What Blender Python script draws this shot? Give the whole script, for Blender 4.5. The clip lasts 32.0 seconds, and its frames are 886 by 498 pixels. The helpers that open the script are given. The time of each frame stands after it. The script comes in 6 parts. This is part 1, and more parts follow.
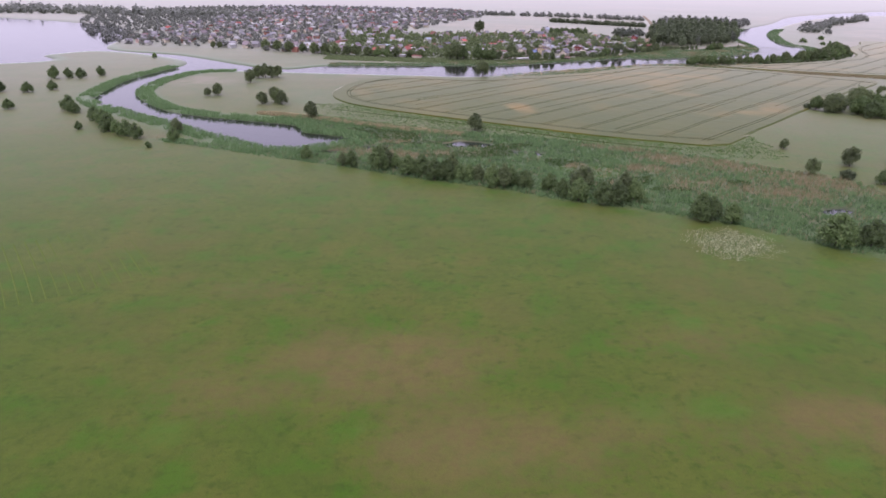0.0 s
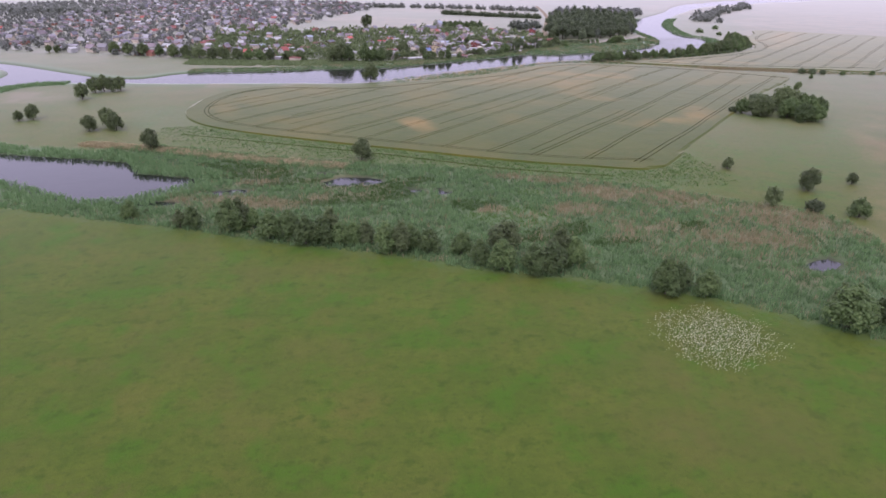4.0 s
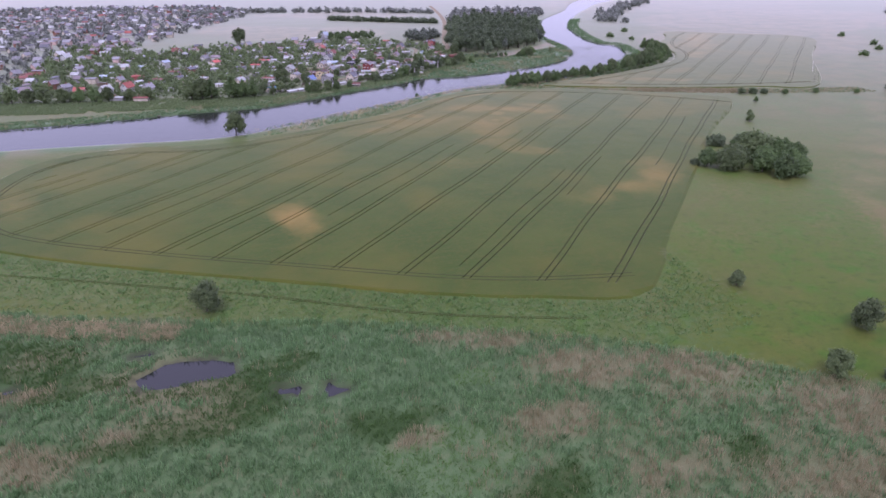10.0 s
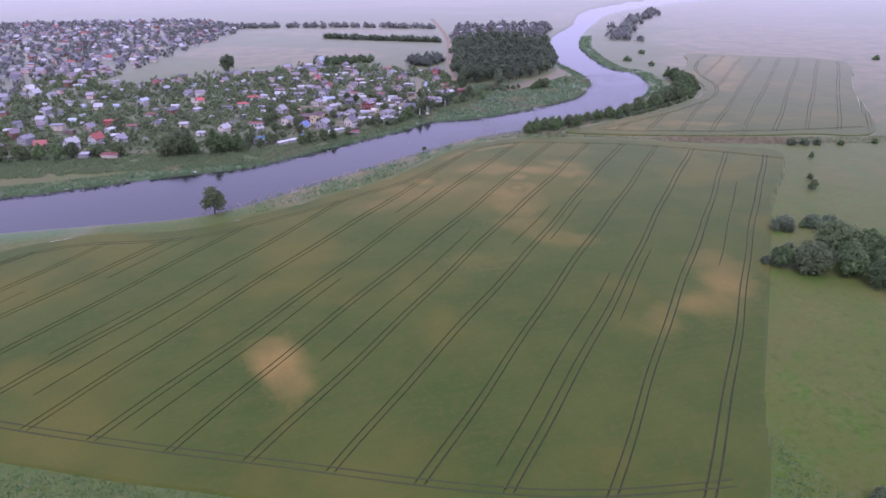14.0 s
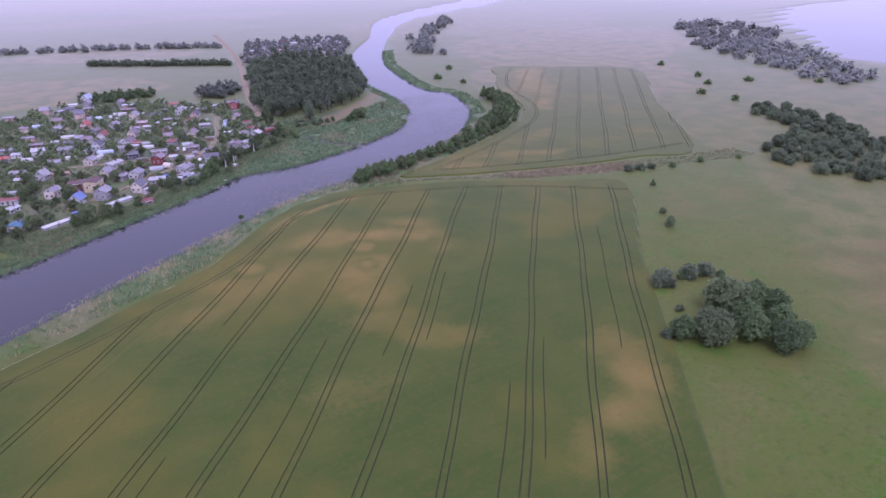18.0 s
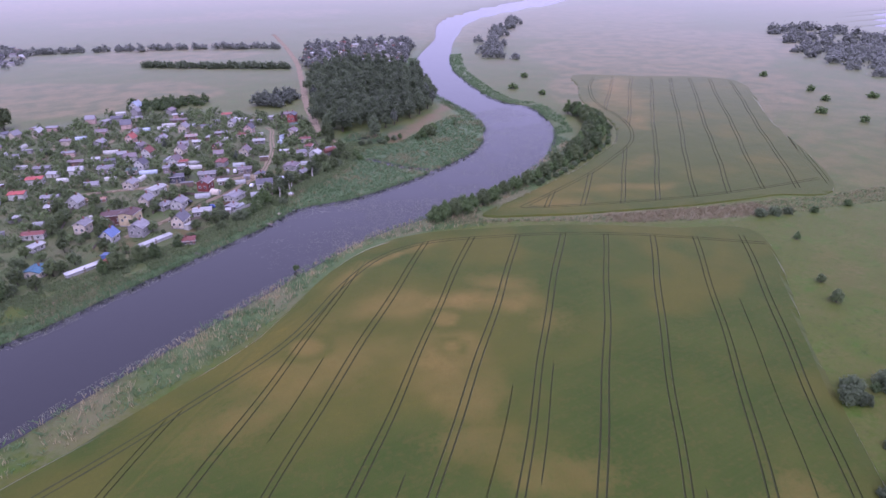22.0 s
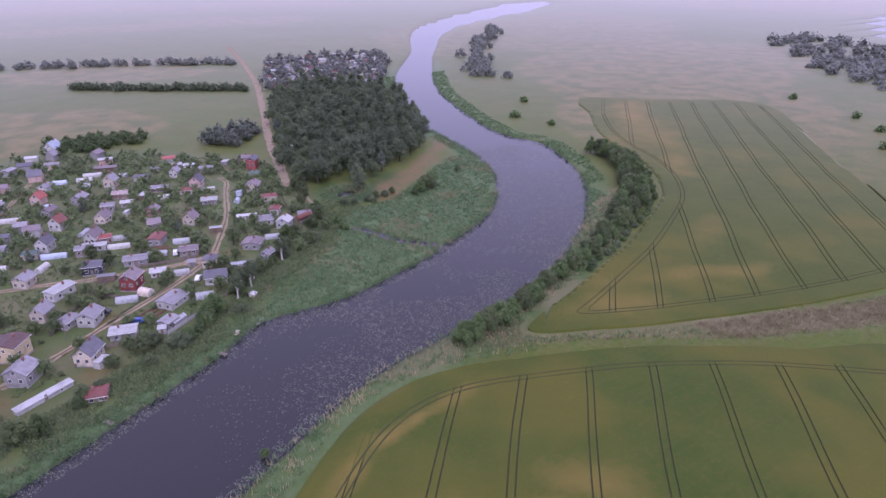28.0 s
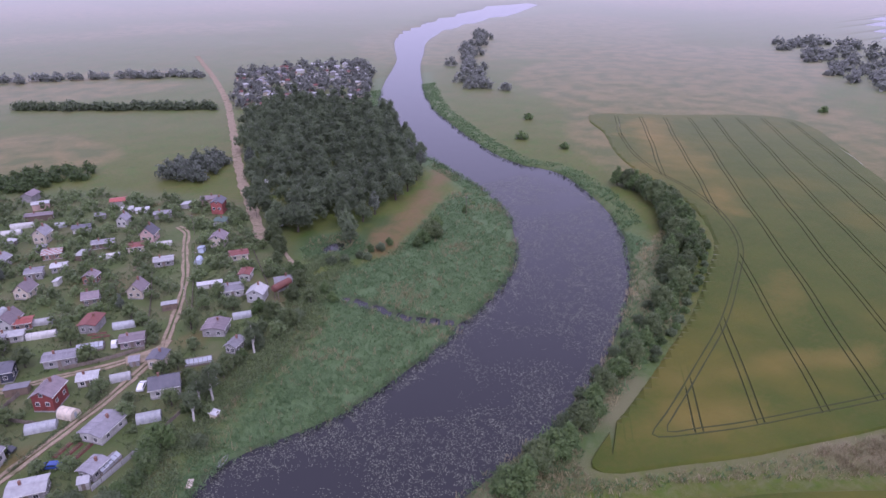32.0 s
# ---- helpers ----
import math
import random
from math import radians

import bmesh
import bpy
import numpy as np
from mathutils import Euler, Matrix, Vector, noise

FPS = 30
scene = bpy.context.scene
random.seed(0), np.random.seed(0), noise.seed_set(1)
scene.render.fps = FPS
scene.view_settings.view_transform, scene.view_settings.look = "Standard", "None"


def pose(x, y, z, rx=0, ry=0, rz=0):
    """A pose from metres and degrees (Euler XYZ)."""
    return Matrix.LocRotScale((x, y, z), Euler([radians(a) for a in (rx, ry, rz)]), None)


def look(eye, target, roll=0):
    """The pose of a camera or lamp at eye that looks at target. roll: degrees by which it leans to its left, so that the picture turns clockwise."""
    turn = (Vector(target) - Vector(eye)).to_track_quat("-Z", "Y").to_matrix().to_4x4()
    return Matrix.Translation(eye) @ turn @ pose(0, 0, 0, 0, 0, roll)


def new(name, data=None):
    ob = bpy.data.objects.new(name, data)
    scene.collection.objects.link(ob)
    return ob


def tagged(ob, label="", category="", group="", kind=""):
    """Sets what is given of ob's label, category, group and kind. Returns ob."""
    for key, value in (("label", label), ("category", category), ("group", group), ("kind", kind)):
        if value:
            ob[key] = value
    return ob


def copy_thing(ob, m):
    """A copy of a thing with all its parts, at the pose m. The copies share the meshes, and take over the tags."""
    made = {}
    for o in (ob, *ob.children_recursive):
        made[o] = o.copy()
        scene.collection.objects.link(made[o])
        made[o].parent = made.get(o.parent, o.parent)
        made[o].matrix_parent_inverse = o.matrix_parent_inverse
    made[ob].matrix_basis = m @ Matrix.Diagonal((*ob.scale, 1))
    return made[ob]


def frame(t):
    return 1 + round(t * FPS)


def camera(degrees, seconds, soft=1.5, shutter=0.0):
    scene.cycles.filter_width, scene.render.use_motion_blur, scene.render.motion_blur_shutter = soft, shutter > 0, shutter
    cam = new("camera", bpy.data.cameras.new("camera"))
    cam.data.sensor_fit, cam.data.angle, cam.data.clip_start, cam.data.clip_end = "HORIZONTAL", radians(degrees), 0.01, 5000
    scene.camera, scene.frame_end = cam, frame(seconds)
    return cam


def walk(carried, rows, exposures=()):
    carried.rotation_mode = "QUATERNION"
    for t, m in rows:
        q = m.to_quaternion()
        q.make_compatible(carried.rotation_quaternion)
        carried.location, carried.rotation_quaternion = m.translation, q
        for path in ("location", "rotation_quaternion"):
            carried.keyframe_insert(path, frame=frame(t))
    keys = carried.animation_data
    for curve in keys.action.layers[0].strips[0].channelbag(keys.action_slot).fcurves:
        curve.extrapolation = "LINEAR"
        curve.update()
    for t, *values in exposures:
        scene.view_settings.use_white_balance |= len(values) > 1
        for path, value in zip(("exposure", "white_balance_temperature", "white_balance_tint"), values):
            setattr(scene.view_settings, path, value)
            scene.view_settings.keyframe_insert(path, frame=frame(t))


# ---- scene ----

cam = camera(66.8, 32.0)
METRES, EYE, TILT, LEAN, TURN = 500.0, 68.25, 0.0, 0.0, 0.0
ROWS = [
    (0.0, 0.0, 0.0, 0.0, 0.28, -22.52, -0.68),
    (0.5, 0.0013, 0.0159, -0.0001, -1.12, -22.59, -0.7),
    (1.0, 0.0027, 0.0318, -0.0002, -2.49, -22.69, -0.73),
    (1.5, 0.004, 0.048, -0.0003, -3.56, -22.77, -0.75),
    (2.0, 0.0055, 0.0641, -0.0003, -4.85, -22.83, -0.78),
    (2.5, 0.0072, 0.0806, -0.0005, -5.93, -22.92, -0.77),
    (3.0, 0.0094, 0.0966, -0.0006, -6.87, -23.02, -0.7),
    (3.5, 0.0117, 0.1125, -0.0007, -7.73, -23.1, -0.63),
    (5.5, 0.0233, 0.176, -0.0001, -10.85, -23.42, -0.25),
    (6.0, 0.0261, 0.1916, 0.0001, -11.64, -23.45, -0.17),
    (6.5, 0.0292, 0.2072, 0.0001, -12.43, -23.49, -0.04),
    (7.0, 0.0324, 0.2226, 0.0003, -13.23, -23.54, 0.06),
    (7.5, 0.0358, 0.2382, 0.0017, -13.99, -23.59, 0.18),
    (8.0, 0.0391, 0.2531, 0.0052, -14.72, -23.68, 0.2),
    (8.5, 0.0424, 0.2678, 0.0091, -15.55, -23.75, 0.19),
    (9.0, 0.0459, 0.2825, 0.0134, -16.19, -23.83, 0.22),
    (9.5, 0.049, 0.2969, 0.0175, -16.82, -23.89, 0.22),
    (10.0, 0.0521, 0.3116, 0.0218, -17.42, -23.95, 0.23),
    (10.5, 0.0549, 0.3262, 0.0262, -17.46, -23.98, 0.24),
    (11.0, 0.0582, 0.3408, 0.0305, -16.72, -24.01, 0.24),
    (11.5, 0.0612, 0.3553, 0.0349, -16.98, -24.03, 0.22),
    (12.0, 0.064, 0.3698, 0.0393, -17.07, -24.05, 0.24),
    (12.5, 0.0666, 0.3845, 0.0433, -17.13, -24.06, 0.24),
    (13.0, 0.0692, 0.3991, 0.0476, -17.18, -24.09, 0.26),
    (13.5, 0.0716, 0.4138, 0.0521, -17.45, -24.11, 0.26),
    (14.0, 0.0746, 0.4285, 0.0563, -17.65, -24.14, 0.33),
    (14.5, 0.0771, 0.4437, 0.0601, -17.73, -24.15, 0.34),
    (16.5, 0.0893, 0.5033, 0.0743, -18.8, -24.3, 0.35),
    (17.0, 0.0915, 0.5153, 0.0756, -25.33, -24.25, 0.35),
    (17.5, 0.0921, 0.529, 0.0759, -33.15, -24.13, 0.35),
    (18.0, 0.0939, 0.5429, 0.0767, -35.2, -24.18, 0.36),
    (18.5, 0.0971, 0.557, 0.0771, -36.25, -24.24, 0.39),
    (19.0, 0.101, 0.571, 0.0774, -37.23, -24.26, 0.4),
    (19.5, 0.105, 0.5851, 0.0777, -37.02, -24.27, 0.4),
    (20.0, 0.11, 0.5993, 0.0776, -35.7, -24.31, 0.4),
    (20.5, 0.1159, 0.614, 0.0775, -33.69, -24.38, 0.36),
    (21.0, 0.1214, 0.6287, 0.0772, -32.66, -24.41, 0.33),
    (21.5, 0.1274, 0.6434, 0.0769, -31.57, -24.44, 0.32),
    (22.0, 0.1329, 0.6583, 0.0765, -30.61, -24.44, 0.28),
    (22.5, 0.1383, 0.6735, 0.0766, -29.97, -24.43, 0.17),
    (23.0, 0.1438, 0.6882, 0.077, -29.66, -24.45, 0.12),
    (23.5, 0.1488, 0.7039, 0.0762, -29.58, -24.39, 0.05),
    (24.0, 0.1543, 0.7193, 0.0759, -29.64, -24.38, 0.07),
    (24.5, 0.1587, 0.7349, 0.0763, -29.73, -24.39, -0.03),
    (25.0, 0.1637, 0.7503, 0.0763, -29.9, -24.38, 0.02),
    (25.5, 0.1688, 0.7656, 0.0764, -31.11, -24.37, -0.0),
    (26.0, 0.1731, 0.7811, 0.0764, -32.2, -24.33, -0.02),
    (26.5, 0.1784, 0.7962, 0.0767, -32.63, -24.32, -0.04),
    (28.5, 0.2001, 0.855, 0.0767, -34.32, -24.25, -0.06),
    (29.0, 0.2061, 0.8697, 0.0759, -34.61, -24.21, 0.04),
    (29.5, 0.2124, 0.8836, 0.0762, -34.82, -24.21, 0.04),
    (30.0, 0.2187, 0.8981, 0.0759, -35.06, -24.2, 0.05),
    (30.5, 0.2252, 0.9121, 0.076, -35.25, -24.22, 0.08),
    (31.0, 0.2319, 0.9264, 0.0758, -35.45, -24.24, 0.09),
    (31.5, 0.2387, 0.9407, 0.0756, -35.61, -24.25, 0.09),
    (32.0, 0.2448, 0.9538, 0.0756, -35.8, -24.27, 0.07),
]
walk(cam, [(t, pose(0, 0, EYE, TILT, LEAN, TURN) @ pose(METRES * x, METRES * y, METRES * z, 90 + pitch, roll, yaw)) for t, x, y, z, yaw, pitch, roll in ROWS],
     exposures=[(0.0, 0.28, 6000, 28), (8.0, 0.34, 5600, 29), (14.0, 0.33, 5230, 43), (19.0, 0.28, 5180, 46), (26.0, 0.25, 5330, 44), (32.0, 0.17, 5400, 39)])

# ---- sky and light: a bright overcast, misty morning ----
world = bpy.data.worlds.new("overcast_sky")
scene.world = world
world.use_nodes = True
_w = world.node_tree
_sky = _w.nodes.new("ShaderNodeTexSky")
_sky.sky_type = "NISHITA"
_sky.sun_disc = False
_sky.sun_elevation, _sky.sun_rotation = radians(48), radians(200)
_sky.air_density, _sky.dust_density, _sky.ozone_density = 1.0, 6.0, 2.5
_cloud = _w.nodes.new("ShaderNodeMix")
_cloud.data_type = "RGBA"
_cloud.inputs[0].default_value = 0.8
_cloud.inputs[7].default_value = (7.9, 7.45, 8.4, 1)
_w.links.new(_sky.outputs[0], _cloud.inputs[6])
_w.links.new(_cloud.outputs[2], _w.nodes["Background"].inputs[0])
_w.nodes["Background"].inputs[1].default_value = 0.13
sun_data = bpy.data.lights.new("sun", "SUN")
sun_data.energy, sun_data.angle, sun_data.color = 1.2, radians(25), (1.0, 0.97, 0.92)
sun = new("sun", sun_data)
sun.matrix_world = look((0, 0, 300), (-0.34 * -220, -0.94 * -220, 0))


# ---- materials ----
def node(nt, kind, **values):
    n = nt.nodes.new(kind)
    for key, value in values.items():
        n.inputs[key].default_value = value
    return n


def blend(nt, fac, a, b):
    n = nt.nodes.new("ShaderNodeMix")
    n.data_type = "RGBA"
    for slot, v in ((0, fac), (6, a), (7, b)):
        if isinstance(v, bpy.types.NodeSocket):
            nt.links.new(v, n.inputs[slot])
        elif slot == 0:
            n.inputs[0].default_value = v
        else:
            n.inputs[slot].default_value = (*v[:3], 1)
    return n.outputs[2]


def sums(nt, op, a, b=0.0, c=0.0):
    n = nt.nodes.new("ShaderNodeMath")
    n.operation = op
    n.use_clamp = op == "MULTIPLY_ADD"
    for slot, v in enumerate((a, b, c)):
        if isinstance(v, bpy.types.NodeSocket):
            nt.links.new(v, n.inputs[slot])
        else:
            n.inputs[slot].default_value = v
    return n.outputs[0]


def grain(nt, place, scale, detail=4.0, low=0.35, high=0.65, rough=0.55):
    n = node(nt, "ShaderNodeTexNoise", Scale=scale, Detail=detail, Roughness=rough)
    nt.links.new(place, n.inputs["Vector"])
    r = nt.nodes.new("ShaderNodeMapRange")
    r.inputs[1].default_value, r.inputs[2].default_value = low, high
    nt.links.new(n.outputs[0], r.inputs[0])
    return r.outputs[0]


def begin(name):
    m = bpy.data.materials.new(name)
    m.use_nodes = True
    nt = m.node_tree
    return m, nt, nt.nodes["Principled BSDF"]


def relief(nt, shader, height, strength, depth):
    b = node(nt, "ShaderNodeBump", Strength=strength, Distance=depth)
    nt.links.new(height, b.inputs["Height"])
    nt.links.new(b.outputs[0], shader.inputs["Normal"])


def haze_gloss(nt, m_shader, amount, rough, ior, bare=None, tint=(1, 1, 1, 1)):
    """A glossy sheen put over a plant cover as haze, stronger at a glancing angle."""
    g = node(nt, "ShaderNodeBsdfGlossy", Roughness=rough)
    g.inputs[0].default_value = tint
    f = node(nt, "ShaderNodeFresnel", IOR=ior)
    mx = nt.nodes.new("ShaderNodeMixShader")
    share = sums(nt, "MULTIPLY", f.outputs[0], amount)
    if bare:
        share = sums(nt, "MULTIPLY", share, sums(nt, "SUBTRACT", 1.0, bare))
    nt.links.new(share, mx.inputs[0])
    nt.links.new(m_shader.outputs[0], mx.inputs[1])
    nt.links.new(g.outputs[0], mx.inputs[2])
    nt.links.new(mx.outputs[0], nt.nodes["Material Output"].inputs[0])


# Strength, roughness and IOR of the gloss that imitates haze.
HAZE, HAZE_ROUGH, HAZE_IOR = 0.86, 0.5, 1.07


def surface(name, a, b, scale=3.0, rough=0.8, bump=0.3, depth=0.02, vary=0.12, fine=25.0, metal=0.0, stain=None):
    """A painted, boarded, plastered or metal surface with grain, stains and a change of tone from piece to piece."""
    m, nt, p = begin(name)
    place = nt.nodes.new("ShaderNodeTexCoord").outputs["Object"]
    coarse, small = grain(nt, place, scale), grain(nt, place, fine)
    colour = blend(nt, coarse, a, b)
    colour = blend(nt, sums(nt, "MULTIPLY", small, 0.35), colour, [0.75 * v for v in a])
    if stain:
        colour = blend(nt, sums(nt, "MULTIPLY", grain(nt, place, scale * 0.4, 6.0, 0.5, 0.7), 0.6), colour, stain)
    info = nt.nodes.new("ShaderNodeObjectInfo")
    h = node(nt, "ShaderNodeHueSaturation")
    nt.links.new(colour, h.inputs["Color"])
    v = nt.nodes.new("ShaderNodeMapRange")
    v.inputs[3].default_value, v.inputs[4].default_value = 1 - vary, 1 + vary
    nt.links.new(info.outputs["Random"], v.inputs[0])
    nt.links.new(v.outputs[0], h.inputs["Value"])
    nt.links.new(h.outputs[0], p.inputs["Base Color"])
    p.inputs["Roughness"].default_value, p.inputs["Metallic"].default_value = rough, metal
    relief(nt, p, small, bump, depth)
    return m


def foliage(name, a, b, c, gloss=0.6, shine=0.35, sheen=0.25, wet=0.5):
    """Leaves: each tuft its own green, some light passing through them."""
    m, nt, p = begin(name)
    geo = nt.nodes.new("ShaderNodeNewGeometry")
    info = nt.nodes.new("ShaderNodeObjectInfo")
    colour = blend(nt, geo.outputs["Random Per Island"], a, b)
    colour = blend(nt, grain(nt, geo.outputs["Position"], 0.35), colour, c)
    h = node(nt, "ShaderNodeHueSaturation")
    nt.links.new(colour, h.inputs["Color"])
    v = nt.nodes.new("ShaderNodeMapRange")
    v.inputs[3].default_value, v.inputs[4].default_value = 0.75, 1.25
    nt.links.new(info.outputs["Random"], v.inputs[0])
    nt.links.new(v.outputs[0], h.inputs["Value"])
    nt.links.new(h.outputs[0], p.inputs["Base Color"])
    # Specular (wet) and sheen grey and lift the crowns, imitating haze.
    p.inputs["Roughness"].default_value, p.inputs["Specular IOR Level"].default_value = gloss, wet
    p.inputs["Sheen Weight"].default_value, p.inputs["Sheen Roughness"].default_value = sheen, 0.5
    t = nt.nodes.new("ShaderNodeBsdfTranslucent")
    nt.links.new(h.outputs[0], t.inputs[0])
    mx = nt.nodes.new("ShaderNodeMixShader")
    mx.inputs[0].default_value = shine
    nt.links.new(p.outputs[0], mx.inputs[1])
    nt.links.new(t.outputs[0], mx.inputs[2])
    nt.links.new(mx.outputs[0], nt.nodes["Material Output"].inputs[0])
    return m


def ground_material():
    m, nt, p = begin("meadow_ground")
    place = nt.nodes.new("ShaderNodeNewGeometry").outputs["Position"]
    big, mid = grain(nt, place, 0.012, 5), grain(nt, place, 0.06, 6, 0.4, 0.62)
    small, blades = grain(nt, place, 0.5, 8, 0.38, 0.62, 0.7), grain(nt, place, 3.5, 5, 0.3, 0.7, 0.7)
    cover = nt.nodes.new("ShaderNodeAttribute")
    cover.attribute_name = "cover"
    land = nt.nodes.new("ShaderNodeAttribute")
    land.attribute_name = "land"
    way = nt.nodes.new("ShaderNodeSeparateColor")
    nt.links.new(cover.outputs["Color"], way.inputs[0])
    way2 = nt.nodes.new("ShaderNodeSeparateColor")
    nt.links.new(land.outputs["Color"], way2.inputs[0])
    grass = blend(nt, mid, (0.066, 0.115, 0.010), (0.095, 0.130, 0.015))
    grass = blend(nt, sums(nt, "MULTIPLY", big, 0.5), grass, (0.112, 0.126, 0.024))
    grass = blend(nt, sums(nt, "MULTIPLY", small, 0.45), grass, (0.058, 0.084, 0.012))
    grass = blend(nt, sums(nt, "MULTIPLY", grain(nt, place, 0.11, 7, 0.50, 0.64), 0.7), grass, (0.052, 0.128, 0.007))
    grass = blend(nt, sums(nt, "MULTIPLY", grain(nt, place, 0.05, 8, 0.54, 0.68, 0.62), 0.5), grass, (0.122, 0.116, 0.024))
    grass = blend(nt, sums(nt, "MULTIPLY", grain(nt, place, 0.3, 6, 0.54, 0.68, 0.65), 0.62), grass, (0.036, 0.072, 0.007))
    grass = blend(nt, sums(nt, "MULTIPLY", grain(nt, place, 0.9, 4, 0.56, 0.68, 0.6), 0.5), grass, (0.046, 0.074, 0.010))
    grass = blend(nt, sums(nt, "MULTIPLY", grain(nt, place, 0.022, 9, 0.5, 0.7, 0.66), 0.55), grass, (0.128, 0.108, 0.032))
    reed = blend(nt, small, (0.092, 0.154, 0.062), (0.116, 0.174, 0.076))
    dry = blend(nt, small, (0.230, 0.196, 0.115), (0.170, 0.158, 0.082))
    soil = blend(nt, small, (0.200, 0.128, 0.058), (0.145, 0.106, 0.042))
    straw = blend(nt, mid, (0.205, 0.165, 0.064), (0.104, 0.116, 0.034))
    lawn = blend(nt, mid, (0.094, 0.130, 0.044), (0.142, 0.146, 0.070))
    sedge = blend(nt, small, (0.030, 0.062, 0.016), (0.050, 0.088, 0.026))
    wild = nt.nodes.new("ShaderNodeAttribute")
    wild.attribute_name = "wild"
    fresh = blend(nt, small, (0.050, 0.150, 0.010), (0.075, 0.165, 0.016))
    lush = nt.nodes.new("ShaderNodeAttribute")
    lush.attribute_name = "lush"
    mud = blend(nt, small, (0.050, 0.045, 0.030), (0.035, 0.034, 0.024))
    colour = grass
    for mask, tone in ((way2.outputs[0], straw), (way2.outputs[1], lawn), (way.outputs[0], reed), (wild.outputs["Fac"], sedge), (way.outputs[1], dry), (way.outputs[2], soil), (lush.outputs["Fac"], fresh), (way2.outputs[2], mud)):
        soft = sums(nt, "MULTIPLY_ADD", sums(nt, "SUBTRACT", small, 0.5), 0.35, mask)
        soft = sums(nt, "MULTIPLY", soft, sums(nt, "GREATER_THAN", mask, 0.02))
        if tone is soil:
            soft = sums(nt, "MULTIPLY", soft, sums(nt, "MULTIPLY_ADD", grain(nt, place, 0.16, 7, 0.36, 0.62, 0.62), 0.7, 0.5))
        colour = blend(nt, soft, colour, tone)
    colour = blend(nt, sums(nt, "MULTIPLY", blades, 0.25), colour, (0.035, 0.050, 0.012))
    nt.links.new(colour, p.inputs["Base Color"])
    p.inputs["Roughness"].default_value = 0.85
    p.inputs["Specular IOR Level"].default_value = 0.12
    relief(nt, p, sums(nt, "ADD", blades, small), 0.5, 0.15)
    # Far ground pales through this gloss, in place of mist in the air.
    haze_gloss(nt, p, HAZE, HAZE_ROUGH, HAZE_IOR, None, (1.0, 0.98, 0.93, 1))
    return m


def crop_material():
    m, nt, p = begin("barley_crop")
    place = nt.nodes.new("ShaderNodeNewGeometry").outputs["Position"]
    cover = nt.nodes.new("ShaderNodeAttribute")
    cover.attribute_name = "cover"
    way = nt.nodes.new("ShaderNodeSeparateColor")
    nt.links.new(cover.outputs["Color"], way.inputs[0])
    mid, small, ears = grain(nt, place, 0.045, 6, 0.4, 0.64), grain(nt, place, 0.6, 8, 0.36, 0.64, 0.7), grain(nt, place, 4.0, 4, 0.3, 0.7)
    along = nt.nodes.new("ShaderNodeMapping")
    along.inputs["Rotation"].default_value = (0, 0, radians(-46.0))
    along.inputs["Scale"].default_value = (0.03, 1.1, 1.0)
    nt.links.new(place, along.inputs["Vector"])
    drill = grain(nt, along.outputs[0], 1.0, 5, 0.36, 0.66, 0.65)
    green = blend(nt, mid, (0.046, 0.079, 0.010), (0.071, 0.097, 0.014))
    green = blend(nt, sums(nt, "MULTIPLY", small, 0.45), green, (0.046, 0.062, 0.013))
    green = blend(nt, sums(nt, "MULTIPLY", drill, 0.35), green, (0.080, 0.092, 0.020))
    ripe = blend(nt, small, (0.300, 0.200, 0.058), (0.195, 0.138, 0.032))
    rut = blend(nt, small, (0.046, 0.054, 0.020), (0.062, 0.064, 0.027))
    yellow = blend(nt, small, (0.150, 0.122, 0.020), (0.104, 0.100, 0.015))
    yellow = blend(nt, sums(nt, "MULTIPLY", drill, 0.3), yellow, (0.078, 0.086, 0.018))
    colour = blend(nt, way.outputs[2], green, yellow)
    colour = blend(nt, sums(nt, "MULTIPLY_ADD", sums(nt, "SUBTRACT", small, 0.5), 0.3, way.outputs[0]), colour, ripe)
    colour = blend(nt, way.outputs[1], colour, rut)
    colour = blend(nt, sums(nt, "MULTIPLY", ears, 0.2), colour, (0.04, 0.05, 0.014))
    nt.links.new(colour, p.inputs["Base Color"])
    p.inputs["Roughness"].default_value = 0.85
    p.inputs["Specular IOR Level"].default_value = 0.12
    relief(nt, p, sums(nt, "ADD", ears, small), 0.5, 0.12)
    # Warm-tinted gloss imitates haze over the crop, weaker in the ruts.
    haze_gloss(nt, p, HAZE, HAZE_ROUGH, HAZE_IOR, sums(nt, "MULTIPLY", way.outputs[1], 0.6), (1.0, 0.97, 0.82, 1))
    return m


def water_material():
    m, nt, p = begin("river_water")
    place = nt.nodes.new("ShaderNodeNewGeometry").outputs["Position"]
    p.inputs["Base Color"].default_value = (0.017, 0.017, 0.018, 1)
    p.inputs["Roughness"].default_value = 0.09
    p.inputs["IOR"].default_value = 1.33
    p.inputs["Specular IOR Level"].default_value = 0.78
    relief(nt, p, sums(nt, "ADD", grain(nt, place, 0.9, 4), sums(nt, "MULTIPLY", grain(nt, place, 0.15, 3), 2.0)), 0.10, 0.06)
    return m


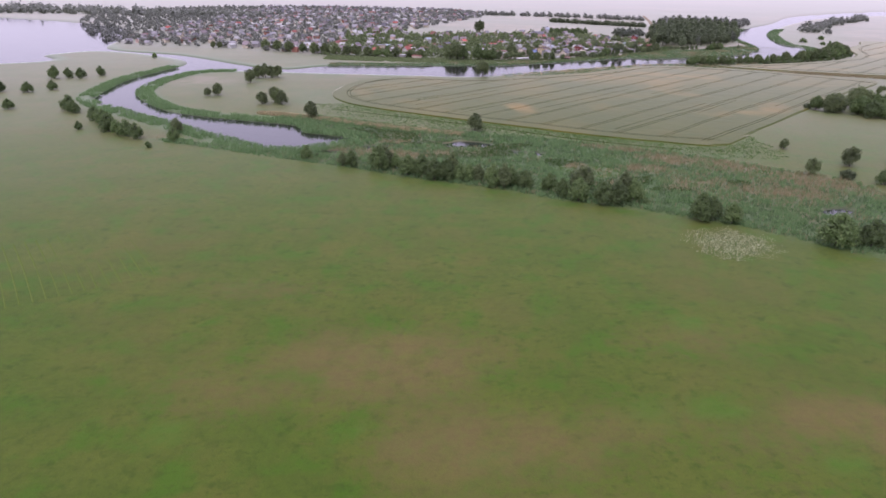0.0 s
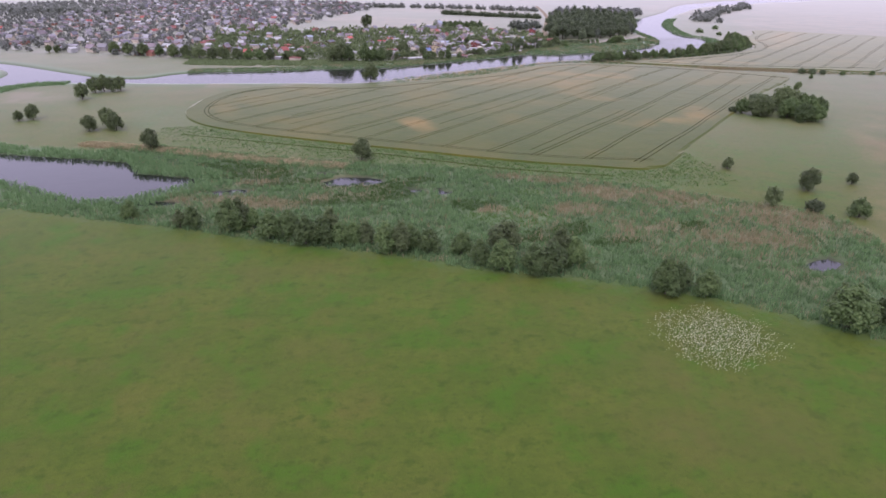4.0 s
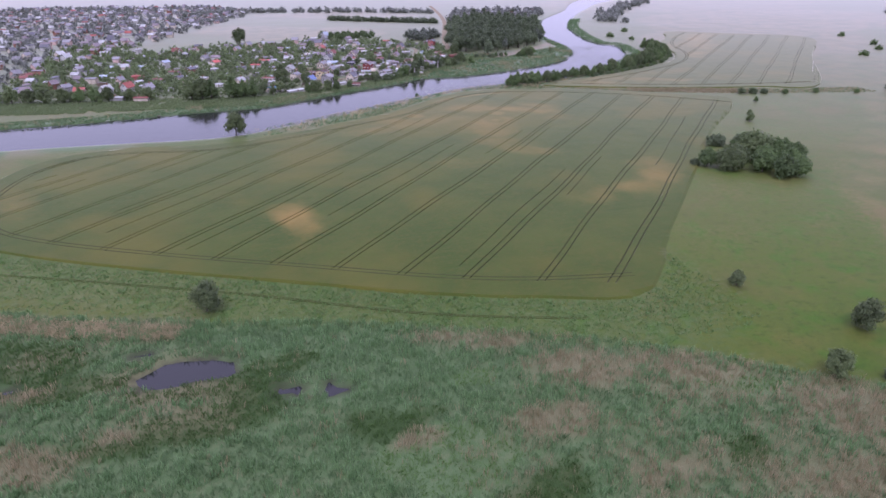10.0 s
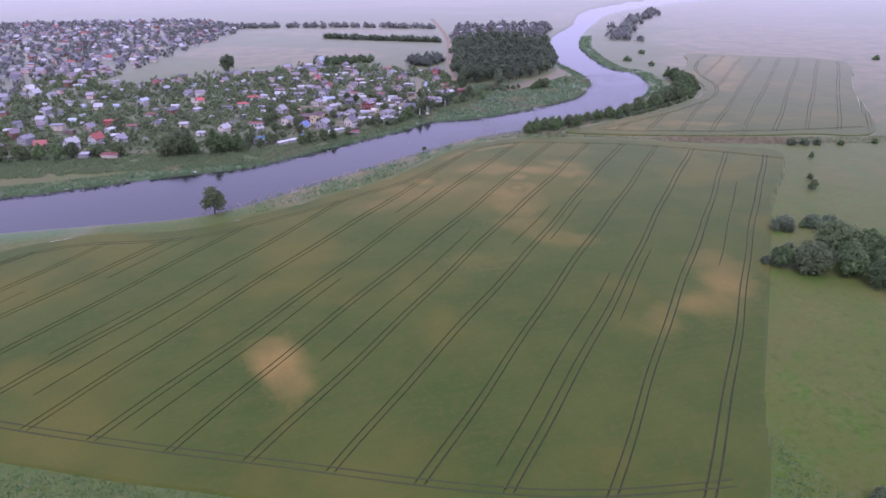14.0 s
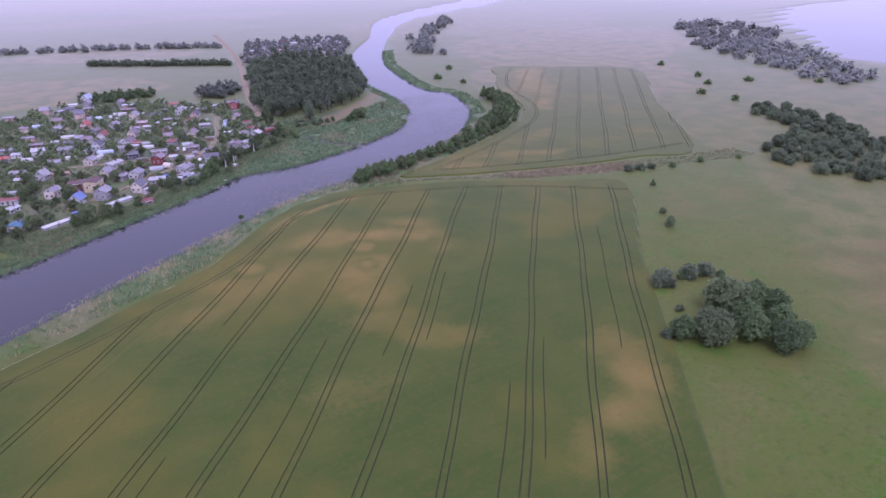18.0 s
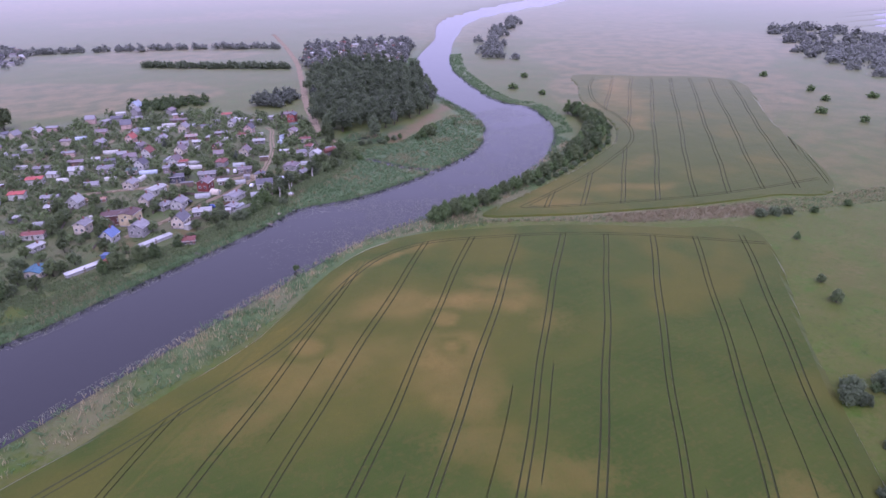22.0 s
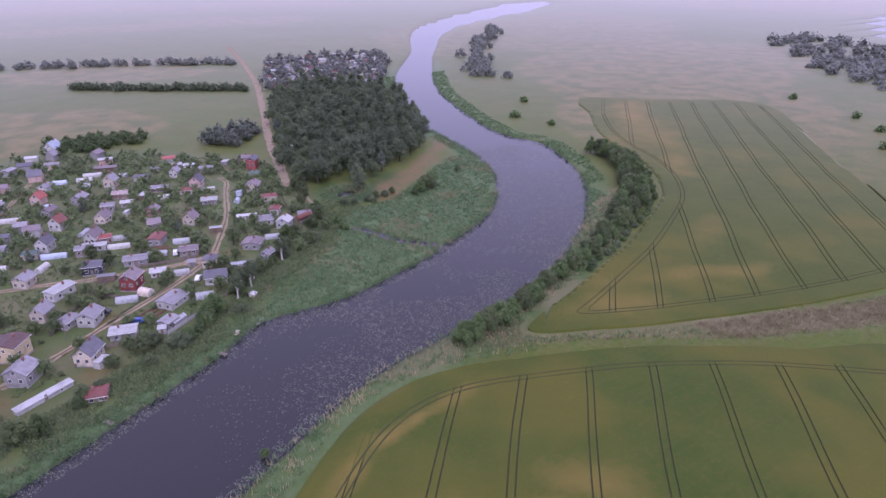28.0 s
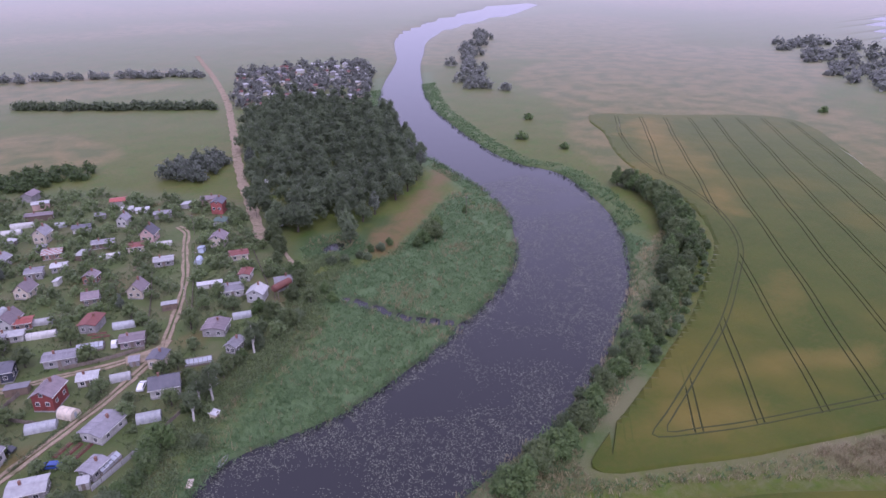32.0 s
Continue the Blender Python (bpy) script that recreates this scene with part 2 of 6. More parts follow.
def track_material(name="sandy_track", a=(0.34, 0.27, 0.19), b=(0.22, 0.18, 0.12), c=(0.09, 0.10, 0.04)):
    m, nt, p = begin(name)
    place = nt.nodes.new("ShaderNodeNewGeometry").outputs["Position"]
    small = grain(nt, place, 0.8, 8, 0.35, 0.65, 0.7)
    colour = blend(nt, small, a, b)
    colour = blend(nt, grain(nt, place, 0.25, 6, 0.55, 0.75), colour, c)
    nt.links.new(colour, p.inputs["Base Color"])
    p.inputs["Roughness"].default_value, p.inputs["Specular IOR Level"].default_value = 0.9, 0.12
    relief(nt, p, small, 0.4, 0.05)
    return m


GROUND, CROP, WATER = ground_material(), crop_material(), water_material()
SAND = track_material()
MOWN = track_material("mown_grass", (0.108, 0.145, 0.034), (0.085, 0.125, 0.022), (0.07, 0.12, 0.015))
WHEEL = track_material("wheel_rut_turf", (0.046, 0.054, 0.020), (0.060, 0.062, 0.026), (0.050, 0.062, 0.020))
TURF = track_material("trodden_turf", (0.078, 0.098, 0.030), (0.062, 0.080, 0.024), (0.060, 0.095, 0.022))
LEAF = {
    "alder": foliage("alder_leaves", (0.086, 0.146, 0.044), (0.190, 0.256, 0.090), (0.118, 0.180, 0.060), 0.6, 0.5, 0.15, 0.4),
    "oak": foliage("oak_leaves", (0.098, 0.142, 0.052), (0.190, 0.236, 0.094), (0.130, 0.172, 0.068), 0.6, 0.5, 0.15, 0.4),
    # Lighter than the nearer trees: haze over the wood is put into its greens.
    "wood": foliage("wood_hazed_leaves", (0.130, 0.172, 0.088), (0.190, 0.236, 0.124), (0.154, 0.198, 0.104), 0.65, 0.55, 0.3, 0.35),
    "willow": foliage("willow_leaves", (0.134, 0.178, 0.090), (0.190, 0.236, 0.122), (0.154, 0.196, 0.102), 0.65, 0.55, 0.15, 0.3),
    "fruit": foliage("fruit_tree_leaves", (0.132, 0.186, 0.070), (0.222, 0.280, 0.120), (0.162, 0.216, 0.092), 0.6, 0.55, 0.25, 0.4),
    "pine": foliage("pine_needles", (0.100, 0.128, 0.086), (0.144, 0.170, 0.112), (0.116, 0.142, 0.096), 0.6, 0.45, 0.5, 0.5),
    # Far foliage with haze painted in as pale grey-green and strong sheen.
    "distant": foliage("distant_hazed_leaves", (0.165, 0.188, 0.150), (0.220, 0.238, 0.192), (0.190, 0.208, 0.168), 0.55, 0.5, 0.8, 0.7),
    "reed": foliage("reed_blades", (0.096, 0.182, 0.072), (0.235, 0.345, 0.156), (0.156, 0.254, 0.108), 0.65, 0.45, 0.0, 0.3),
    "fresh": foliage("fresh_sedge", (0.092, 0.178, 0.044), (0.140, 0.228, 0.068), (0.112, 0.198, 0.054), 0.6, 0.4, 0.05, 0.3),
    "sedge": foliage("sedge_blades", (0.046, 0.094, 0.024), (0.080, 0.134, 0.040), (0.060, 0.108, 0.030), 0.6, 0.4, 0.0, 0.3),
    "straw": foliage("dry_reed_blades", (0.372, 0.318, 0.185), (0.480, 0.410, 0.250), (0.298, 0.270, 0.145), 0.7, 0.45, 0.0, 0.2),
    "weed": foliage("weed_leaves", (0.100, 0.155, 0.050), (0.145, 0.190, 0.068), (0.120, 0.165, 0.058), 0.55, 0.4),
    "lily": foliage("lily_pads", (0.150, 0.170, 0.115), (0.290, 0.295, 0.215), (0.190, 0.205, 0.140), 0.5, 0.0, 0.0, 0.3),
    "flower": foliage("white_flower_heads", (0.60, 0.64, 0.38), (0.74, 0.74, 0.56), (0.66, 0.68, 0.46), 0.6, 0.2, 0.0),
}
BARK = surface("bark", (0.075, 0.06, 0.045), (0.11, 0.095, 0.075), 4, 0.9, 0.6)
BIRCH = surface("birch_bark", (0.62, 0.60, 0.55), (0.45, 0.43, 0.40), 4, 0.7, 0.4, stain=(0.06, 0.05, 0.05))
PAINT = {
    "white": ((0.56, 0.55, 0.52), (0.45, 0.44, 0.415)), "cream": ((0.62, 0.54, 0.44), (0.52, 0.45, 0.36)), "grey": ((0.36, 0.34, 0.34), (0.27, 0.26, 0.26)),
    "red": ((0.25, 0.06, 0.05), (0.19, 0.05, 0.045)), "mauve": ((0.30, 0.24, 0.25), (0.24, 0.20, 0.21)), "navy": ((0.05, 0.055, 0.08), (0.04, 0.045, 0.06)),
    "brick": ((0.30, 0.14, 0.10), (0.24, 0.12, 0.09)), "brickdark": ((0.16, 0.075, 0.065), (0.12, 0.06, 0.05)), "brown": ((0.19, 0.14, 0.105), (0.14, 0.105, 0.08)),
    "pink": ((0.60, 0.43, 0.38), (0.50, 0.36, 0.32)), "redwall": ((0.34, 0.10, 0.09), (0.27, 0.085, 0.075)), "paleblue": ((0.50, 0.56, 0.66), (0.42, 0.48, 0.58)),
    "blue": ((0.13, 0.19, 0.42), (0.10, 0.15, 0.34)), "yellow": ((0.66, 0.54, 0.34), (0.56, 0.46, 0.29)), "redbrownwall": ((0.25, 0.085, 0.065), (0.20, 0.07, 0.055)),
    "terracotta": ((0.42, 0.23, 0.15), (0.34, 0.19, 0.13)), "pale": ((0.46, 0.46, 0.455), (0.38, 0.38, 0.375)), "silver": ((0.42, 0.43, 0.44), (0.32, 0.33, 0.34)),
}
ROOFS = {
    "grey": ((0.27, 0.26, 0.275), (0.21, 0.20, 0.215)), "slate": ((0.13, 0.125, 0.145), (0.10, 0.10, 0.115)), "mauve": ((0.23, 0.185, 0.195), (0.18, 0.15, 0.16)),
    "pale": ((0.41, 0.41, 0.405), (0.33, 0.33, 0.325)), "white": ((0.49, 0.49, 0.485), (0.39, 0.39, 0.385)), "redroof": ((0.34, 0.09, 0.07), (0.27, 0.075, 0.06)),
    "redbrown": ((0.22, 0.075, 0.06), (0.17, 0.06, 0.05)), "redbright": ((0.50, 0.11, 0.09), (0.40, 0.09, 0.075)), "brown": ((0.12, 0.07, 0.065), (0.09, 0.055, 0.05)),
    "green": ((0.09, 0.14, 0.11), (0.07, 0.11, 0.085)), "blue": ((0.14, 0.19, 0.36), (0.11, 0.15, 0.29)), "teal": ((0.07, 0.17, 0.24), (0.055, 0.13, 0.19)),
    "paleblue": ((0.44, 0.50, 0.60), (0.37, 0.42, 0.50)), "terracotta": ((0.45, 0.25, 0.17), (0.36, 0.20, 0.14)), "check": ((0.40, 0.16, 0.11), (0.32, 0.13, 0.09)),
}
WALL = {k: surface("wall_paint_" + k, *v, scale=1.2, rough=0.85, bump=0.25, depth=0.01, stain=[0.55 * x for x in v[1]]) for k, v in PAINT.items()}
ROOF = {k: surface("roof_sheet_" + k, *v, scale=0.9, rough=0.55, bump=0.3, depth=0.02, vary=0.18, stain=[0.6 * x for x in v[1]]) for k, v in ROOFS.items()}
TIMBER = surface("weathered_timber", (0.24, 0.20, 0.165), (0.16, 0.135, 0.11), 2.5, 0.9, 0.4)
TRIM = surface("white_trim", (0.74, 0.73, 0.70), (0.66, 0.65, 0.62), 3, 0.6, 0.1)
CHIMNEY = surface("chimney_brick", (0.27, 0.14, 0.10), (0.20, 0.11, 0.085), 6, 0.9, 0.5)
RUST = surface("rusty_steel", (0.20, 0.075, 0.055), (0.13, 0.055, 0.045), 1.5, 0.75, 0.4)
TYRE = surface("tyre_rubber", (0.03, 0.03, 0.03), (0.04, 0.04, 0.04), 4, 0.85, 0.2)
CARPAINT = {k: surface("car_paint_" + k, v, [0.9 * x for x in v], 1, 0.25, 0.02, vary=0.02) for k, v in {"white": (0.78, 0.78, 0.78), "blue": (0.05, 0.09, 0.30), "dark": (0.07, 0.075, 0.085)}.items()}
GLASS, _nt, _p = begin("window_glass")
_p.inputs["Base Color"].default_value, _p.inputs["Roughness"].default_value = (0.035, 0.04, 0.05, 1), 0.06
_p.inputs["Specular IOR Level"].default_value = 0.8
FILM, _nt, _p = begin("greenhouse_glazing")
_p.inputs["Base Color"].default_value, _p.inputs["Roughness"].default_value = (0.55, 0.58, 0.62, 1), 0.22
_p.inputs["Transmission Weight"].default_value, _p.inputs["IOR"].default_value = 0.35, 1.2


# ---- plan helpers ----
def mesh_of(name, verts, faces, material=None, smooth=False):
    """A mesh from arrays of corners and of three- or four-cornered faces."""
    verts, faces = np.asarray(verts, np.float32), np.asarray(faces, np.int32)
    me = bpy.data.meshes.new(name)
    me.vertices.add(len(verts))
    me.vertices.foreach_set("co", verts.ravel())
    me.loops.add(faces.size)
    me.loops.foreach_set("vertex_index", faces.ravel())
    me.polygons.add(len(faces))
    me.polygons.foreach_set("loop_start", np.arange(len(faces), dtype=np.int32) * faces.shape[1])
    me.update(calc_edges=True)
    me.polygons.foreach_set("use_smooth", np.full(len(faces), smooth))
    if material:
        me.materials.append(material)
    return me


def cover_of(me, name, rgb):
    a = me.attributes.new(name, "FLOAT_COLOR", "POINT")
    a.data.foreach_set("color", np.c_[np.clip(rgb, 0, 1), np.ones(len(rgb))].astype(np.float32).ravel())


def curve_through(points, step=4.0, closed=False):
    """A smooth line through the corners of a plan."""
    p = np.array(points, float)
    n = len(p)
    out = []
    for i in range(n if closed else n - 1):
        a, b, c, d = (p[(i + k) % n] if closed else p[min(max(i + k, 0), n - 1)] for k in (-1, 0, 1, 2))
        k = max(2, int(np.hypot(*(c - b)) / step))
        s = (np.arange(k) / k)[:, None]
        out.append(0.5 * (2 * b + (c - a) * s + (2 * a - 5 * b + 4 * c - d) * s ** 2 + (3 * b - a - 3 * c + d) * s ** 3))
    if not closed:
        out.append(p[-1:])
    return np.concatenate(out)


def reach(x, y, line, closed=True):
    """Distance from a closed outline, negative inside it; or from an open line."""
    best, inside = np.full(np.shape(x), 1e4), np.zeros(np.shape(x), bool)
    ends = list(zip(line, np.roll(line, -1, 0))) if closed else list(zip(line[:-1], line[1:]))
    x0, x1, y0, y1 = x.min() - 100, x.max() + 100, y.min() - 100, y.max() + 100
    for (ax, ay), (bx, by) in ends:
        ex, ey = bx - ax, by - ay
        if closed and ay != by and y0 + 100 <= max(ay, by) and y1 - 100 >= min(ay, by):
            inside ^= ((ay > y) != (by > y)) & (x < ex * (y - ay) / ey + ax)
        if max(ax, bx) < x0 or min(ax, bx) > x1 or max(ay, by) < y0 or min(ay, by) > y1:
            continue
        s = np.clip(((x - ax) * ex + (y - ay) * ey) / (ex * ex + ey * ey + 1e-9), 0, 1)
        best = np.minimum(best, (x - ax - s * ex) ** 2 + (y - ay - s * ey) ** 2)
    d = np.sqrt(best)
    return np.where(inside, -d, d) if closed else d


def reach_tiled(x, y, line, closed=True):
    """The same over a wide plan, worked out tile by tile, and no farther than 100 m."""
    out = np.full(x.shape, 100.0)
    tx, ty = np.floor(x / 120).astype(int), np.floor(y / 120).astype(int)
    key = np.clip(tx, -30, 30) * 1000 + np.clip(ty, -30, 30)
    order = np.argsort(key, kind="stable")
    cuts = np.flatnonzero(np.diff(key[order])) + 1
    for group in np.split(order, cuts):
        out[group] = reach(x[group], y[group], line, closed)
    return out


def patchy(x, y, size, seed=0):
    """Smooth random values 0 to 1 over the plan, with patches of about that size."""
    out, gain = 0.0, 0.0
    for k in range(3):
        u, v = np.asarray(x) / size * 2 ** k + 37.7 * seed, np.asarray(y) / size * 2 ** k + 11.3 * seed
        i, j = np.floor(u), np.floor(v)
        f, g = u - i, v - j
        f, g = f * f * (3 - 2 * f), g * g * (3 - 2 * g)
        h = lambda a, b: np.mod(np.sin(a * 127.1 + b * 311.7 + seed * 74.7) * 43758.5453, 1.0)
        val = (h(i, j) * (1 - f) + h(i + 1, j) * f) * (1 - g) + (h(i, j + 1) * (1 - f) + h(i + 1, j + 1) * f) * g
        out, gain = out + val * 0.5 ** k, gain + 0.5 ** k
    return out / gain


def ease(v, low, high):
    s = np.clip((v - low) / (high - low), 0, 1)
    return s * s * (3 - 2 * s)


# ---- plan: water ----
SOUTH_BANK = [(-1500, 330), (-700, 420), (-335, 518), (-331, 574), (-300, 607), (-240, 578), (-199, 532), (-206, 450), (-200, 395), (-187, 365), (-134, 320), (-73, 271), (-52, 276), (-39, 290), (-63, 300), (-71, 315), (-123, 334), (-151, 354), (-183, 406), (-180, 478), (-146, 496)]
MID_BANK = [(-90, 489), (-30, 485), (22, 482), (67, 504), (131, 539), (165, 556), (200, 564), (232, 570), (260, 584), (296, 607), (333, 644), (358, 690), (364, 715), (358, 745), (381, 825), (419, 910), (532, 1082), (700, 1270), (1100, 1500)]
NORTH_BANK = [(1060, 1560), (660, 1300), (489, 1066), (420, 975), (368, 897), (335, 810), (324, 764), (315, 709), (297, 670), (268, 638), (228, 617), (200, 607), (180, 602), (150, 602), (138, 592), (101, 572), (70, 556), (41, 541), (1, 538), (-41, 532), (-90, 528), (-128, 508), (-222, 582), (-306, 629), (-345, 771), (-440, 890), (-700, 1010), (-1500, 1200)]
RIVER = curve_through(SOUTH_BANK + MID_BANK + NORTH_BANK, 9, True)
LAGOON = curve_through([(801, 595), (976, 751), (1160, 891), (1500, 1010), (2100, 900), (1700, 350), (950, 430)], 40, True)


def oval(x, y, rx, ry, turn=0.0, n=20, seed=0):
    a = np.arange(n) / n * 2 * np.pi
    r = 1 + 0.22 * np.sin(2 * a + seed) + 0.14 * np.sin(3 * a + 2.1 * seed) + 0.08 * np.sin(5 * a + seed * 3.3)
    c, s = math.cos(radians(turn)), math.sin(radians(turn))
    px, py = rx * r * np.cos(a), ry * r * np.sin(a)
    return np.c_[x + c * px - s * py, y + s * px + c * py]


POOLS = [oval(10, 282.8, 8.6, 5.2, -8, seed=1), oval(-28, 276, 4.5, 2.8, 0, seed=2), oval(30, 270, 3.6, 2.0, -20, seed=3), oval(38, 268, 3.2, 2.0, 0, seed=4), oval(0.5, 292, 2.6, 1.1, 0, seed=5),
         oval(124, 200, 6, 2.8, 5, seed=6), oval(-52, 268, 9, 2.6, -18, seed=7), oval(-33, 274, 3.0, 1.4, 0, seed=8), oval(227, 694, 4.2, 5.0, 60, seed=9), oval(-24, 287, 2.4, 0.9, 0, seed=10)]
BROOK = curve_through([(211, 655), (216, 643), (220, 633), (226, 626), (232, 619)], 2)

# ---- plan: land ----
EDGE_A = [(301, 477), (276, 500), (259, 513.5), (235, 528.5), (210, 539.5), (188, 547.5), (170, 548.5), (155, 544), (144, 537), (131, 527), (107, 505), (78, 490), (50, 477), (16, 466), (-20, 472), (-47, 464), (-63, 438), (-67, 402), (-57, 376), (-36, 357), (1, 335), (35, 317), (67, 300), (92, 290), (120, 284)]
FIELD_A = curve_through(EDGE_A + [(150, 317), (184, 354), (239, 414)], 5, True)
EDGE_B = [(442, 750), (414, 716), (396, 685), (386, 658), (372, 634), (350, 611), (324, 596), (294, 581), (270, 572), (248, 564), (230, 558), (217, 553), (221, 547), (236, 540), (252, 532), (268, 526), (292, 517), (315, 510), (345, 503), (384, 497)]
FIELD_B = curve_through(EDGE_B + [(474, 596), (570, 698), (515, 758), (472, 790)], 6, True)
MEADOW_EDGE = curve_through([(-330, 330), (-220, 320), (-160, 297), (-112, 276), (-57, 251), (-38, 244), (-15, 232), (17, 219), (38, 207), (60, 199), (89, 184), (104, 170), (125, 155), (190, 120), (330, 60)], 8)
MARSH = np.concatenate([MEADOW_EDGE[(MEADOW_EDGE[:, 0] > -130) & (MEADOW_EDGE[:, 0] < 130)], curve_through([(140, 190), (150, 225), (128, 246), (108, 262), (80, 277), (50, 291), (14, 303), (-20, 316), (-60, 335), (-85, 330), (-65, 300), (-36, 290), (-50, 272), (-80, 268), (-115, 285)], 6)])
VILLAGE = curve_through([(-330, 690), (-200, 640), (-87, 590), (-2, 578), (60, 573), (106, 592), (150, 618), (172, 636), (196, 662), (212, 735), (205, 768), (160, 815), (113, 838), (60, 822), (8, 812), (-60, 800), (-30, 900), (0, 990), (60, 1190), (-40, 1330), (-400, 1330), (-520, 1050)], 10, True)
REED_MEADOW = curve_through([(149, 609), (160, 622), (190, 640), (205, 655), (216, 672), (240, 676), (262, 690), (300, 716), (312, 712), (297, 674), (268, 641), (228, 620), (196, 610), (165, 604)], 6, True)
WOOD = curve_through([(213, 730), (227, 785), (262, 880), (300, 930), (345, 900), (349, 850), (316, 765), (290, 735), (258, 714), (236, 706)], 8, True)
FAR_WOOD = curve_through([(285, 950), (305, 1010), (340, 1085), (450, 1080), (432, 1020), (372, 925), (345, 915), (310, 935)], 10, True)

STRAW_ZONES = [(71, 276, 11, 3.5, -25), (90, 259, 13, 6, -20), (110, 252, 14, 5, -25), (76, 245, 10, 5, 0), (88, 228, 9, 4, 0), (132, 232, 12, 9, -30), (115, 217, 14, 7, -20), (-22, 263, 13, 5, -20), (-21, 283, 7, 1.6, 10), (50, 248, 4, 2.5, 0), (-2, 265, 4, 2, 0), (-45, 268, 8, 4, -20)]
DARK_ZONES = [(-24, 294, 20, 9, -28), (-14, 284, 9, 5, 0), (4, 263, 15, 4.5, 5), (22, 270, 6, 9, -20), (31, 279, 5, 3, 0), (67, 230, 8, 4.5, 20), (59, 225, 8, 4, 0), (103, 227, 5, 4.5, 0), (50, 255, 8, 2.2, -10), (46, 252, 6, 3, 0), (78, 219, 6, 2.5, 0), (-55, 285, 10, 6, 0), (10, 275, 12, 3, 0)]
FRESH_ZONES = [(53, 241, 10, 7, 0), (66, 262, 6, 3, 0), (120, 243, 12, 3, -25)]


def zone(x, y, ovals, seed):
    """How far the plan's places lie inside ragged ovals, 0 to 1."""
    ragged = 1.9 * (0.55 * patchy(x + 0.4 * y, 1.6 * y, 11, seed) + 0.45 * patchy(x + 0.4 * y, 1.6 * y, 3.5, seed + 1) - 0.5)
    out = np.full(np.shape(x), -9.0)
    for cx, cy, rx, ry, turn in ovals:
        c, s = math.cos(radians(turn)), math.sin(radians(turn))
        out = np.maximum(out, 1.42 - np.hypot(((x - cx) * c + (y - cy) * s) / rx, ((y - cy) * c - (x - cx) * s) / ry))
    return ease(out + ragged, 0.05, 0.75)


def dry_share(x, y):
    loose = ease(0.5 * patchy(x, y, 14, 1) + 0.5 * patchy(x, y, 5, 2), 0.38, 0.66)
    return np.maximum(0.78 * zone(x, y, STRAW_ZONES, 81), loose * (0.08 + 0.42 * ease(x, 40, 100) * ease(y, 196, 222)))


# ---- ground sheet, to the horizon ----
def spaced(low, high, step, far):
    core = np.arange(low, high + step, step)
    grow = np.cumsum(step * 1.13 ** np.arange(1, 90))
    grow = grow[grow < far]
    return np.concatenate([(core[0] - grow)[::-1], core, core[-1] + grow])


GX, GY = np.meshgrid(spaced(-340, 560, 3.2, 7000), spaced(-40, 1130, 3.2, 7000), indexing="ij")
gx, gy = GX.ravel(), GY.ravel()
wet = np.minimum(reach_tiled(gx, gy, RIVER), reach_tiled(gx, gy, LAGOON))
for pool in POOLS:
    wet = np.minimum(wet, reach_tiled(gx, gy, pool))
wet = np.minimum(wet, reach_tiled(gx, gy, BROOK, False) - 1.6)
rise = 0.5 * (patchy(gx, gy, 60, 3) - 0.5)
gz = np.where(wet < 2.2, np.clip((wet - 2.0) * 0.25, -1.5, 0.0), 0.0) + rise * ease(wet, 2.0, 14.0) * 0.6
marsh = ease(-reach_tiled(gx, gy, MARSH), -3, 5)
bank = ease(-wet, -22, -8) * (gx > -70)
north_bank = (gy > 520 + 0.32 * np.clip(gx, 0, 400))
reeds = np.maximum.reduce([marsh, ease(-wet, -14, -6) * np.where(gx > 330, 0.5, np.where((gx > -20) & ~north_bank, 0.3, 1.0)) * (gy < 1000), ease(-reach_tiled(gx, gy, REED_MEADOW), -4, 4), bank * ~north_bank * (gx < 345) * ease(gx, 40, 90) * 0.7])
ditch = reach_tiled(gx, gy, curve_through([(205, 557), (238, 541), (267, 521), (294, 508), (319, 497), (361, 485), (420, 470)], 6), False)
verge = ease(-reach_tiled(gx, gy, FIELD_A), -30, -16) * ease(400 - 0.3 * gx - gy, 0, 20) * ease(150 - gx, 0, 40)
reeds = np.maximum(reeds, 0.3 * verge)
reeds = np.maximum(reeds, ease(-ditch, -12, -5) * 0.15)
p1, p2, p3 = patchy(gx, gy, 26, 1), patchy(gx, gy, 9, 2), patchy(gx, gy, 90, 5)
dry = marsh * dry_share(gx, gy)
dry = np.maximum(dry, ease(-reach_tiled(gx, gy, curve_through([(-92, 342), (-64, 331), (-22, 311), (4, 301)], 5), False), -5.0, -2.0) * ease(p2, 0.05, 0.3))
dry = np.maximum(dry, ease(-ditch, -8, -4) * (0.45 + 0.55 * ease(gx, 258, 268)) * ease(-gx, -340, -322) * ease(p2, 0.15, 0.4))
dry = np.maximum(dry, bank * ~north_bank * ease(p1, 0.48, 0.7) * 0.7)
dry = np.maximum(dry, ease(-np.hypot(gx + 160, gy - 448), -34, -10) * ease(p2, 0.3, 0.7) * 0.8)
soil = np.zeros_like(gx)
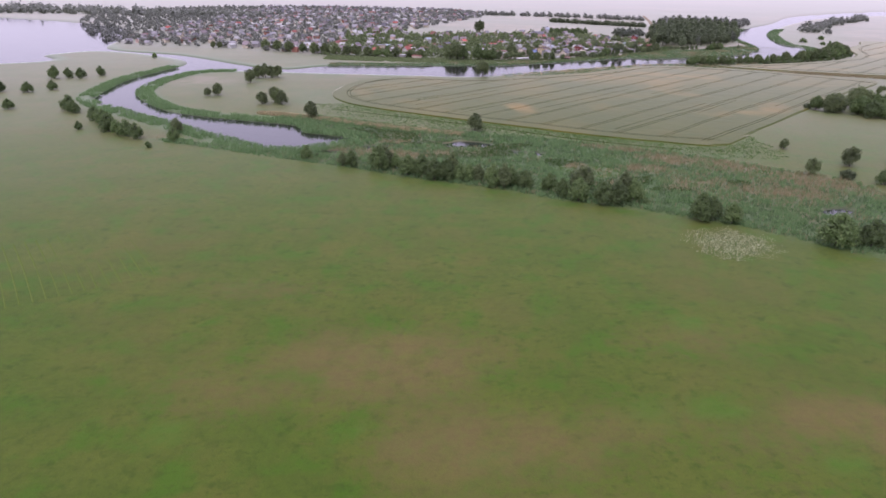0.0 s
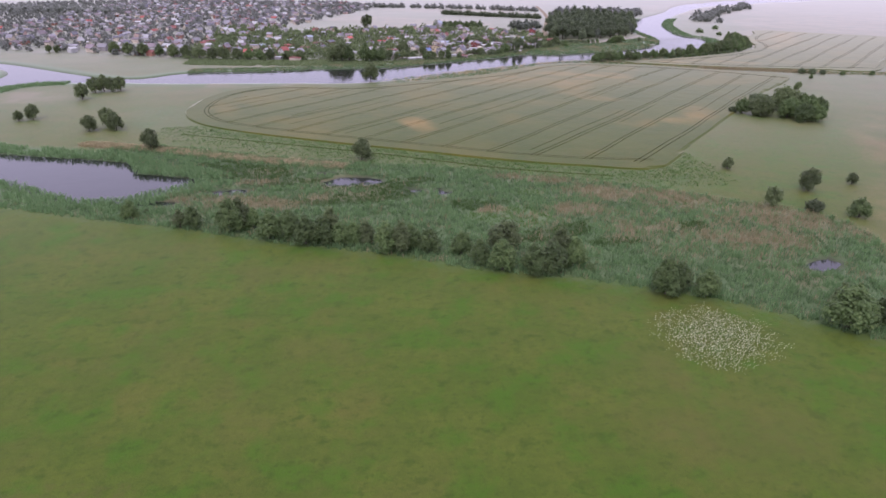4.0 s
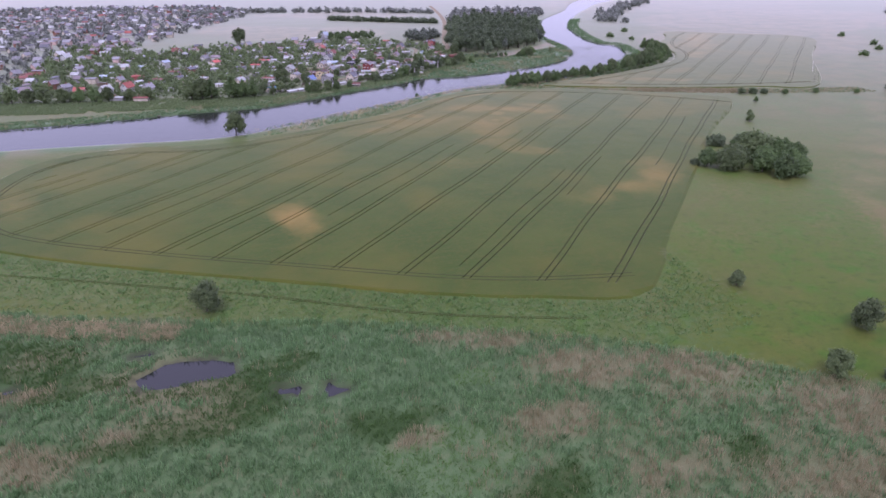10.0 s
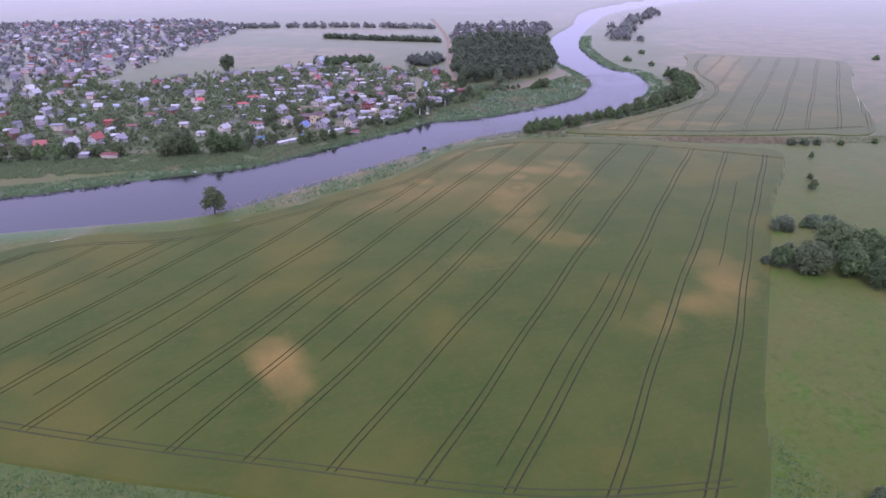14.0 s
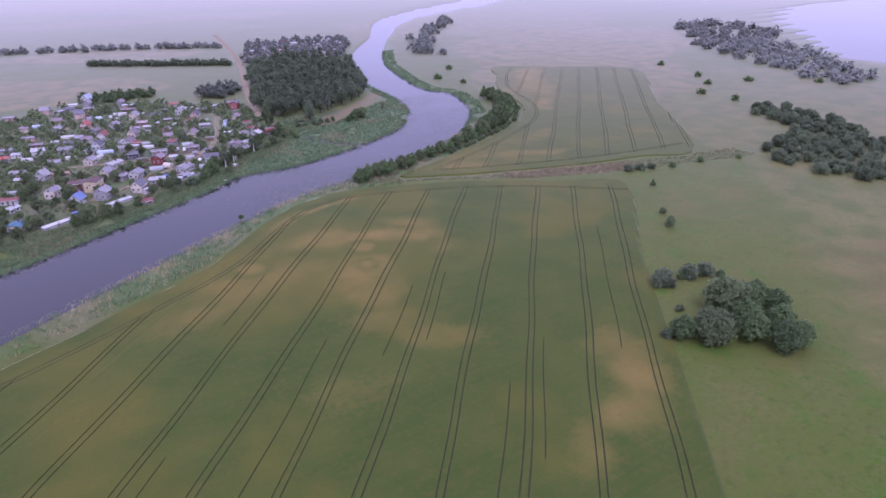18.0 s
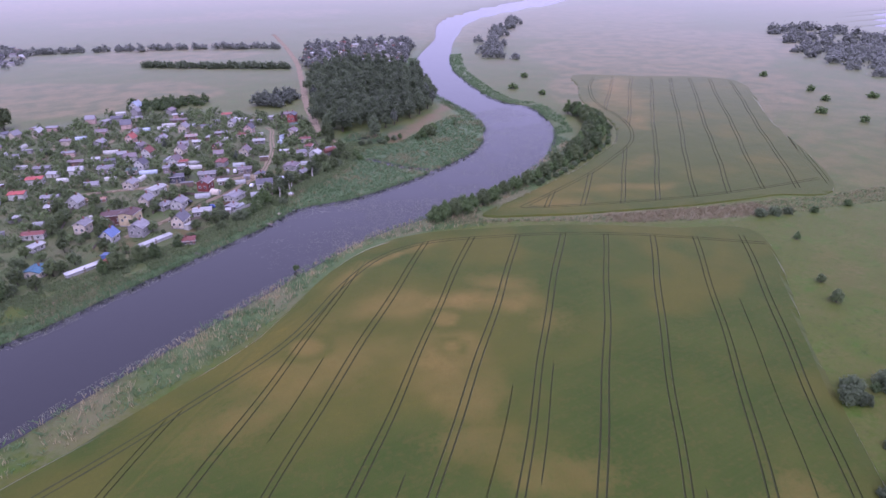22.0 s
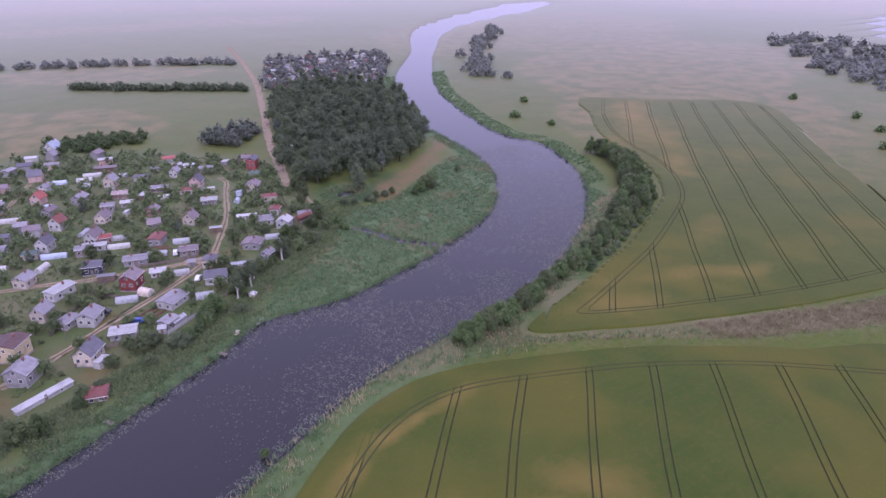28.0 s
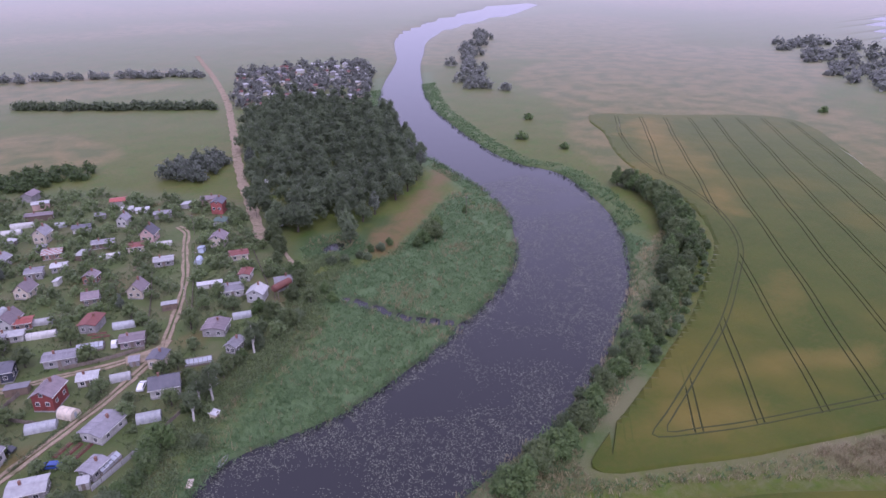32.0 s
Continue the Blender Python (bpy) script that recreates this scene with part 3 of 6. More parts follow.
for cx, cy, rx, ry, k in ((-14, 108, 24, 16, 0.6), (10, 85, 28, 12, 0.6), (75, 92, 40, 10, 0.6), (50, 118, 18, 8, 0.35), (20, 68, 40, 8, 0.6), (-34, 99, 12, 9, 0.4), (-40, 139, 16, 5, 0.35), (113, 629, 5, 4, 0.9), (330, 330, 60, 40, 0.6), (250, 300, 46, 20, 0.5)):
    soil = np.maximum(soil, k * ease(1.5 - np.hypot((gx - cx) / rx, (gy - cy) / ry) + 1.1 * (patchy(gx, gy, 16, 7) - 0.5), 0.25, 1.2))
brown_bank = curve_through([(242, 681), (250, 690), (262, 697), (285, 718), (303, 735), (316, 744), (322, 752)], 5)
soil = np.maximum(soil, 0.9 * ease(-reach_tiled(gx, gy, brown_bank, False) + 11 * (p2 - 0.5) + 8 * (p1 - 0.5), -9, -3))
village = ease(-reach_tiled(gx, gy, VILLAGE), -15, 2)
soil = np.maximum(soil, village * ease(patchy(gx, gy, 11, 9), 0.66, 0.8) * 0.6)
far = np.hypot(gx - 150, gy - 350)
straw = np.zeros_like(gx)
for patch, k in ((oval(390, 330, 230, 130, 45, seed=1), 0.55), (oval(275, 290, 150, 70, 45, seed=2), 0.6), (oval(620, 820, 240, 160, 45, seed=2), 0.85), (oval(760, 1150, 320, 170, 40, seed=4), 0.7), (oval(80, 930, 120, 70, -18, seed=3), 0.9), (oval(190, 1120, 130, 60, -14, seed=5), 0.85), (oval(-150, 1600, 300, 120, 0, seed=6), 0.6), (oval(350, 1500, 200, 90, 0, seed=8), 0.8), (oval(-240, 620, 70, 90, 0, seed=9), 0.35), (oval(540, 560, 150, 120, 30, seed=9), 0.5)):
    straw = np.maximum(straw, k * ease(-reach_tiled(gx, gy, patch), -8, 12) * ease(gy + 0.55 * gx, 240, 290))
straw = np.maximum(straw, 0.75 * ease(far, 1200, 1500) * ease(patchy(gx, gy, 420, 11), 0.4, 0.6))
straw = np.maximum(straw, 0.25 * ease(-ditch, -30, -14))
straw = np.maximum(straw, 0.28 * ease(gy, 250, 340) * np.maximum.reduce([ease(-gx, -170, -110), ease(gy, 430, 520), 0.85 + 0 * gx]))
mud = ease(-wet, -1.5, 0.5) * 0.9
n0, n1 = GX.shape
index = np.arange(n0 * n1).reshape(n0, n1)
quads = np.stack([index[:-1, :-1], index[1:, :-1], index[1:, 1:], index[:-1, 1:]], -1).reshape(-1, 4)
ground_mesh = mesh_of("ground", np.c_[gx, gy, gz], quads, GROUND, True)
cover_of(ground_mesh, "cover", np.c_[reeds * (1 - village), dry, soil])
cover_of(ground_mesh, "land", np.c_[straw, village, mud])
sedges = marsh * zone(gx, gy, DARK_ZONES, 83)
sedges = np.maximum(sedges, 0.75 * ease(-reach_tiled(gx, gy, oval(238, 700, 30, 15, 32, seed=4)), -4, 6) * ease(p2, 0.2, 0.5))
lush = np.zeros_like(gx)
for cx, cy, r in ((-13, 87, 6), (7, 82, 3), (35, 93, 6), (47, 96, 6), (53, 125, 5), (-44, 87, 6), (61, 82, 5)):
    lush = np.maximum(lush, 0.55 * ease(1.3 - np.hypot(gx - cx, (gy - cy) * 1.5) / r + 1.4 * (patchy(gx, gy, 6, 35) - 0.5), 0.2, 1.0))
cover_of(ground_mesh, "lush", np.c_[lush, lush, lush])
cover_of(ground_mesh, "wild", np.c_[sedges, sedges, sedges])
ground = tagged(new("ground", ground_mesh), "green pasture, marsh and garden land with dry patches", "ground", kind="structure")
water = tagged(new("water", mesh_of("water", [(-1500, -60, -0.5), (2700, -60, -0.5), (2700, 1650, -0.5), (-1500, 1650, -0.5)], [(0, 1, 2, 3)], WATER)), "calm grey-violet river water with a soft sky reflection", "river", kind="structure")


# ---- crop fields with tramlines ----
def crop_field(name, label, outline, angle, first, gap, count, patches, height=0.6, seed=1):
    rng = np.random.default_rng(seed)
    d = np.array([math.cos(radians(angle)), math.sin(radians(angle))])
    n = np.array([d[1], -d[0]])
    u, c = outline @ d, outline @ n
    lows, highs = c.min() + 0.4, c.max() - 0.4
    lines = []
    for k in range(count):
        m = first - k * gap
        for off, low in ((-1.14, 0), (-1.06, 1), (-0.78, 1), (-0.70, 0), (0.70, 0), (0.78, 1), (1.06, 1), (1.14, 0)):
            lines.append((m + off, low, 0))
        for off in rng.uniform(3.5, gap - 3.5, 1 if seed == 1 else 0):
            lines += [(m - off - 0.2, 0, 0), (m - off - 0.12, 0, k * 2 + 1), (m - off + 0.12, 0, k * 2 + 1), (m - off + 0.2, 0, 0)]
        for off in np.arange(2.6, gap - 2, 2.1):
            lines.append((m - off, 0, 0))
    lines += [(v, 0, 0) for v in np.arange(first + 2.6, highs - 1, 2.1)]
    lines = sorted(q for q in lines if lows < q[0] < highs)
    lines = [(lows, -1, 0), (lows + 0.15, 0, 0), (lows + 0.3, 0, 0)] + [q for q in lines if lows + 0.5 < q[0] < highs - 0.5] + [(highs - 0.3, 0, 0), (highs - 0.15, 0, 0), (highs, -1, 0)]
    lines.sort()
    head = np.array([0, 0.5, 0.8, 4, 8.67, 8.95, 9.02, 10.45, 10.52, 10.8, 10.87])
    deep = np.array([-1, 0, 0, 0, 0, 0, 0, 0, 0, 0, 0])
    mids = 110 if seed == 1 else 150
    verts, cover = [], []
    missed = {}
    for cc, low, faint in lines:
        s0, s1 = c, np.roll(c, -1)
        u0, u1 = u, np.roll(u, -1)
        k = (s0 > cc) != (s1 > cc)
        cross = u0[k] + (cc - s0[k]) / (s1[k] - s0[k]) * (u1[k] - u0[k])
        a, b = cross.min(), cross.max()
        fit = min(1.0, (b - a) / 40)
        us = np.concatenate([a + head * fit, np.linspace(a + 14 * fit, b - 14 * fit, mids), (b - head * fit)[::-1]])
        dip = np.concatenate([deep, np.zeros(mids, int), deep[::-1]])
        if low == 1:
            dip[7:-7] = 1
        if low == -1:
            dip[:] = -1
        if faint:
            lo = missed.setdefault(faint, (rng.uniform(0.05, 0.6), rng.uniform(0.1, 0.35)))
            t = np.linspace(0, 1, len(us))
            dip = np.where((t > lo[0]) & (t < lo[0] + lo[1]) & (dip == 0), 1, dip)
        wob = cc + 0.45 * np.sin(us * 0.035 + 0.2 * cc) + 0.2 * np.sin(us * 0.11)
        x, y = us * d[0] + wob * n[0], us * d[1] + wob * n[1]
        z = np.where(dip == 1, 0.38, np.where(dip == -1, -0.1, height + 0.06 * (patchy(x, y, 5, 4) - 0.5)))
        ripe = np.zeros_like(x)
        for cx, cy, rx, ry, turn, k in patches:
            ct, st = math.cos(radians(turn)), math.sin(radians(turn))
            ex, ey = ((x - cx) * ct + (y - cy) * st) / rx, (-(x - cx) * st + (y - cy) * ct) / ry
            ripe = np.maximum(ripe, k * ease(1.4 - np.hypot(ex, ey) + 1.5 * (patchy(x, y, 15, seed + 3) - 0.5), 0.0, 1.2))
        mottle = patchy(x, y, 4.5, seed + 20)
        ripe = ripe * (0.45 + 0.8 * mottle)
        for cx, cy, r in ((158.6, 484.5, 6.4), (116, 491.5, 7.0), (152, 470, 4.0)) if seed == 1 else ():
            away = np.hypot(x - cx, y - cy)
            ripe = np.maximum(ripe, 0.5 * ease(-away, -r * 0.85, -r * 0.5)) * (1 - 0.8 * np.exp(-((away - r) / (0.22 * r)) ** 2))
        yellow = np.clip(ease(0.75 * patchy(x, y, 30, seed + 8) + 0.25 * patchy(x, y, 8, seed + 9), 0.46, 0.78) * 0.6 + (0.5 * ease(1.35 - np.hypot((x - 138) / 62, (y - 482) / 44) + 0.9 * (patchy(x, y, 22, 61) - 0.5), 0.1, 0.9) if seed == 1 else 0.12), 0, 1)
        verts.append(np.c_[x, y, z])
        cover.append(np.c_[ripe * (dip != 1), dip == 1, yellow])
    rows, cols = len(verts), len(verts[0])
    index = np.arange(rows * cols).reshape(rows, cols)
    quads = np.stack([index[:-1, :-1], index[:-1, 1:], index[1:, 1:], index[1:, :-1]], -1).reshape(-1, 4)
    verts = np.concatenate(verts)
    past = reach_tiled(verts[:, 0], verts[:, 1], outline)
    cover = np.concatenate(cover).astype(float)
    shut = (cover[:, 1] > 0) & (past > -9.3) & (verts[:, 0] - verts[:, 1] < -230)
    verts[shut, 2], cover[shut, 1] = height, 0.0
    cover[past > -4.0, 1] = 0.0
    verts[:, 2] = -0.1 + (verts[:, 2] + 0.1) * ease(-past, 0.0, 0.6)
    wide = (seed == 2) * np.ptp(verts[quads][:, :, :2], axis=1).max(1)
    quads = quads[(past[quads] < 0).any(1) & (past[quads] < 9).all(1) & (wide < 60)]
    rim = np.concatenate([outline + (np.roll(outline, -1, 0) - outline) * f for f in np.linspace(0, 1, 12)[:-1]])
    for k in np.flatnonzero((past > 0.5) & (past < 9)):
        verts[k, :2] = rim[np.hypot(rim[:, 0] - verts[k, 0], rim[:, 1] - verts[k, 1]).argmin()]
        verts[k, 2] = -0.1
    me = mesh_of(name, verts, quads[:, ::-1], CROP)
    cover_of(me, "cover", cover)
    return tagged(new(name, me), label, "crop field", kind="stuff")


crop_field("barley_field", "green barley field with paired tractor tramlines and sandy bare patches", FIELD_A, 46.7, -116.5, 17.3, 15,
           [(41, 364, 13, 6, 96, 0.85), (177, 366, 22, 9, 50, 0.8), (163, 357, 10, 8, 40, 0.6), (185, 380, 12, 7, 40, 0.5), (173, 490, 22, 9, -30, 0.75), (189, 494, 14, 8, -30, 0.5), (150, 468, 20, 10, 30, 0.5), (148, 500, 18, 10, 0, 0.5), (116, 480, 26, 14, 30, 0.42), (98, 470, 20, 8, 20, 0.4), (143, 449, 12, 9, 40, 0.42), (131, 435, 16, 6, -30, 0.35), (148, 413, 12, 7, -30, 0.35), (165, 534, 24, 3, 10, 0.7), (145, 527, 16, 4, 35, 0.55), (110, 405, 14, 10, 0, 0.2), (145, 352, 9, 6, 45, 0.4), (-50, 405, 8, 22, 20, 0.4), (185, 467, 10, 8, 40, 0.3)], seed=1)
crop_field("barley_field", "pale green barley field with paired tramlines beyond a reedy ditch", FIELD_B, 44.3, -74.0, 16.0, 11,
           [(400, 640, 26, 12, 40, 0.5), (470, 740, 36, 14, 40, 0.6), (330, 570, 20, 8, 30, 0.35), (300, 545, 40, 6, -22, 0.4), (250, 548, 22, 7, -20, 0.5), (430, 690, 50, 20, 50, 0.45)], seed=2)


# ---- tracks ----
def track(name, label, points, width, ruts=True, lift=0.05, stuff=SAND):
    line = curve_through(points, 3)
    t = np.gradient(line, axis=0)
    t /= np.linalg.norm(t, axis=1)[:, None]
    side = np.c_[-t[:, 1], t[:, 0]]
    verts, faces = [], []
    lanes = ((-0.5, -0.12), (0.12, 0.5)) if ruts else ((-0.5, 0.5),)
    for lo, hi in lanes:
        wob = 1 + 0.16 * np.sin(np.arange(len(line)) * 1.7) + 0.1 * np.sin(np.arange(len(line)) * 0.61)
        a, b = line + side * (lo * width * wob)[:, None], line + side * (hi * width * wob)[:, None]
        base = len(verts)
        for k, (p, q) in enumerate(zip(a, b)):
            m = (p + q) / 2
            verts += [(*p, lift - 0.12), (*p, lift + 0.12), (*m, lift + 0.16), (*q, lift + 0.12), (*q, lift - 0.12)]
        for k in range(len(line) - 1):
            i = base + 5 * k
            faces += [(i + s, i + s + 1, i + s + 6, i + s + 5) for s in range(4)]
    return tagged(new(name, mesh_of(name, verts, np.array(faces)[:, ::-1], stuff)), label, "dirt track", kind="structure")


def headland(edge):
    """The wheel ruts that run round a field just inside its edge."""
    line = curve_through(edge, 4)
    for k in range(3):
        line[1:-1] = (line[:-2] + 2 * line[1:-1] + line[2:]) / 4
    t = np.gradient(line, axis=0)
    t /= np.linalg.norm(t, axis=1)[:, None]
    left = np.c_[-t[:, 1], t[:, 0]]
    for inset in (8.8, 10.6):
        rut = line + left * inset
        gone = np.array([np.hypot(*(line - p).T).min() for p in rut])
        track("wheel_rut", "dark wheel rut along the field's headland", [tuple(p) for p in rut[gone > inset - 0.35][::2]], 0.42, False, 0.51, WHEEL)


headland(EDGE_A)
headland(EDGE_B)
track("dirt_road", "sandy two-rut village lane", [(184, 750), (185, 742), (180, 727), (175, 710), (172, 700), (166, 685), (158, 668), (153, 658)], 2.5)
track("dirt_road", "sandy two-rut lane between garden plots", [(82, 606), (98, 616), (110, 625), (122, 633), (135, 642), (149, 654), (156, 662)], 2.6)
track("dirt_road", "pale sandy lane beside garden plots", [(154, 658), (146, 658), (138, 658), (129, 660), (113, 662), (96, 667), (70, 672)], 2.6)
track("dirt_road", "sandy turning place at the lane fork", [(143, 657.5), (148, 657), (154, 658)], 5.0, False, 0.09)
track("dirt_road", "grey-brown dirt road beside the wood", [(206, 715), (214, 742), (225, 785), (237, 825), (251, 868), (268, 922), (286, 981), (310, 1080), (340, 1224)], 4.6, False)
track("footpath", "narrow sandy path through the grass", [(216, 729), (213, 716), (210, 704), (208, 692), (207, 682)], 1.5, False)
track("footpath", "trodden field track beside the marsh", [(-60, 356), (-21, 337), (24, 314), (64, 291), (100, 277)], 1.0, True, -0.03, TURF)
track("dirt_road", "sandy village lane between plots", [(88, 742), (98, 775), (112, 812), (120, 838)], 2.2)
track("dirt_road", "sandy village lane between plots", [(28, 660), (42, 700), (58, 745), (70, 790)], 2.2)
for k in range(15):
    ox, oy = -122 + 2.1 * k, 158 + 1.5 * k
    track("mown_swath", "pale row of mown grass on the pasture", [(ox, oy), (ox + 12, oy - 16), (ox + 24, oy - 33)], 0.36, False, -0.08, MOWN)


# ---- plants ----
def tube(points, radii, sides=6):
    """A tapered limb as arrays of corners and faces."""
    points = [Vector(p) for p in points]
    verts, faces = [], []
    for i, (p, r) in enumerate(zip(points, radii)):
        way = (points[min(i + 1, len(points) - 1)] - points[max(i - 1, 0)]).normalized()
        side = way.orthogonal().normalized()
        up = way.cross(side)
        for k in range(sides):
            a = 2 * math.pi * k / sides
            verts.append(p + side * (r * math.cos(a)) + up * (r * math.sin(a)))
    for i in range(len(points) - 1):
        for k in range(sides):
            j = (k + 1) % sides
            faces.append((i * sides + k, i * sides + j, (i + 1) * sides + j, (i + 1) * sides + k))
    return [tuple(v) for v in verts], faces


def leaves(rng, centres, outward, size, each, flat=0.35):
    """Tufts of leaf-shaped blades round the given centres, leaning outward."""
    n = len(centres) * each
    c = np.repeat(centres, each, 0) + rng.normal(0, size * 0.75, (n, 3))
    o = np.repeat(outward, each, 0) * 0.9 + (0, 0, 0.45) + rng.normal(0, 0.5, (n, 3))
    o /= np.linalg.norm(o, axis=1)[:, None] + 1e-9
    a = np.cross(o, rng.normal(0, 1, (n, 3)))
    a /= np.linalg.norm(a, axis=1)[:, None] + 1e-9
    b = np.cross(o, a)
    s = (size * rng.uniform(0.6, 1.3, n))[:, None]
    w = s * rng.uniform(0.45, 0.75, (n, 1))
    v = np.stack([c - a * s, c + b * w + o * s * 0.15, c + a * s, c - b * w + o * s * 0.15], 1).reshape(-1, 3)
    return v, np.arange(4 * n).reshape(n, 4)


def crown_arrays(rng, height, width, low, lobes, tufts, each, size, cone=0.0):
    """Leaf tufts over the uneven outline of several lobes, with gaps, and a thin inner mass of shaded leaves."""
    mids, rads = [], []
    for k in range(lobes):
        f = (k + 0.5) / lobes
        top = k == lobes - 1
        z = low + (height - low) * (0.80 if top else 0.20 + 0.55 * f)
        taper = (1 - cone * f) * math.sin(math.pi * min(1, 0.34 + 0.46 * f)) ** 0.6
        a = k * 2.4 + rng.uniform(-0.4, 0.4)
        r = width * 0.5 * taper
        out = 0.06 if top else 0.62
        mids.append((r * out * math.cos(a), r * out * math.sin(a), z))
        rads.append(max(r * rng.uniform(0.46, 0.66), 0.14 * width))
    mids, rads = np.array(mids), np.array(rads)
    which = rng.choice(lobes, tufts, p=rads ** 2 / (rads ** 2).sum())
    o = rng.normal(0, 1, (tufts, 3))
    o[:, 2] += 0.35
    o /= np.linalg.norm(o, axis=1)[:, None]
    depth = rng.uniform(0.70, 1.10, tufts)
    c = mids[which] + o * (rads[which] * depth)[:, None] * np.array([1, 1, 1.05])
    c[:, 2] = np.maximum(c[:, 2], low * 0.6 + size * 0.4)
    v, f = leaves(rng, c, o, size, each)
    v2, f2 = lumps(rng, mids, rads * 0.64)
    v2[:, 2] = np.maximum(v2[:, 2], low * 0.5)
    return np.concatenate([v, v2]), np.concatenate([f, f2 + len(v)]), mids


def _cube_sphere():
    """A unit ball of 24 four-cornered faces."""
    verts, faces = [], []
    g = np.tan(np.linspace(-np.pi / 4, np.pi / 4, 3))
    for axis in range(3):
        for sign in (-1, 1):
            base = len(verts)
            for a in g:
                for b in g:
                    p = np.zeros(3)
                    p[axis], p[(axis + 1) % 3], p[(axis + 2) % 3] = sign, a * sign, b
                    verts.append(p / np.linalg.norm(p))
            for i in range(2):
                for k in range(2):
                    q = base + 3 * i + k
                    faces.append((q, q + 3, q + 4, q + 1))
    return np.array(verts), np.array(faces)


BALL, BALL_FACES = _cube_sphere()


def lumps(rng, mids, rads):
    """The uneven inner mass of leaves of each lobe of a crown."""
    vs, fs = [], []
    for k, (m, r) in enumerate(zip(mids, rads)):
        ph = rng.uniform(0, 6.28, 6)
        d = 1 + 0.13 * np.sin(4 * BALL[:, 0] + ph[0]) * np.sin(4 * BALL[:, 1] + ph[1]) + 0.10 * np.sin(7 * BALL[:, 2] + ph[2]) * np.sin(6 * BALL[:, 0] + ph[3]) + 0.06 * np.sin(11 * BALL[:, 1] + ph[4])
        vs.append(m + BALL * (r * d)[:, None])
        fs.append(BALL_FACES + k * len(BALL))
    return np.concatenate(vs), np.concatenate(fs)


PLANTS = {
    # height, width, crown's foot, lobes, tufts, leaves each, leaf size, taper, leaf kind, bark, label, category
    "alder": (8.0, 6.8, 0.5, 9, 640, 4, 0.30, 0.4, "alder", BARK, "dense dark green alder bush-tree at the meadow's edge", "tree"),
    "edge": (9.4, 7.9, 0.3, 11, 900, 5, 0.29, 0.5, "alder", BARK, "dense leafy alder bush-tree at the meadow's edge", "tree"),
    "edge_b": (10.6, 7.2, 0.4, 11, 820, 5, 0.29, 0.62, "oak", BARK, "leafy pointed alder at the meadow's edge", "tree"),
    "alder_b": (9.0, 6.0, 0.6, 9, 620, 4, 0.30, 0.55, "alder", BARK, "tall dark green alder with a pointed crown", "tree"),
    "lone": (9.0, 7.2, 0.5, 9, 680, 4, 0.30, 0.2, "oak", BARK, "lone round-crowned deciduous tree on open grass", "tree"),
    "bush": (3.6, 4.6, 0.2, 8, 220, 5, 0.27, 0.1, "alder", BARK, "low rounded dark green bush on grass", "bush"),
    "willow": (5.2, 6.6, 0.3, 7, 420, 4, 0.32, 0.1, "willow", BARK, "grey-green willow shrub with soft foliage", "bush"),
    "oak": (12.5, 13.5, 0.8, 12, 1300, 5, 0.42, 0.2, "oak", BARK, "large broad-crowned deciduous tree in a grove", "tree"),
    "oak_b": (10.5, 10.5, 0.6, 10, 950, 5, 0.40, 0.3, "alder", BARK, "large dark deciduous tree in a grove", "tree"),
    "wood": (19.0, 11.5, 3.5, 9, 560, 4, 0.55, 0.25, "wood", BARK, "tall deciduous tree of a dense wood", "tree"),
    "wood_b": (17.0, 9.5, 3.0, 9, 500, 4, 0.55, 0.3, "wood", BARK, "tall dark tree of a dense wood", "tree"),
    "wood_c": (21.0, 9.0, 4.0, 9, 500, 4, 0.55, 0.4, "pine", BARK, "tall blue-green tree of a dense wood", "tree"),
    "fruit": (4.6, 4.4, 0.9, 7, 120, 5, 0.25, 0.1, "fruit", BARK, "leafy fruit tree in a garden plot", "tree"),
    "fruit_b": (6.2, 5.0, 1.2, 8, 140, 5, 0.28, 0.2, "oak", BARK, "tall leafy tree in a garden plot", "tree"),
    "currant": (1.7, 2.2, 0.1, 5, 40, 5, 0.19, 0.0, "fruit", BARK, "small round leafy bush in a garden", "bush"),
    "spruce": (7.5, 3.4, 0.5, 9, 230, 6, 0.26, 0.85, "pine", BARK, "dark pointed conifer in a garden", "tree"),
    "birch": (11.0, 4.6, 3.0, 9, 260, 5, 0.26, 0.3, "willow", BIRCH, "slender birch with white bark and thin foliage", "tree"),
}
KINDS = {}
planted = random.Random(5)


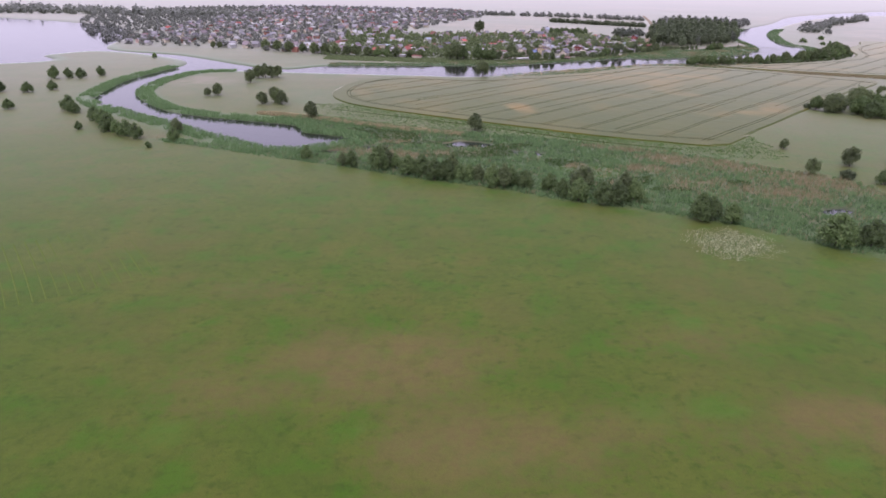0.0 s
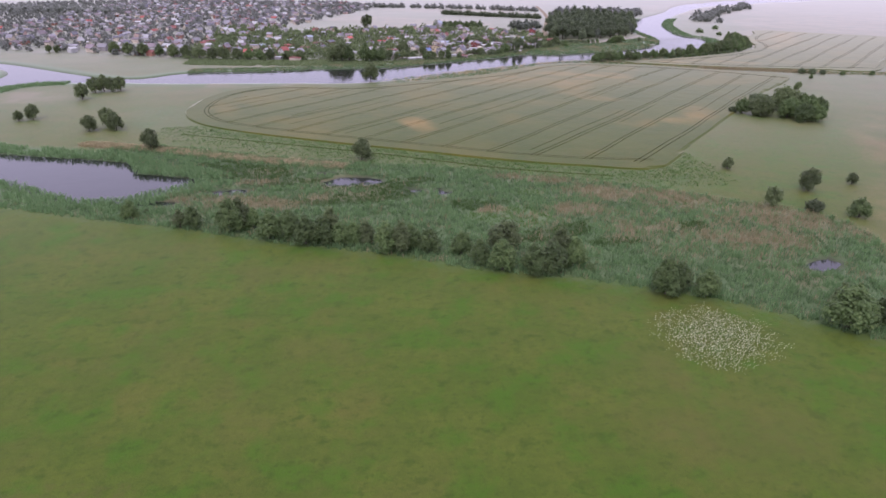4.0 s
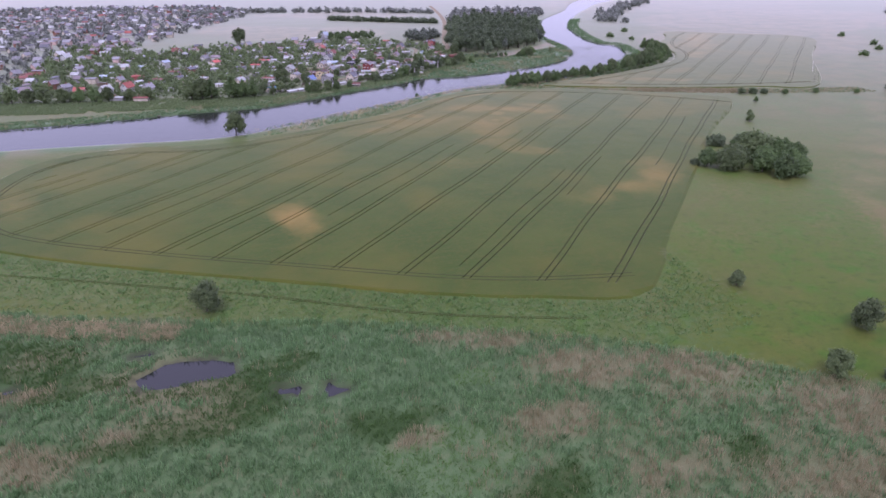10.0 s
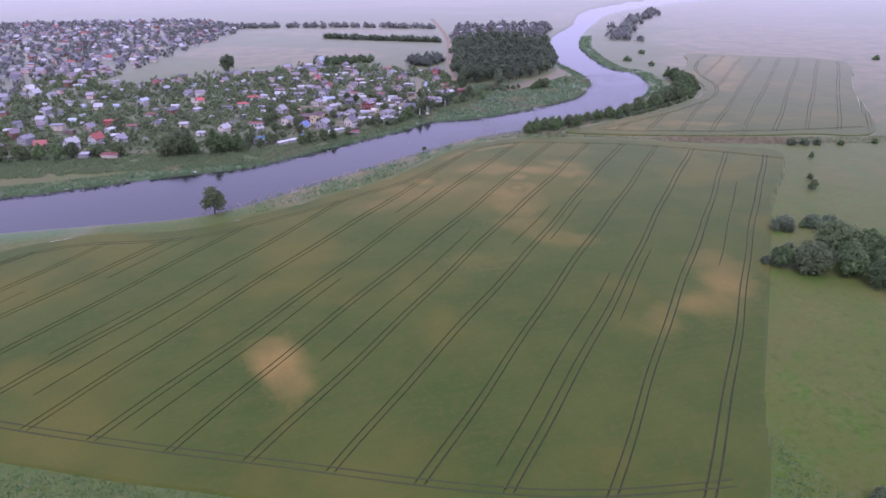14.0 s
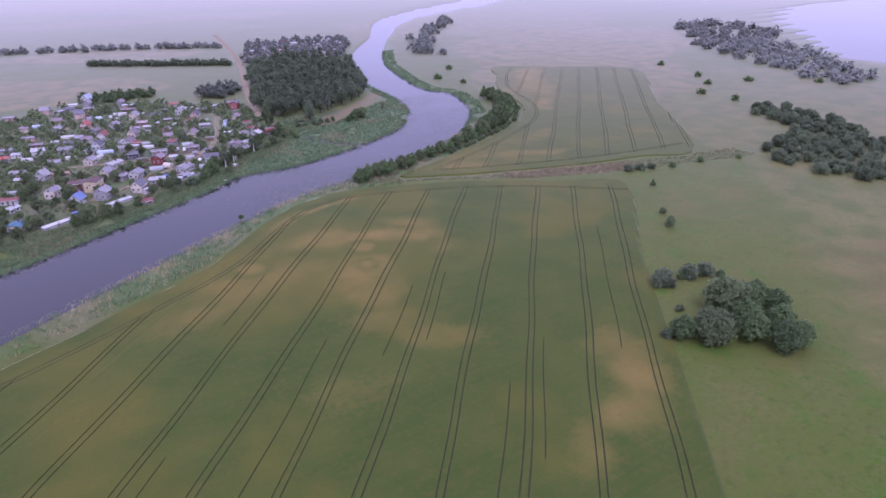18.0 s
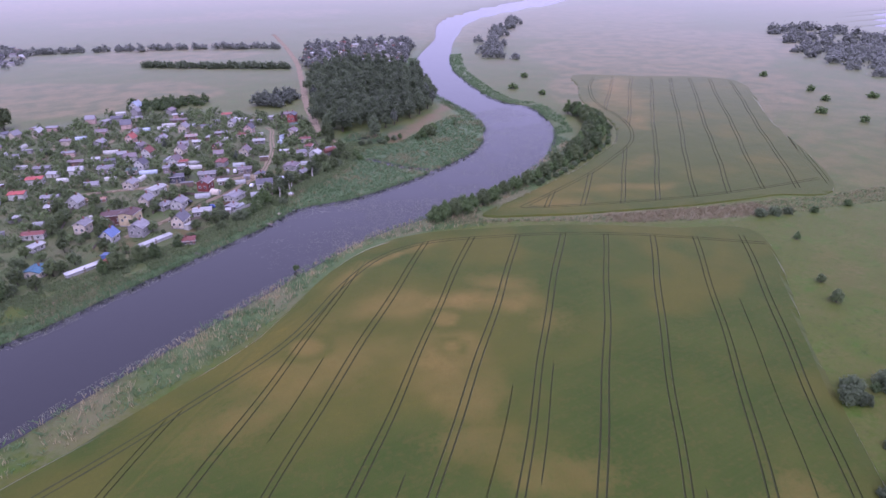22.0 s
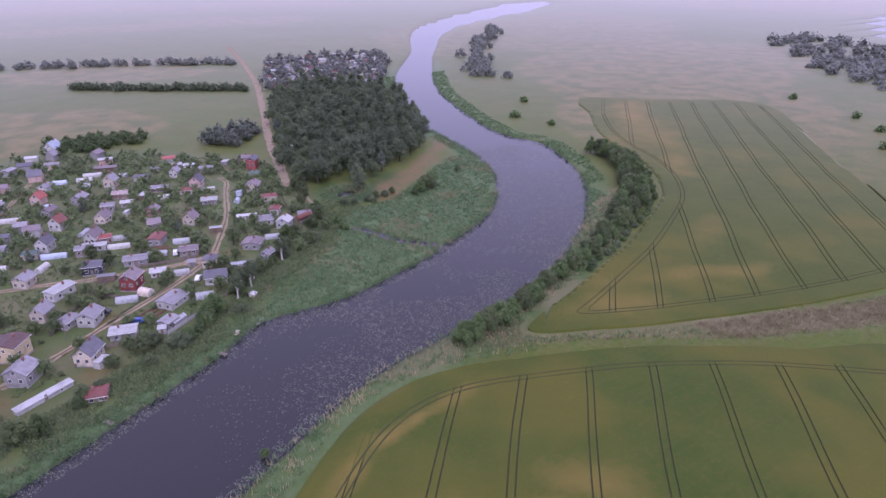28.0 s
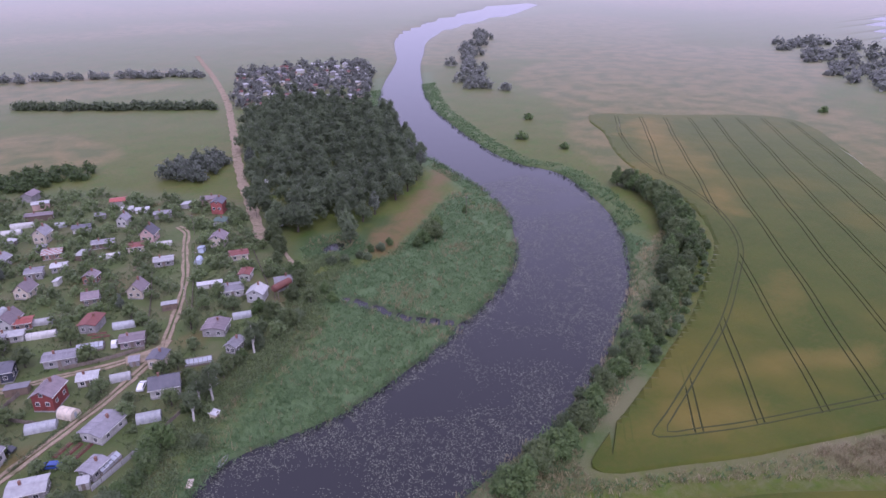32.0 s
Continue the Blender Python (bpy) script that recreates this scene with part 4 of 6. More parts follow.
def plant(kind, x, y, size=1.0, group="", turn=None):
    height, width, low, lobes, tufts, each, leaf, cone, tint, bark, label, category = PLANTS[kind]
    turn = planted.uniform(0, 360) if turn is None else turn
    m = pose(x, y, -0.05, 0, 0, turn) @ Matrix.Diagonal((size * planted.uniform(0.9, 1.1), size * planted.uniform(0.9, 1.1), size * planted.uniform(0.92, 1.08), 1))
    if kind in KINDS:
        ob = copy_thing(KINDS[kind], m)
    else:
        rng = np.random.default_rng(len(KINDS) + 3)
        ob = tagged(new(category), label, category)
        ob.matrix_basis = Matrix.Identity(4)
        v, f, mids = crown_arrays(rng, height, width, low, lobes, tufts, each, leaf, cone)
        crown = new("crown", mesh_of("crown", v, f, LEAF[tint], True))
        crown.parent = ob
        tv, tf = tube([(0, 0, 0), (0.04 * width, 0.02 * width, height * 0.35), (0, 0.03 * width, height * 0.82)], [0.03 * height + 0.03, 0.02 * height, 0.005 * height], 7)
        for mid in mids[::2]:
            bv, bf = tube([(0, 0, max(0.3, mid[2] * 0.45)), (mid[0] * 0.5, mid[1] * 0.5, mid[2] * 0.8), tuple(mid)], [0.012 * height, 0.008 * height, 0.003 * height], 5)
            tf += [tuple(i + len(tv) for i in face) for face in bf]
            tv += bv
        trunk = new("trunk", mesh_of("trunk", tv, tf, bark, True))
        trunk.parent = ob
        KINDS[kind] = ob
        ob.matrix_basis = m
        return tagged(ob, group=group)
    # copies take the plain unit size of the first plant
    ob.matrix_basis = m
    return tagged(ob, group=group)


def blades(name, label, category, xy, z0, height, width, each, leaf, spread=0.35, droop=0.3, seed=0):
    """Standing blades, thousands of them, as one mass of stuff."""
    rng = np.random.default_rng(seed)
    n = len(xy) * each
    p = np.repeat(xy, each, 0) + rng.normal(0, spread, (n, 2))
    h = np.repeat(height * rng.uniform(0.7, 1.15, len(xy)), each) * rng.uniform(0.75, 1.1, n)
    a, lean = rng.uniform(0, np.pi, n), rng.normal(0, droop, (n, 2))
    w = width * rng.uniform(0.6, 1.3, n)
    sx, sy = np.cos(a) * w, np.sin(a) * w
    z = np.repeat(z0, each) if np.ndim(z0) else np.full(n, z0)
    v = np.stack([np.c_[p[:, 0] - sx, p[:, 1] - sy, z], np.c_[p[:, 0] + sx, p[:, 1] + sy, z],
                  np.c_[p + lean * h[:, None] + np.c_[sx, sy] * 0.7, z + h], np.c_[p + lean * h[:, None] - np.c_[sx, sy] * 0.7, z + h * 0.96]], 1).reshape(-1, 3)
    return tagged(new(name, mesh_of(name, v, np.arange(4 * n).reshape(n, 4), LEAF[leaf])), label, category, kind="stuff")


def scatter(rng, n, x0, x1, y0, y1, keep):
    x, y = rng.uniform(x0, x1, n), rng.uniform(y0, y1, n)
    k = keep(x, y)
    return np.c_[x[k], y[k]]


rng = np.random.default_rng(11)
all_water = lambda x, y: np.minimum.reduce([reach(x, y, RIVER)] + [reach(x, y, q) for q in POOLS] + [reach(x, y, BROOK, False) - 3.2])


marsh_xy = scatter(rng, 75000, -125, 155, 165, 345, lambda x, y: (reach(x, y, MARSH) < 0) & (all_water(x, y) > 0.8))
share = dry_share(marsh_xy[:, 0], marsh_xy[:, 1])
pick = rng.uniform(0, 1, len(marsh_xy)) < share
dark = (zone(marsh_xy[:, 0], marsh_xy[:, 1], DARK_ZONES, 83) > 0.3) & ~pick
lively = (zone(marsh_xy[:, 0], marsh_xy[:, 1], FRESH_ZONES, 85) > 0.4) & ~pick & ~dark
green = ~pick & ~dark & ~lively
tall = green & (patchy(marsh_xy[:, 0], marsh_xy[:, 1], 2.2, 87) > 0.52)
blades("reed_bed", "dark green sedge patches in the marsh", "reeds", marsh_xy[dark], -0.1, 0.7, 0.075, 6, "sedge", 0.40, 0.35, seed=13)
blades("reed_bed", "bright green sedge in the marsh", "reeds", marsh_xy[lively], -0.1, 0.6, 0.075, 5, "fresh", 0.40, 0.4, seed=19)
blades("reed_bed", "tall blue-green reeds filling the marsh", "reeds", marsh_xy[tall], -0.1, 1.35, 0.08, 7, "reed", 0.34, 0.2, seed=1)
blades("reed_bed", "lower blue-green reeds filling the marsh", "reeds", marsh_xy[green & ~tall], -0.1, 0.95, 0.075, 4, "reed", 0.42, 0.35, seed=20)
blades("reed_bed", "dry straw-coloured reeds in the marsh", "reeds", marsh_xy[pick], -0.1, 1.5, 0.05, 5, "straw", 0.4, 0.16, seed=2)
south_xy = scatter(rng, 60000, 30, 370, 470, 700, lambda x, y: (all_water(x, y) > -1.0) & (all_water(x, y) < 24) & (reach(x, y, FIELD_A) > 2.0) & (reach(x, y, FIELD_B) > 3) & (y < 520 + 0.32 * x) & (rng.uniform(20, 90, len(x)) < x))
pick = rng.uniform(0, 1, len(south_xy)) < 0.3 + 0.6 * ease(patchy(south_xy[:, 0], south_xy[:, 1], 16, 23), 0.5, 0.7)
blades("reed_bed", "green reed belt along the river bank", "reeds", south_xy[~pick], -0.1, 1.1, 0.10, 4, "reed", 0.4, 0.8, seed=3)
blades("reed_bed", "pale dry reeds along the river bank", "reeds", south_xy[pick], -0.1, 1.4, 0.07, 4, "straw", seed=4)
north_xy = scatter(rng, 120000, -90, 330, 520, 760, lambda x, y: (all_water(x, y) > -1.2) & ((all_water(x, y) < np.where(x < 70, 15, 7.5)) | (reach(x, y, REED_MEADOW) < 0)) & (y > 520 + 0.32 * x) & (patchy(x, y, 8, 24) > 0.26))
north_xy = north_xy[:34000]
pick = rng.uniform(0, 1, len(north_xy)) < 0.05 + 0.35 * ease(patchy(north_xy[:, 0], north_xy[:, 1], 14, 25), 0.55, 0.75)
blades("reed_bed", "lush green reeds on the village bank", "reeds", north_xy[~pick], -0.15, 0.85, 0.10, 4, "reed", 0.4, 0.9, seed=5)
blades("reed_bed", "dry reeds on the village bank", "reeds", north_xy[pick], -0.15, 1.5, 0.06, 5, "straw", seed=6)
ditch_line = curve_through([(205, 556), (238, 541), (267, 521), (294, 508), (319, 498), (361, 486), (400, 476)], 6)
ditch_xy = scatter(rng, 26000, 200, 400, 470, 565, lambda x, y: (reach(x, y, ditch_line, False) < 7.5) & (reach(x, y, FIELD_B) > 2) & (reach(x, y, FIELD_A) > 2))
pick = (ditch_xy[:, 0] > 262) & (ditch_xy[:, 0] < 330) & (reach(ditch_xy[:, 0], ditch_xy[:, 1], ditch_line, False) < 6.5)
mixed = rng.uniform(0, 1, len(ditch_xy)) < 0.3
blades("reed_bed", "green sedge along the field ditch", "reeds", ditch_xy[~pick & mixed], -0.1, 0.8, 0.09, 4, "reed", droop=0.5, seed=7)
blades("reed_bed", "pale grass along the field ditch", "reeds", ditch_xy[~pick & ~mixed], -0.1, 0.8, 0.07, 4, "straw", droop=0.5, seed=17)
blades("reed_bed", "pale dry reeds in the field ditch", "reeds", ditch_xy[pick], -0.1, 1.2, 0.07, 6, "straw", 0.4, 0.5, seed=8)
inlet_xy = scatter(rng, 60000, -220, -30, 255, 510, lambda x, y: (reach(x, y, RIVER) > -1) & (reach(x, y, RIVER) < 9) & ((y < 440) | (x < -150)) & (patchy(x, y, 9, 26) > 0.3))
blades("reed_bed", "green reeds round the river inlet", "reeds", inlet_xy[:9000], -0.1, 1.6, 0.10, 4, "reed", seed=9)
verge_xy = scatter(rng, 30000, -70, 140, 262, 370, lambda x, y: (reach(x, y, FIELD_A) > 0.5) & (reach(x, y, FIELD_A) < 26) & (reach(x, y, MARSH) > 0) & (y < 400) & (rng.uniform(0, 26, len(x)) > reach(x, y, FIELD_A) - 4))
blades("tall_weeds", "rank green weeds on the field verge", "weeds", verge_xy[:14000], -0.1, 0.5, 0.12, 3, "fresh", 0.5, 1.0, seed=10)

strip_line = curve_through([(-92, 342), (-64, 331), (-22, 311), (6, 300)], 4)
strip_xy = scatter(rng, 26000, -95, 10, 295, 346, lambda x, y: reach(x, y, strip_line, False) < 3.2)
blades("reed_bed", "band of pale dry reeds at the marsh edge", "reeds", strip_xy, -0.1, 1.1, 0.07, 5, "straw", 0.4, 0.6, seed=18)
upper_xy = scatter(rng, 60000, 320, 480, 640, 950, lambda x, y: (reach(x, y, RIVER) > -1) & (reach(x, y, RIVER) < 11) & (patchy(x, y, 9, 29) > 0.3))
blades("reed_bed", "green reed fringe along the upper river", "reeds", upper_xy[:9000:2], -0.1, 1.1, 0.13, 4, "reed", 0.5, 0.9, seed=14)
belt_xy = scatter(rng, 110000, -100, 225, 540, 690, lambda x, y: (reach(x, y, VILLAGE) > -3) & (reach(x, y, VILLAGE) < 26) & (reach(x, y, REED_MEADOW) > -1) & (reach(x, y, RIVER) > 4) & (patchy(x, y, 6, 30) > 0.34))
blades("bank_greenery", "rank weeds and low scrub between plots and reeds", "weeds", belt_xy[:18000], -0.1, 0.9, 0.16, 4, "fruit", 0.45, 0.6, seed=15)

# white flowers in one patch of the meadow
flower_xy = scatter(rng, 13000, 60, 96, 152, 190, lambda x, y: (np.hypot((x - 78.5) / 11.5, (y - 170.5) / 11.5) + 0.5 * (patchy(x, y, 5, 31) - 0.5) < rng.uniform(0.45, 1.15, len(x))))
a = rng.uniform(0, np.pi, len(flower_xy))
s = rng.uniform(0.05, 0.095, len(flower_xy))
h = rng.uniform(0.35, 0.7, len(flower_xy))
corner = [np.c_[flower_xy[:, 0] + s * np.cos(a + k), flower_xy[:, 1] + s * np.sin(a + k), h + 0.06 * np.sin(k * 2 + a)] for k in np.arange(6) * np.pi / 3]
v = np.stack(corner, 1).reshape(-1, 3)
tagged(new("flower_heads", mesh_of("flower_heads", v, np.arange(len(v)).reshape(-1, 6), LEAF["flower"])), "patch of white flowering umbels in the meadow", "flowers", kind="stuff")
blades("flower_stalks", "green stalks of the white flower patch", "flowers", flower_xy[::2], -0.1, 0.42, 0.06, 1, "weed", 0.15, 0.3, seed=12)

# water lilies
def lily_place(x, y):
    d = reach(x, y, RIVER)
    return (d < -0.8) & (rng.uniform(0, 1, len(x)) < np.where(d > -4.5, 0.9, 0.75 * ease(x, 115, 175) * ease(patchy(x, y, 16, 42), 0.22, 0.58)))


lily_xy = scatter(rng, 520000, 20, 350, 480, 720, lambda x, y: (patchy(x, y, 2.2, 41) > 0.36) & lily_place(x, y))
lily_xy = lily_xy[:60000]
a, s = rng.uniform(0, 2 * np.pi, len(lily_xy)), rng.uniform(0.06, 0.14, len(lily_xy))
z = -0.485 + rng.uniform(0, 0.05, len(lily_xy))
v = np.stack([np.c_[lily_xy[:, 0] + s * r * np.cos(a + k), lily_xy[:, 1] + s * r * np.sin(a + k), z + 0.012 * np.cos(2 * k)] for k, r in zip(np.arange(6) * np.pi / 3, (0.4, 1, 1.05, 1, 1.05, 1))], 1).reshape(-1, 3)
tagged(new("lily_pads", mesh_of("lily_pads", v, np.arange(len(v)).reshape(-1, 6), LEAF["lily"])), "floating water-lily pads in loose rafts on the river", "water lilies", kind="stuff")

# ---- trees and bushes, place by place ----
EDGE = "bushes along the meadow's edge"
for x, y, s, k in ((-53, 253, 0.62, "alder"), (-50, 258, 0.35, "bush"), (-38, 245, 0.6, "alder_b"), (-34.5, 244, 0.72, "alder"), (-24, 240, 1.05, "alder"), (-22, 243, 0.95, "alder_b"), (-18, 242, 0.65, "alder"), (-13, 233.5, 0.85, "alder"), (-8, 234, 0.9, "alder"),
                   ):
    plant({"alder": "edge", "alder_b": "edge_b"}.get(k, k), x, y, s, EDGE)
for x, y, s, k in ((-3.5, 229, 0.85, "alder"), (1, 228.5, 0.95, "alder"), (3, 231, 0.95, "alder_b"), (5.5, 227.5, 0.75, "alder"), (9, 228, 0.7, "alder"), (12, 227.5, 0.7, "alder_b"), (17, 221.5, 0.9, "alder"), (20.5, 220.5, 0.95, "alder_b"), (23, 222, 0.8, "alder"), (27.5, 219.5, 0.78, "alder"),
                   (35.5, 217, 0.7, "alder"), (39, 211, 0.7, "alder"), (43.5, 206.5, 0.88, "alder"), (46, 215, 1.15, "lone"), (50.5, 203.5, 0.95, "alder"), (55.5, 204, 0.95, "alder"), (58.5, 208, 1.05, "alder_b"), (61, 206.5, 0.9, "alder"), (64.5, 203, 0.55, "bush"),
                   (77, 189.5, 0.98, "alder"), (80.5, 190.5, 0.85, "alder"), (85.5, 187.5, 0.78, "alder"), (107, 170, 1.15, "alder"), (116, 169, 1.0, "alder"), (111, 178, 0.6, "alder_b")):
    plant({"alder": "edge", "alder_b": "edge_b"}.get(k, k), x, y, s, EDGE)
for x, y, s, k in ((14, 308, 1.0, "lone"), (26, 481, 1.3, "lone"), (144, 280.5, 0.52, "lone"), (136, 241, 0.74, "lone"), (157, 253.5, 0.9, "lone"), (146, 235, 0.7, "willow"), (176, 258, 0.5, "lone"), (156, 229, 0.8, "alder"), (273, 429, 0.55, "lone"), (309, 467, 0.42, "alder_b"),
                   (282, 440, 0.4, "lone"), (318, 490, 0.7, "willow"), (325, 488, 0.75, "willow"), (331, 486, 0.6, "willow"), (342, 481, 0.75, "bush"), (362, 478, 0.8, "bush"), (385, 470, 0.7, "bush"), (131, 543, 0.55, "bush"), (40, 832, 1.9, "lone"), (-131, 392, 0.85, "lone"), (-136, 389, 0.6, "lone")):
    plant(k, x, y, s)
for x, y, s in ((-125, 439, 1.0), (-125, 460, 1.1), (-121, 462, 1.05), (-117, 462, 0.95), (-113, 464, 0.95), (-99, 366, 0.85), (-94, 374, 1.0), (-88, 366, 0.9), (-91, 370, 0.95), (-66, 331, 0.95), (-119, 296, 0.8), (-207, 640, 0.7), (-214, 642, 0.7)):
    plant("lone", x, y, s, "trees on the spit of grass")
for x, y, s in ((-255, 447, 1.1), (-247, 449, 0.9), (-239, 450, 1.0), (-232, 462, 0.9), (-242, 394, 0.9), (-233, 404, 0.8), (-258, 393, 1.0), (-223, 344, 0.8), (-191, 342, 1.1), (-186, 336, 0.9), (-167, 320, 0.9), (-160, 312, 1.0), (-153, 303, 1.0), (-150, 297, 1.05), (-144, 292, 0.9), (-138, 288, 1.0), (-132, 284, 0.9), (-115, 281, 0.8), (-121, 269, 0.4), (-165, 300, 0.5), (-262, 340, 0.9), (-280, 390, 0.9), (-235, 560, 0.6)):
    plant("alder", x, y, s, "bushes by the western inlet")
GROVE = "grove beside the barley field"
for x, y, s, k in ((203.5, 371, 0.72, "oak_b"), (200, 374, 0.6, "willow"), (210, 364.5, 0.86, "oak"), (219.5, 358.5, 0.92, "oak_b"), (222, 350, 0.85, "oak_b"), (227, 373, 1.0, "oak"), (239, 363, 0.88, "oak_b"), (231, 357, 0.82, "oak_b"), (216, 371, 0.66, "oak_b"), (225, 364, 0.85, "oak_b"), (234, 369, 0.9, "oak_b"), (240, 371, 0.8, "oak_b"), (228, 349, 0.75, "oak_b"),
                   (226, 397, 0.95, "willow"), (230.5, 399, 0.85, "willow"), (228, 394, 0.6, "willow"), (236, 396, 0.6, "bush"), (240, 395, 0.95, "willow"), (245, 393, 1.0, "willow"), (249, 389, 0.7, "bush"), (217, 382, 0.4, "willow"), (233, 384, 0.45, "bush")):
    plant(k, x, y, s, GROVE)
ROW = "row of trees along the river bend"
row = curve_through([(197, 556), (212, 559), (228, 563), (241, 570), (258, 575), (276, 582), (303, 594), (332, 609), (357, 632), (374, 655), (376, 678)], 1)
spaces = [0, 5, 11, 15, 19, 28, 34, 41, 47, 53, 58, 64, 69, 75, 80, 86, 91, 97, 102, 108, 113, 119, 124, 130, 135, 141, 146, 152, 157, 163, 168, 174, 179, 185, 190, 196, 201, 207, 212, 218, 223, 229]
run = np.concatenate([[0], np.cumsum(np.linalg.norm(np.diff(row, axis=0), axis=1))])
for k, s in enumerate(spaces):
    x, y = np.interp(s, run, row[:, 0]), np.interp(s, run, row[:, 1])
    big = (1.05 if s < 30 else 0.85) + 0.25 * ease(s, 60, 200) + 0.12 * math.sin(k * 2.3)
    plant(("alder", "alder_b", "lone")[k % 3], x + math.sin(k * 5.1), y + math.cos(k * 3.7), big, ROW)
    if s > 120:
        plant(("lone", "alder_b")[k % 2], x - 3.5 + math.sin(k), y + 5.0 + math.cos(k), big * 1.05, ROW)
    elif k % 2:
        plant("willow", x - 2, y + 4.5, 0.55, ROW)
    if s > 60:
        plant(("willow", "bush")[k % 2], x + 4.5 + 0.8 * math.sin(k * 1.9), y - 4.0 + 0.8 * math.cos(k), 0.55 + 0.12 * math.sin(k * 3.1), ROW)

wr = random.Random(8)
spots = []


def free_spots(outline, apart, tries, ok=None):
    """Places inside an outline, no nearer to one another than apart."""
    lo, hi = outline.min(0), outline.max(0)
    xs = np.array([(wr.uniform(lo[0], hi[0]), wr.uniform(lo[1], hi[1])) for _ in range(tries)])
    xs = xs[reach(xs[:, 0], xs[:, 1], outline) < 0]
    got = []
    for x, y in xs.tolist():
        if all((x - p) ** 2 + (y - q) ** 2 > apart ** 2 for p, q in got) and (ok is None or ok(x, y)):
            got.append((x, y))
    return got


inner_wood = []
for k, (x, y) in enumerate(free_spots(WOOD, 8.0, 2600)):
    edge = -reach(np.array([x]), np.array([y]), WOOD)[0]
    if edge < 7.5 and y < 830 and x > 222:
        plant(("wood", "wood_b", "wood", "wood_c")[k % 4], x, y, wr.uniform(0.72, 1.0) * (0.72 if edge < 6 else 1.0), "trees of the wood by the river bend")
    else:
        inner_wood.append((x, y))
for x, y, s, k in ((236, 700, 0.75, "wood_b"), (234, 694, 0.5, "wood"), (261, 679, 0.85, "lone"), (265, 682, 0.8, "lone"), (257, 677, 0.8, "alder"), (268, 684, 0.85, "alder"), (253, 675, 0.6, "alder"), (264, 678, 0.75, "lone"), (271, 688, 0.7, "alder"), (240, 681, 0.6, "willow"), (245, 683, 0.5, "alder"), (232, 677, 0.55, "willow"), (230, 680, 0.5, "willow"), (224, 680, 0.55, "willow"), (219, 681, 0.55, "willow"), (236, 682, 0.5, "alder"), (290, 693, 0.5, "alder_b"), (206, 655, 0.55, "alder"), (207, 662, 0.6, "alder_b"), (300, 700, 0.35, "bush"),
                   ):
    plant(k, x, y, s)
for x, y, s, k in ((189, 649, 0.7, "lone"), (186, 656, 0.75, "lone"), (184, 662, 0.7, "alder"), (196, 664, 0.7, "lone"), (202, 672, 0.8, "lone"), (205, 680, 0.8, "alder"), (196, 684, 0.7, "fruit_b"), (203, 692, 0.9, "fruit_b"), (207, 700, 0.9, "lone"), (210, 712, 1.0, "lone"), (204, 708, 0.8, "fruit_b"), (222, 716, 0.9, "wood_b"), (216, 722, 0.8, "wood_b"), (178, 650, 0.6, "willow"), (170, 640, 0.5, "alder"),
                   (141, 614.5, 1.0, "alder"), (138, 612, 0.9, "alder"), (134, 606.5, 0.8, "bush"), (136, 609, 0.8, "bush"), (130, 605, 0.9, "bush"), (127, 601, 0.9, "willow"), (149, 611, 0.6, "willow"), (150.5, 620.5, 0.95, "birch"), (157, 626, 1.0, "birch"), (174, 641, 1.0, "birch"), (154, 627, 0.7, "birch"), (160, 632, 0.8, "birch"), (168, 637, 0.6, "fruit_b")):
    plant(k, x, y, s)
for x, y, s in ((4, 573, 1.35), (10, 573, 1.5), (15, 572, 1.4), (27, 572, 1.5), (33, 573, 1.35), (39, 572, 1.25), (-49, 586, 1.1), (-42, 586, 1.0), (-57, 588, 1.1), (-66, 590, 1.0), (-76, 591, 1.2), (-84, 594, 1.1), (-94, 597, 1.2), (-104, 600, 1.1), (-114, 606, 1.2), (-125, 610, 1.1), (-138, 616, 1.2), (-150, 622, 1.1), (-162, 628, 1.2), (89, 579, 0.9), (84, 580, 0.8), (76, 577, 0.9), (71, 575, 0.7), (-20, 582, 0.9), (-30, 584, 0.9)):
    plant(("lone", "alder_b")[int(abs(x)) % 2], x, y, s, "tall trees along the village bank")
SCRUB = curve_through([(396, 415), (392, 446), (398, 466), (430, 474), (470, 488), (492, 530), (520, 520), (500, 470), (480, 430), (455, 395), (420, 380)], 8, True)
for k, (x, y) in enumerate(free_spots(SCRUB, 6.5, 900)):
    plant("willow", x, y, wr.uniform(0.8, 1.3), "willow scrub by the far pasture")



# ---- far woods and hedges, as masses ----
def thicket(name, label, spots, height, width, leaf, seed=0, tufts=46, size=0.95, lobes=5):
    rng = np.random.default_rng(seed)
    vs, fs, base = [], [], 0
    for x, y in spots:
        k = rng.uniform(0.7, 1.2)
        v, f, _ = crown_arrays(rng, height * k, width * rng.uniform(0.8, 1.3), 0.4, lobes, tufts, 4, size, 0.25)
        vs.append(v + np.array([x, y, -0.3]))
        fs.append(f + base)
        base += len(v)
    return tagged(new(name, mesh_of(name, np.concatenate(vs), np.concatenate(fs), LEAF[leaf], True)), label, "trees", kind="stuff")


def along(points, gap, jitter, seed=0):
    r = np.random.default_rng(seed)
    line = curve_through(points, gap)
    return line + r.normal(0, jitter, line.shape)


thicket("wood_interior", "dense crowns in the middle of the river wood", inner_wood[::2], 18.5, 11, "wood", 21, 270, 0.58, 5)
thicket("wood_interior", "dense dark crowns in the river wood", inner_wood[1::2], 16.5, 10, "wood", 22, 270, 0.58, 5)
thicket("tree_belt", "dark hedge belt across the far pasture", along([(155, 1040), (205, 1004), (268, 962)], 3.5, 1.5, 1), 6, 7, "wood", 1)
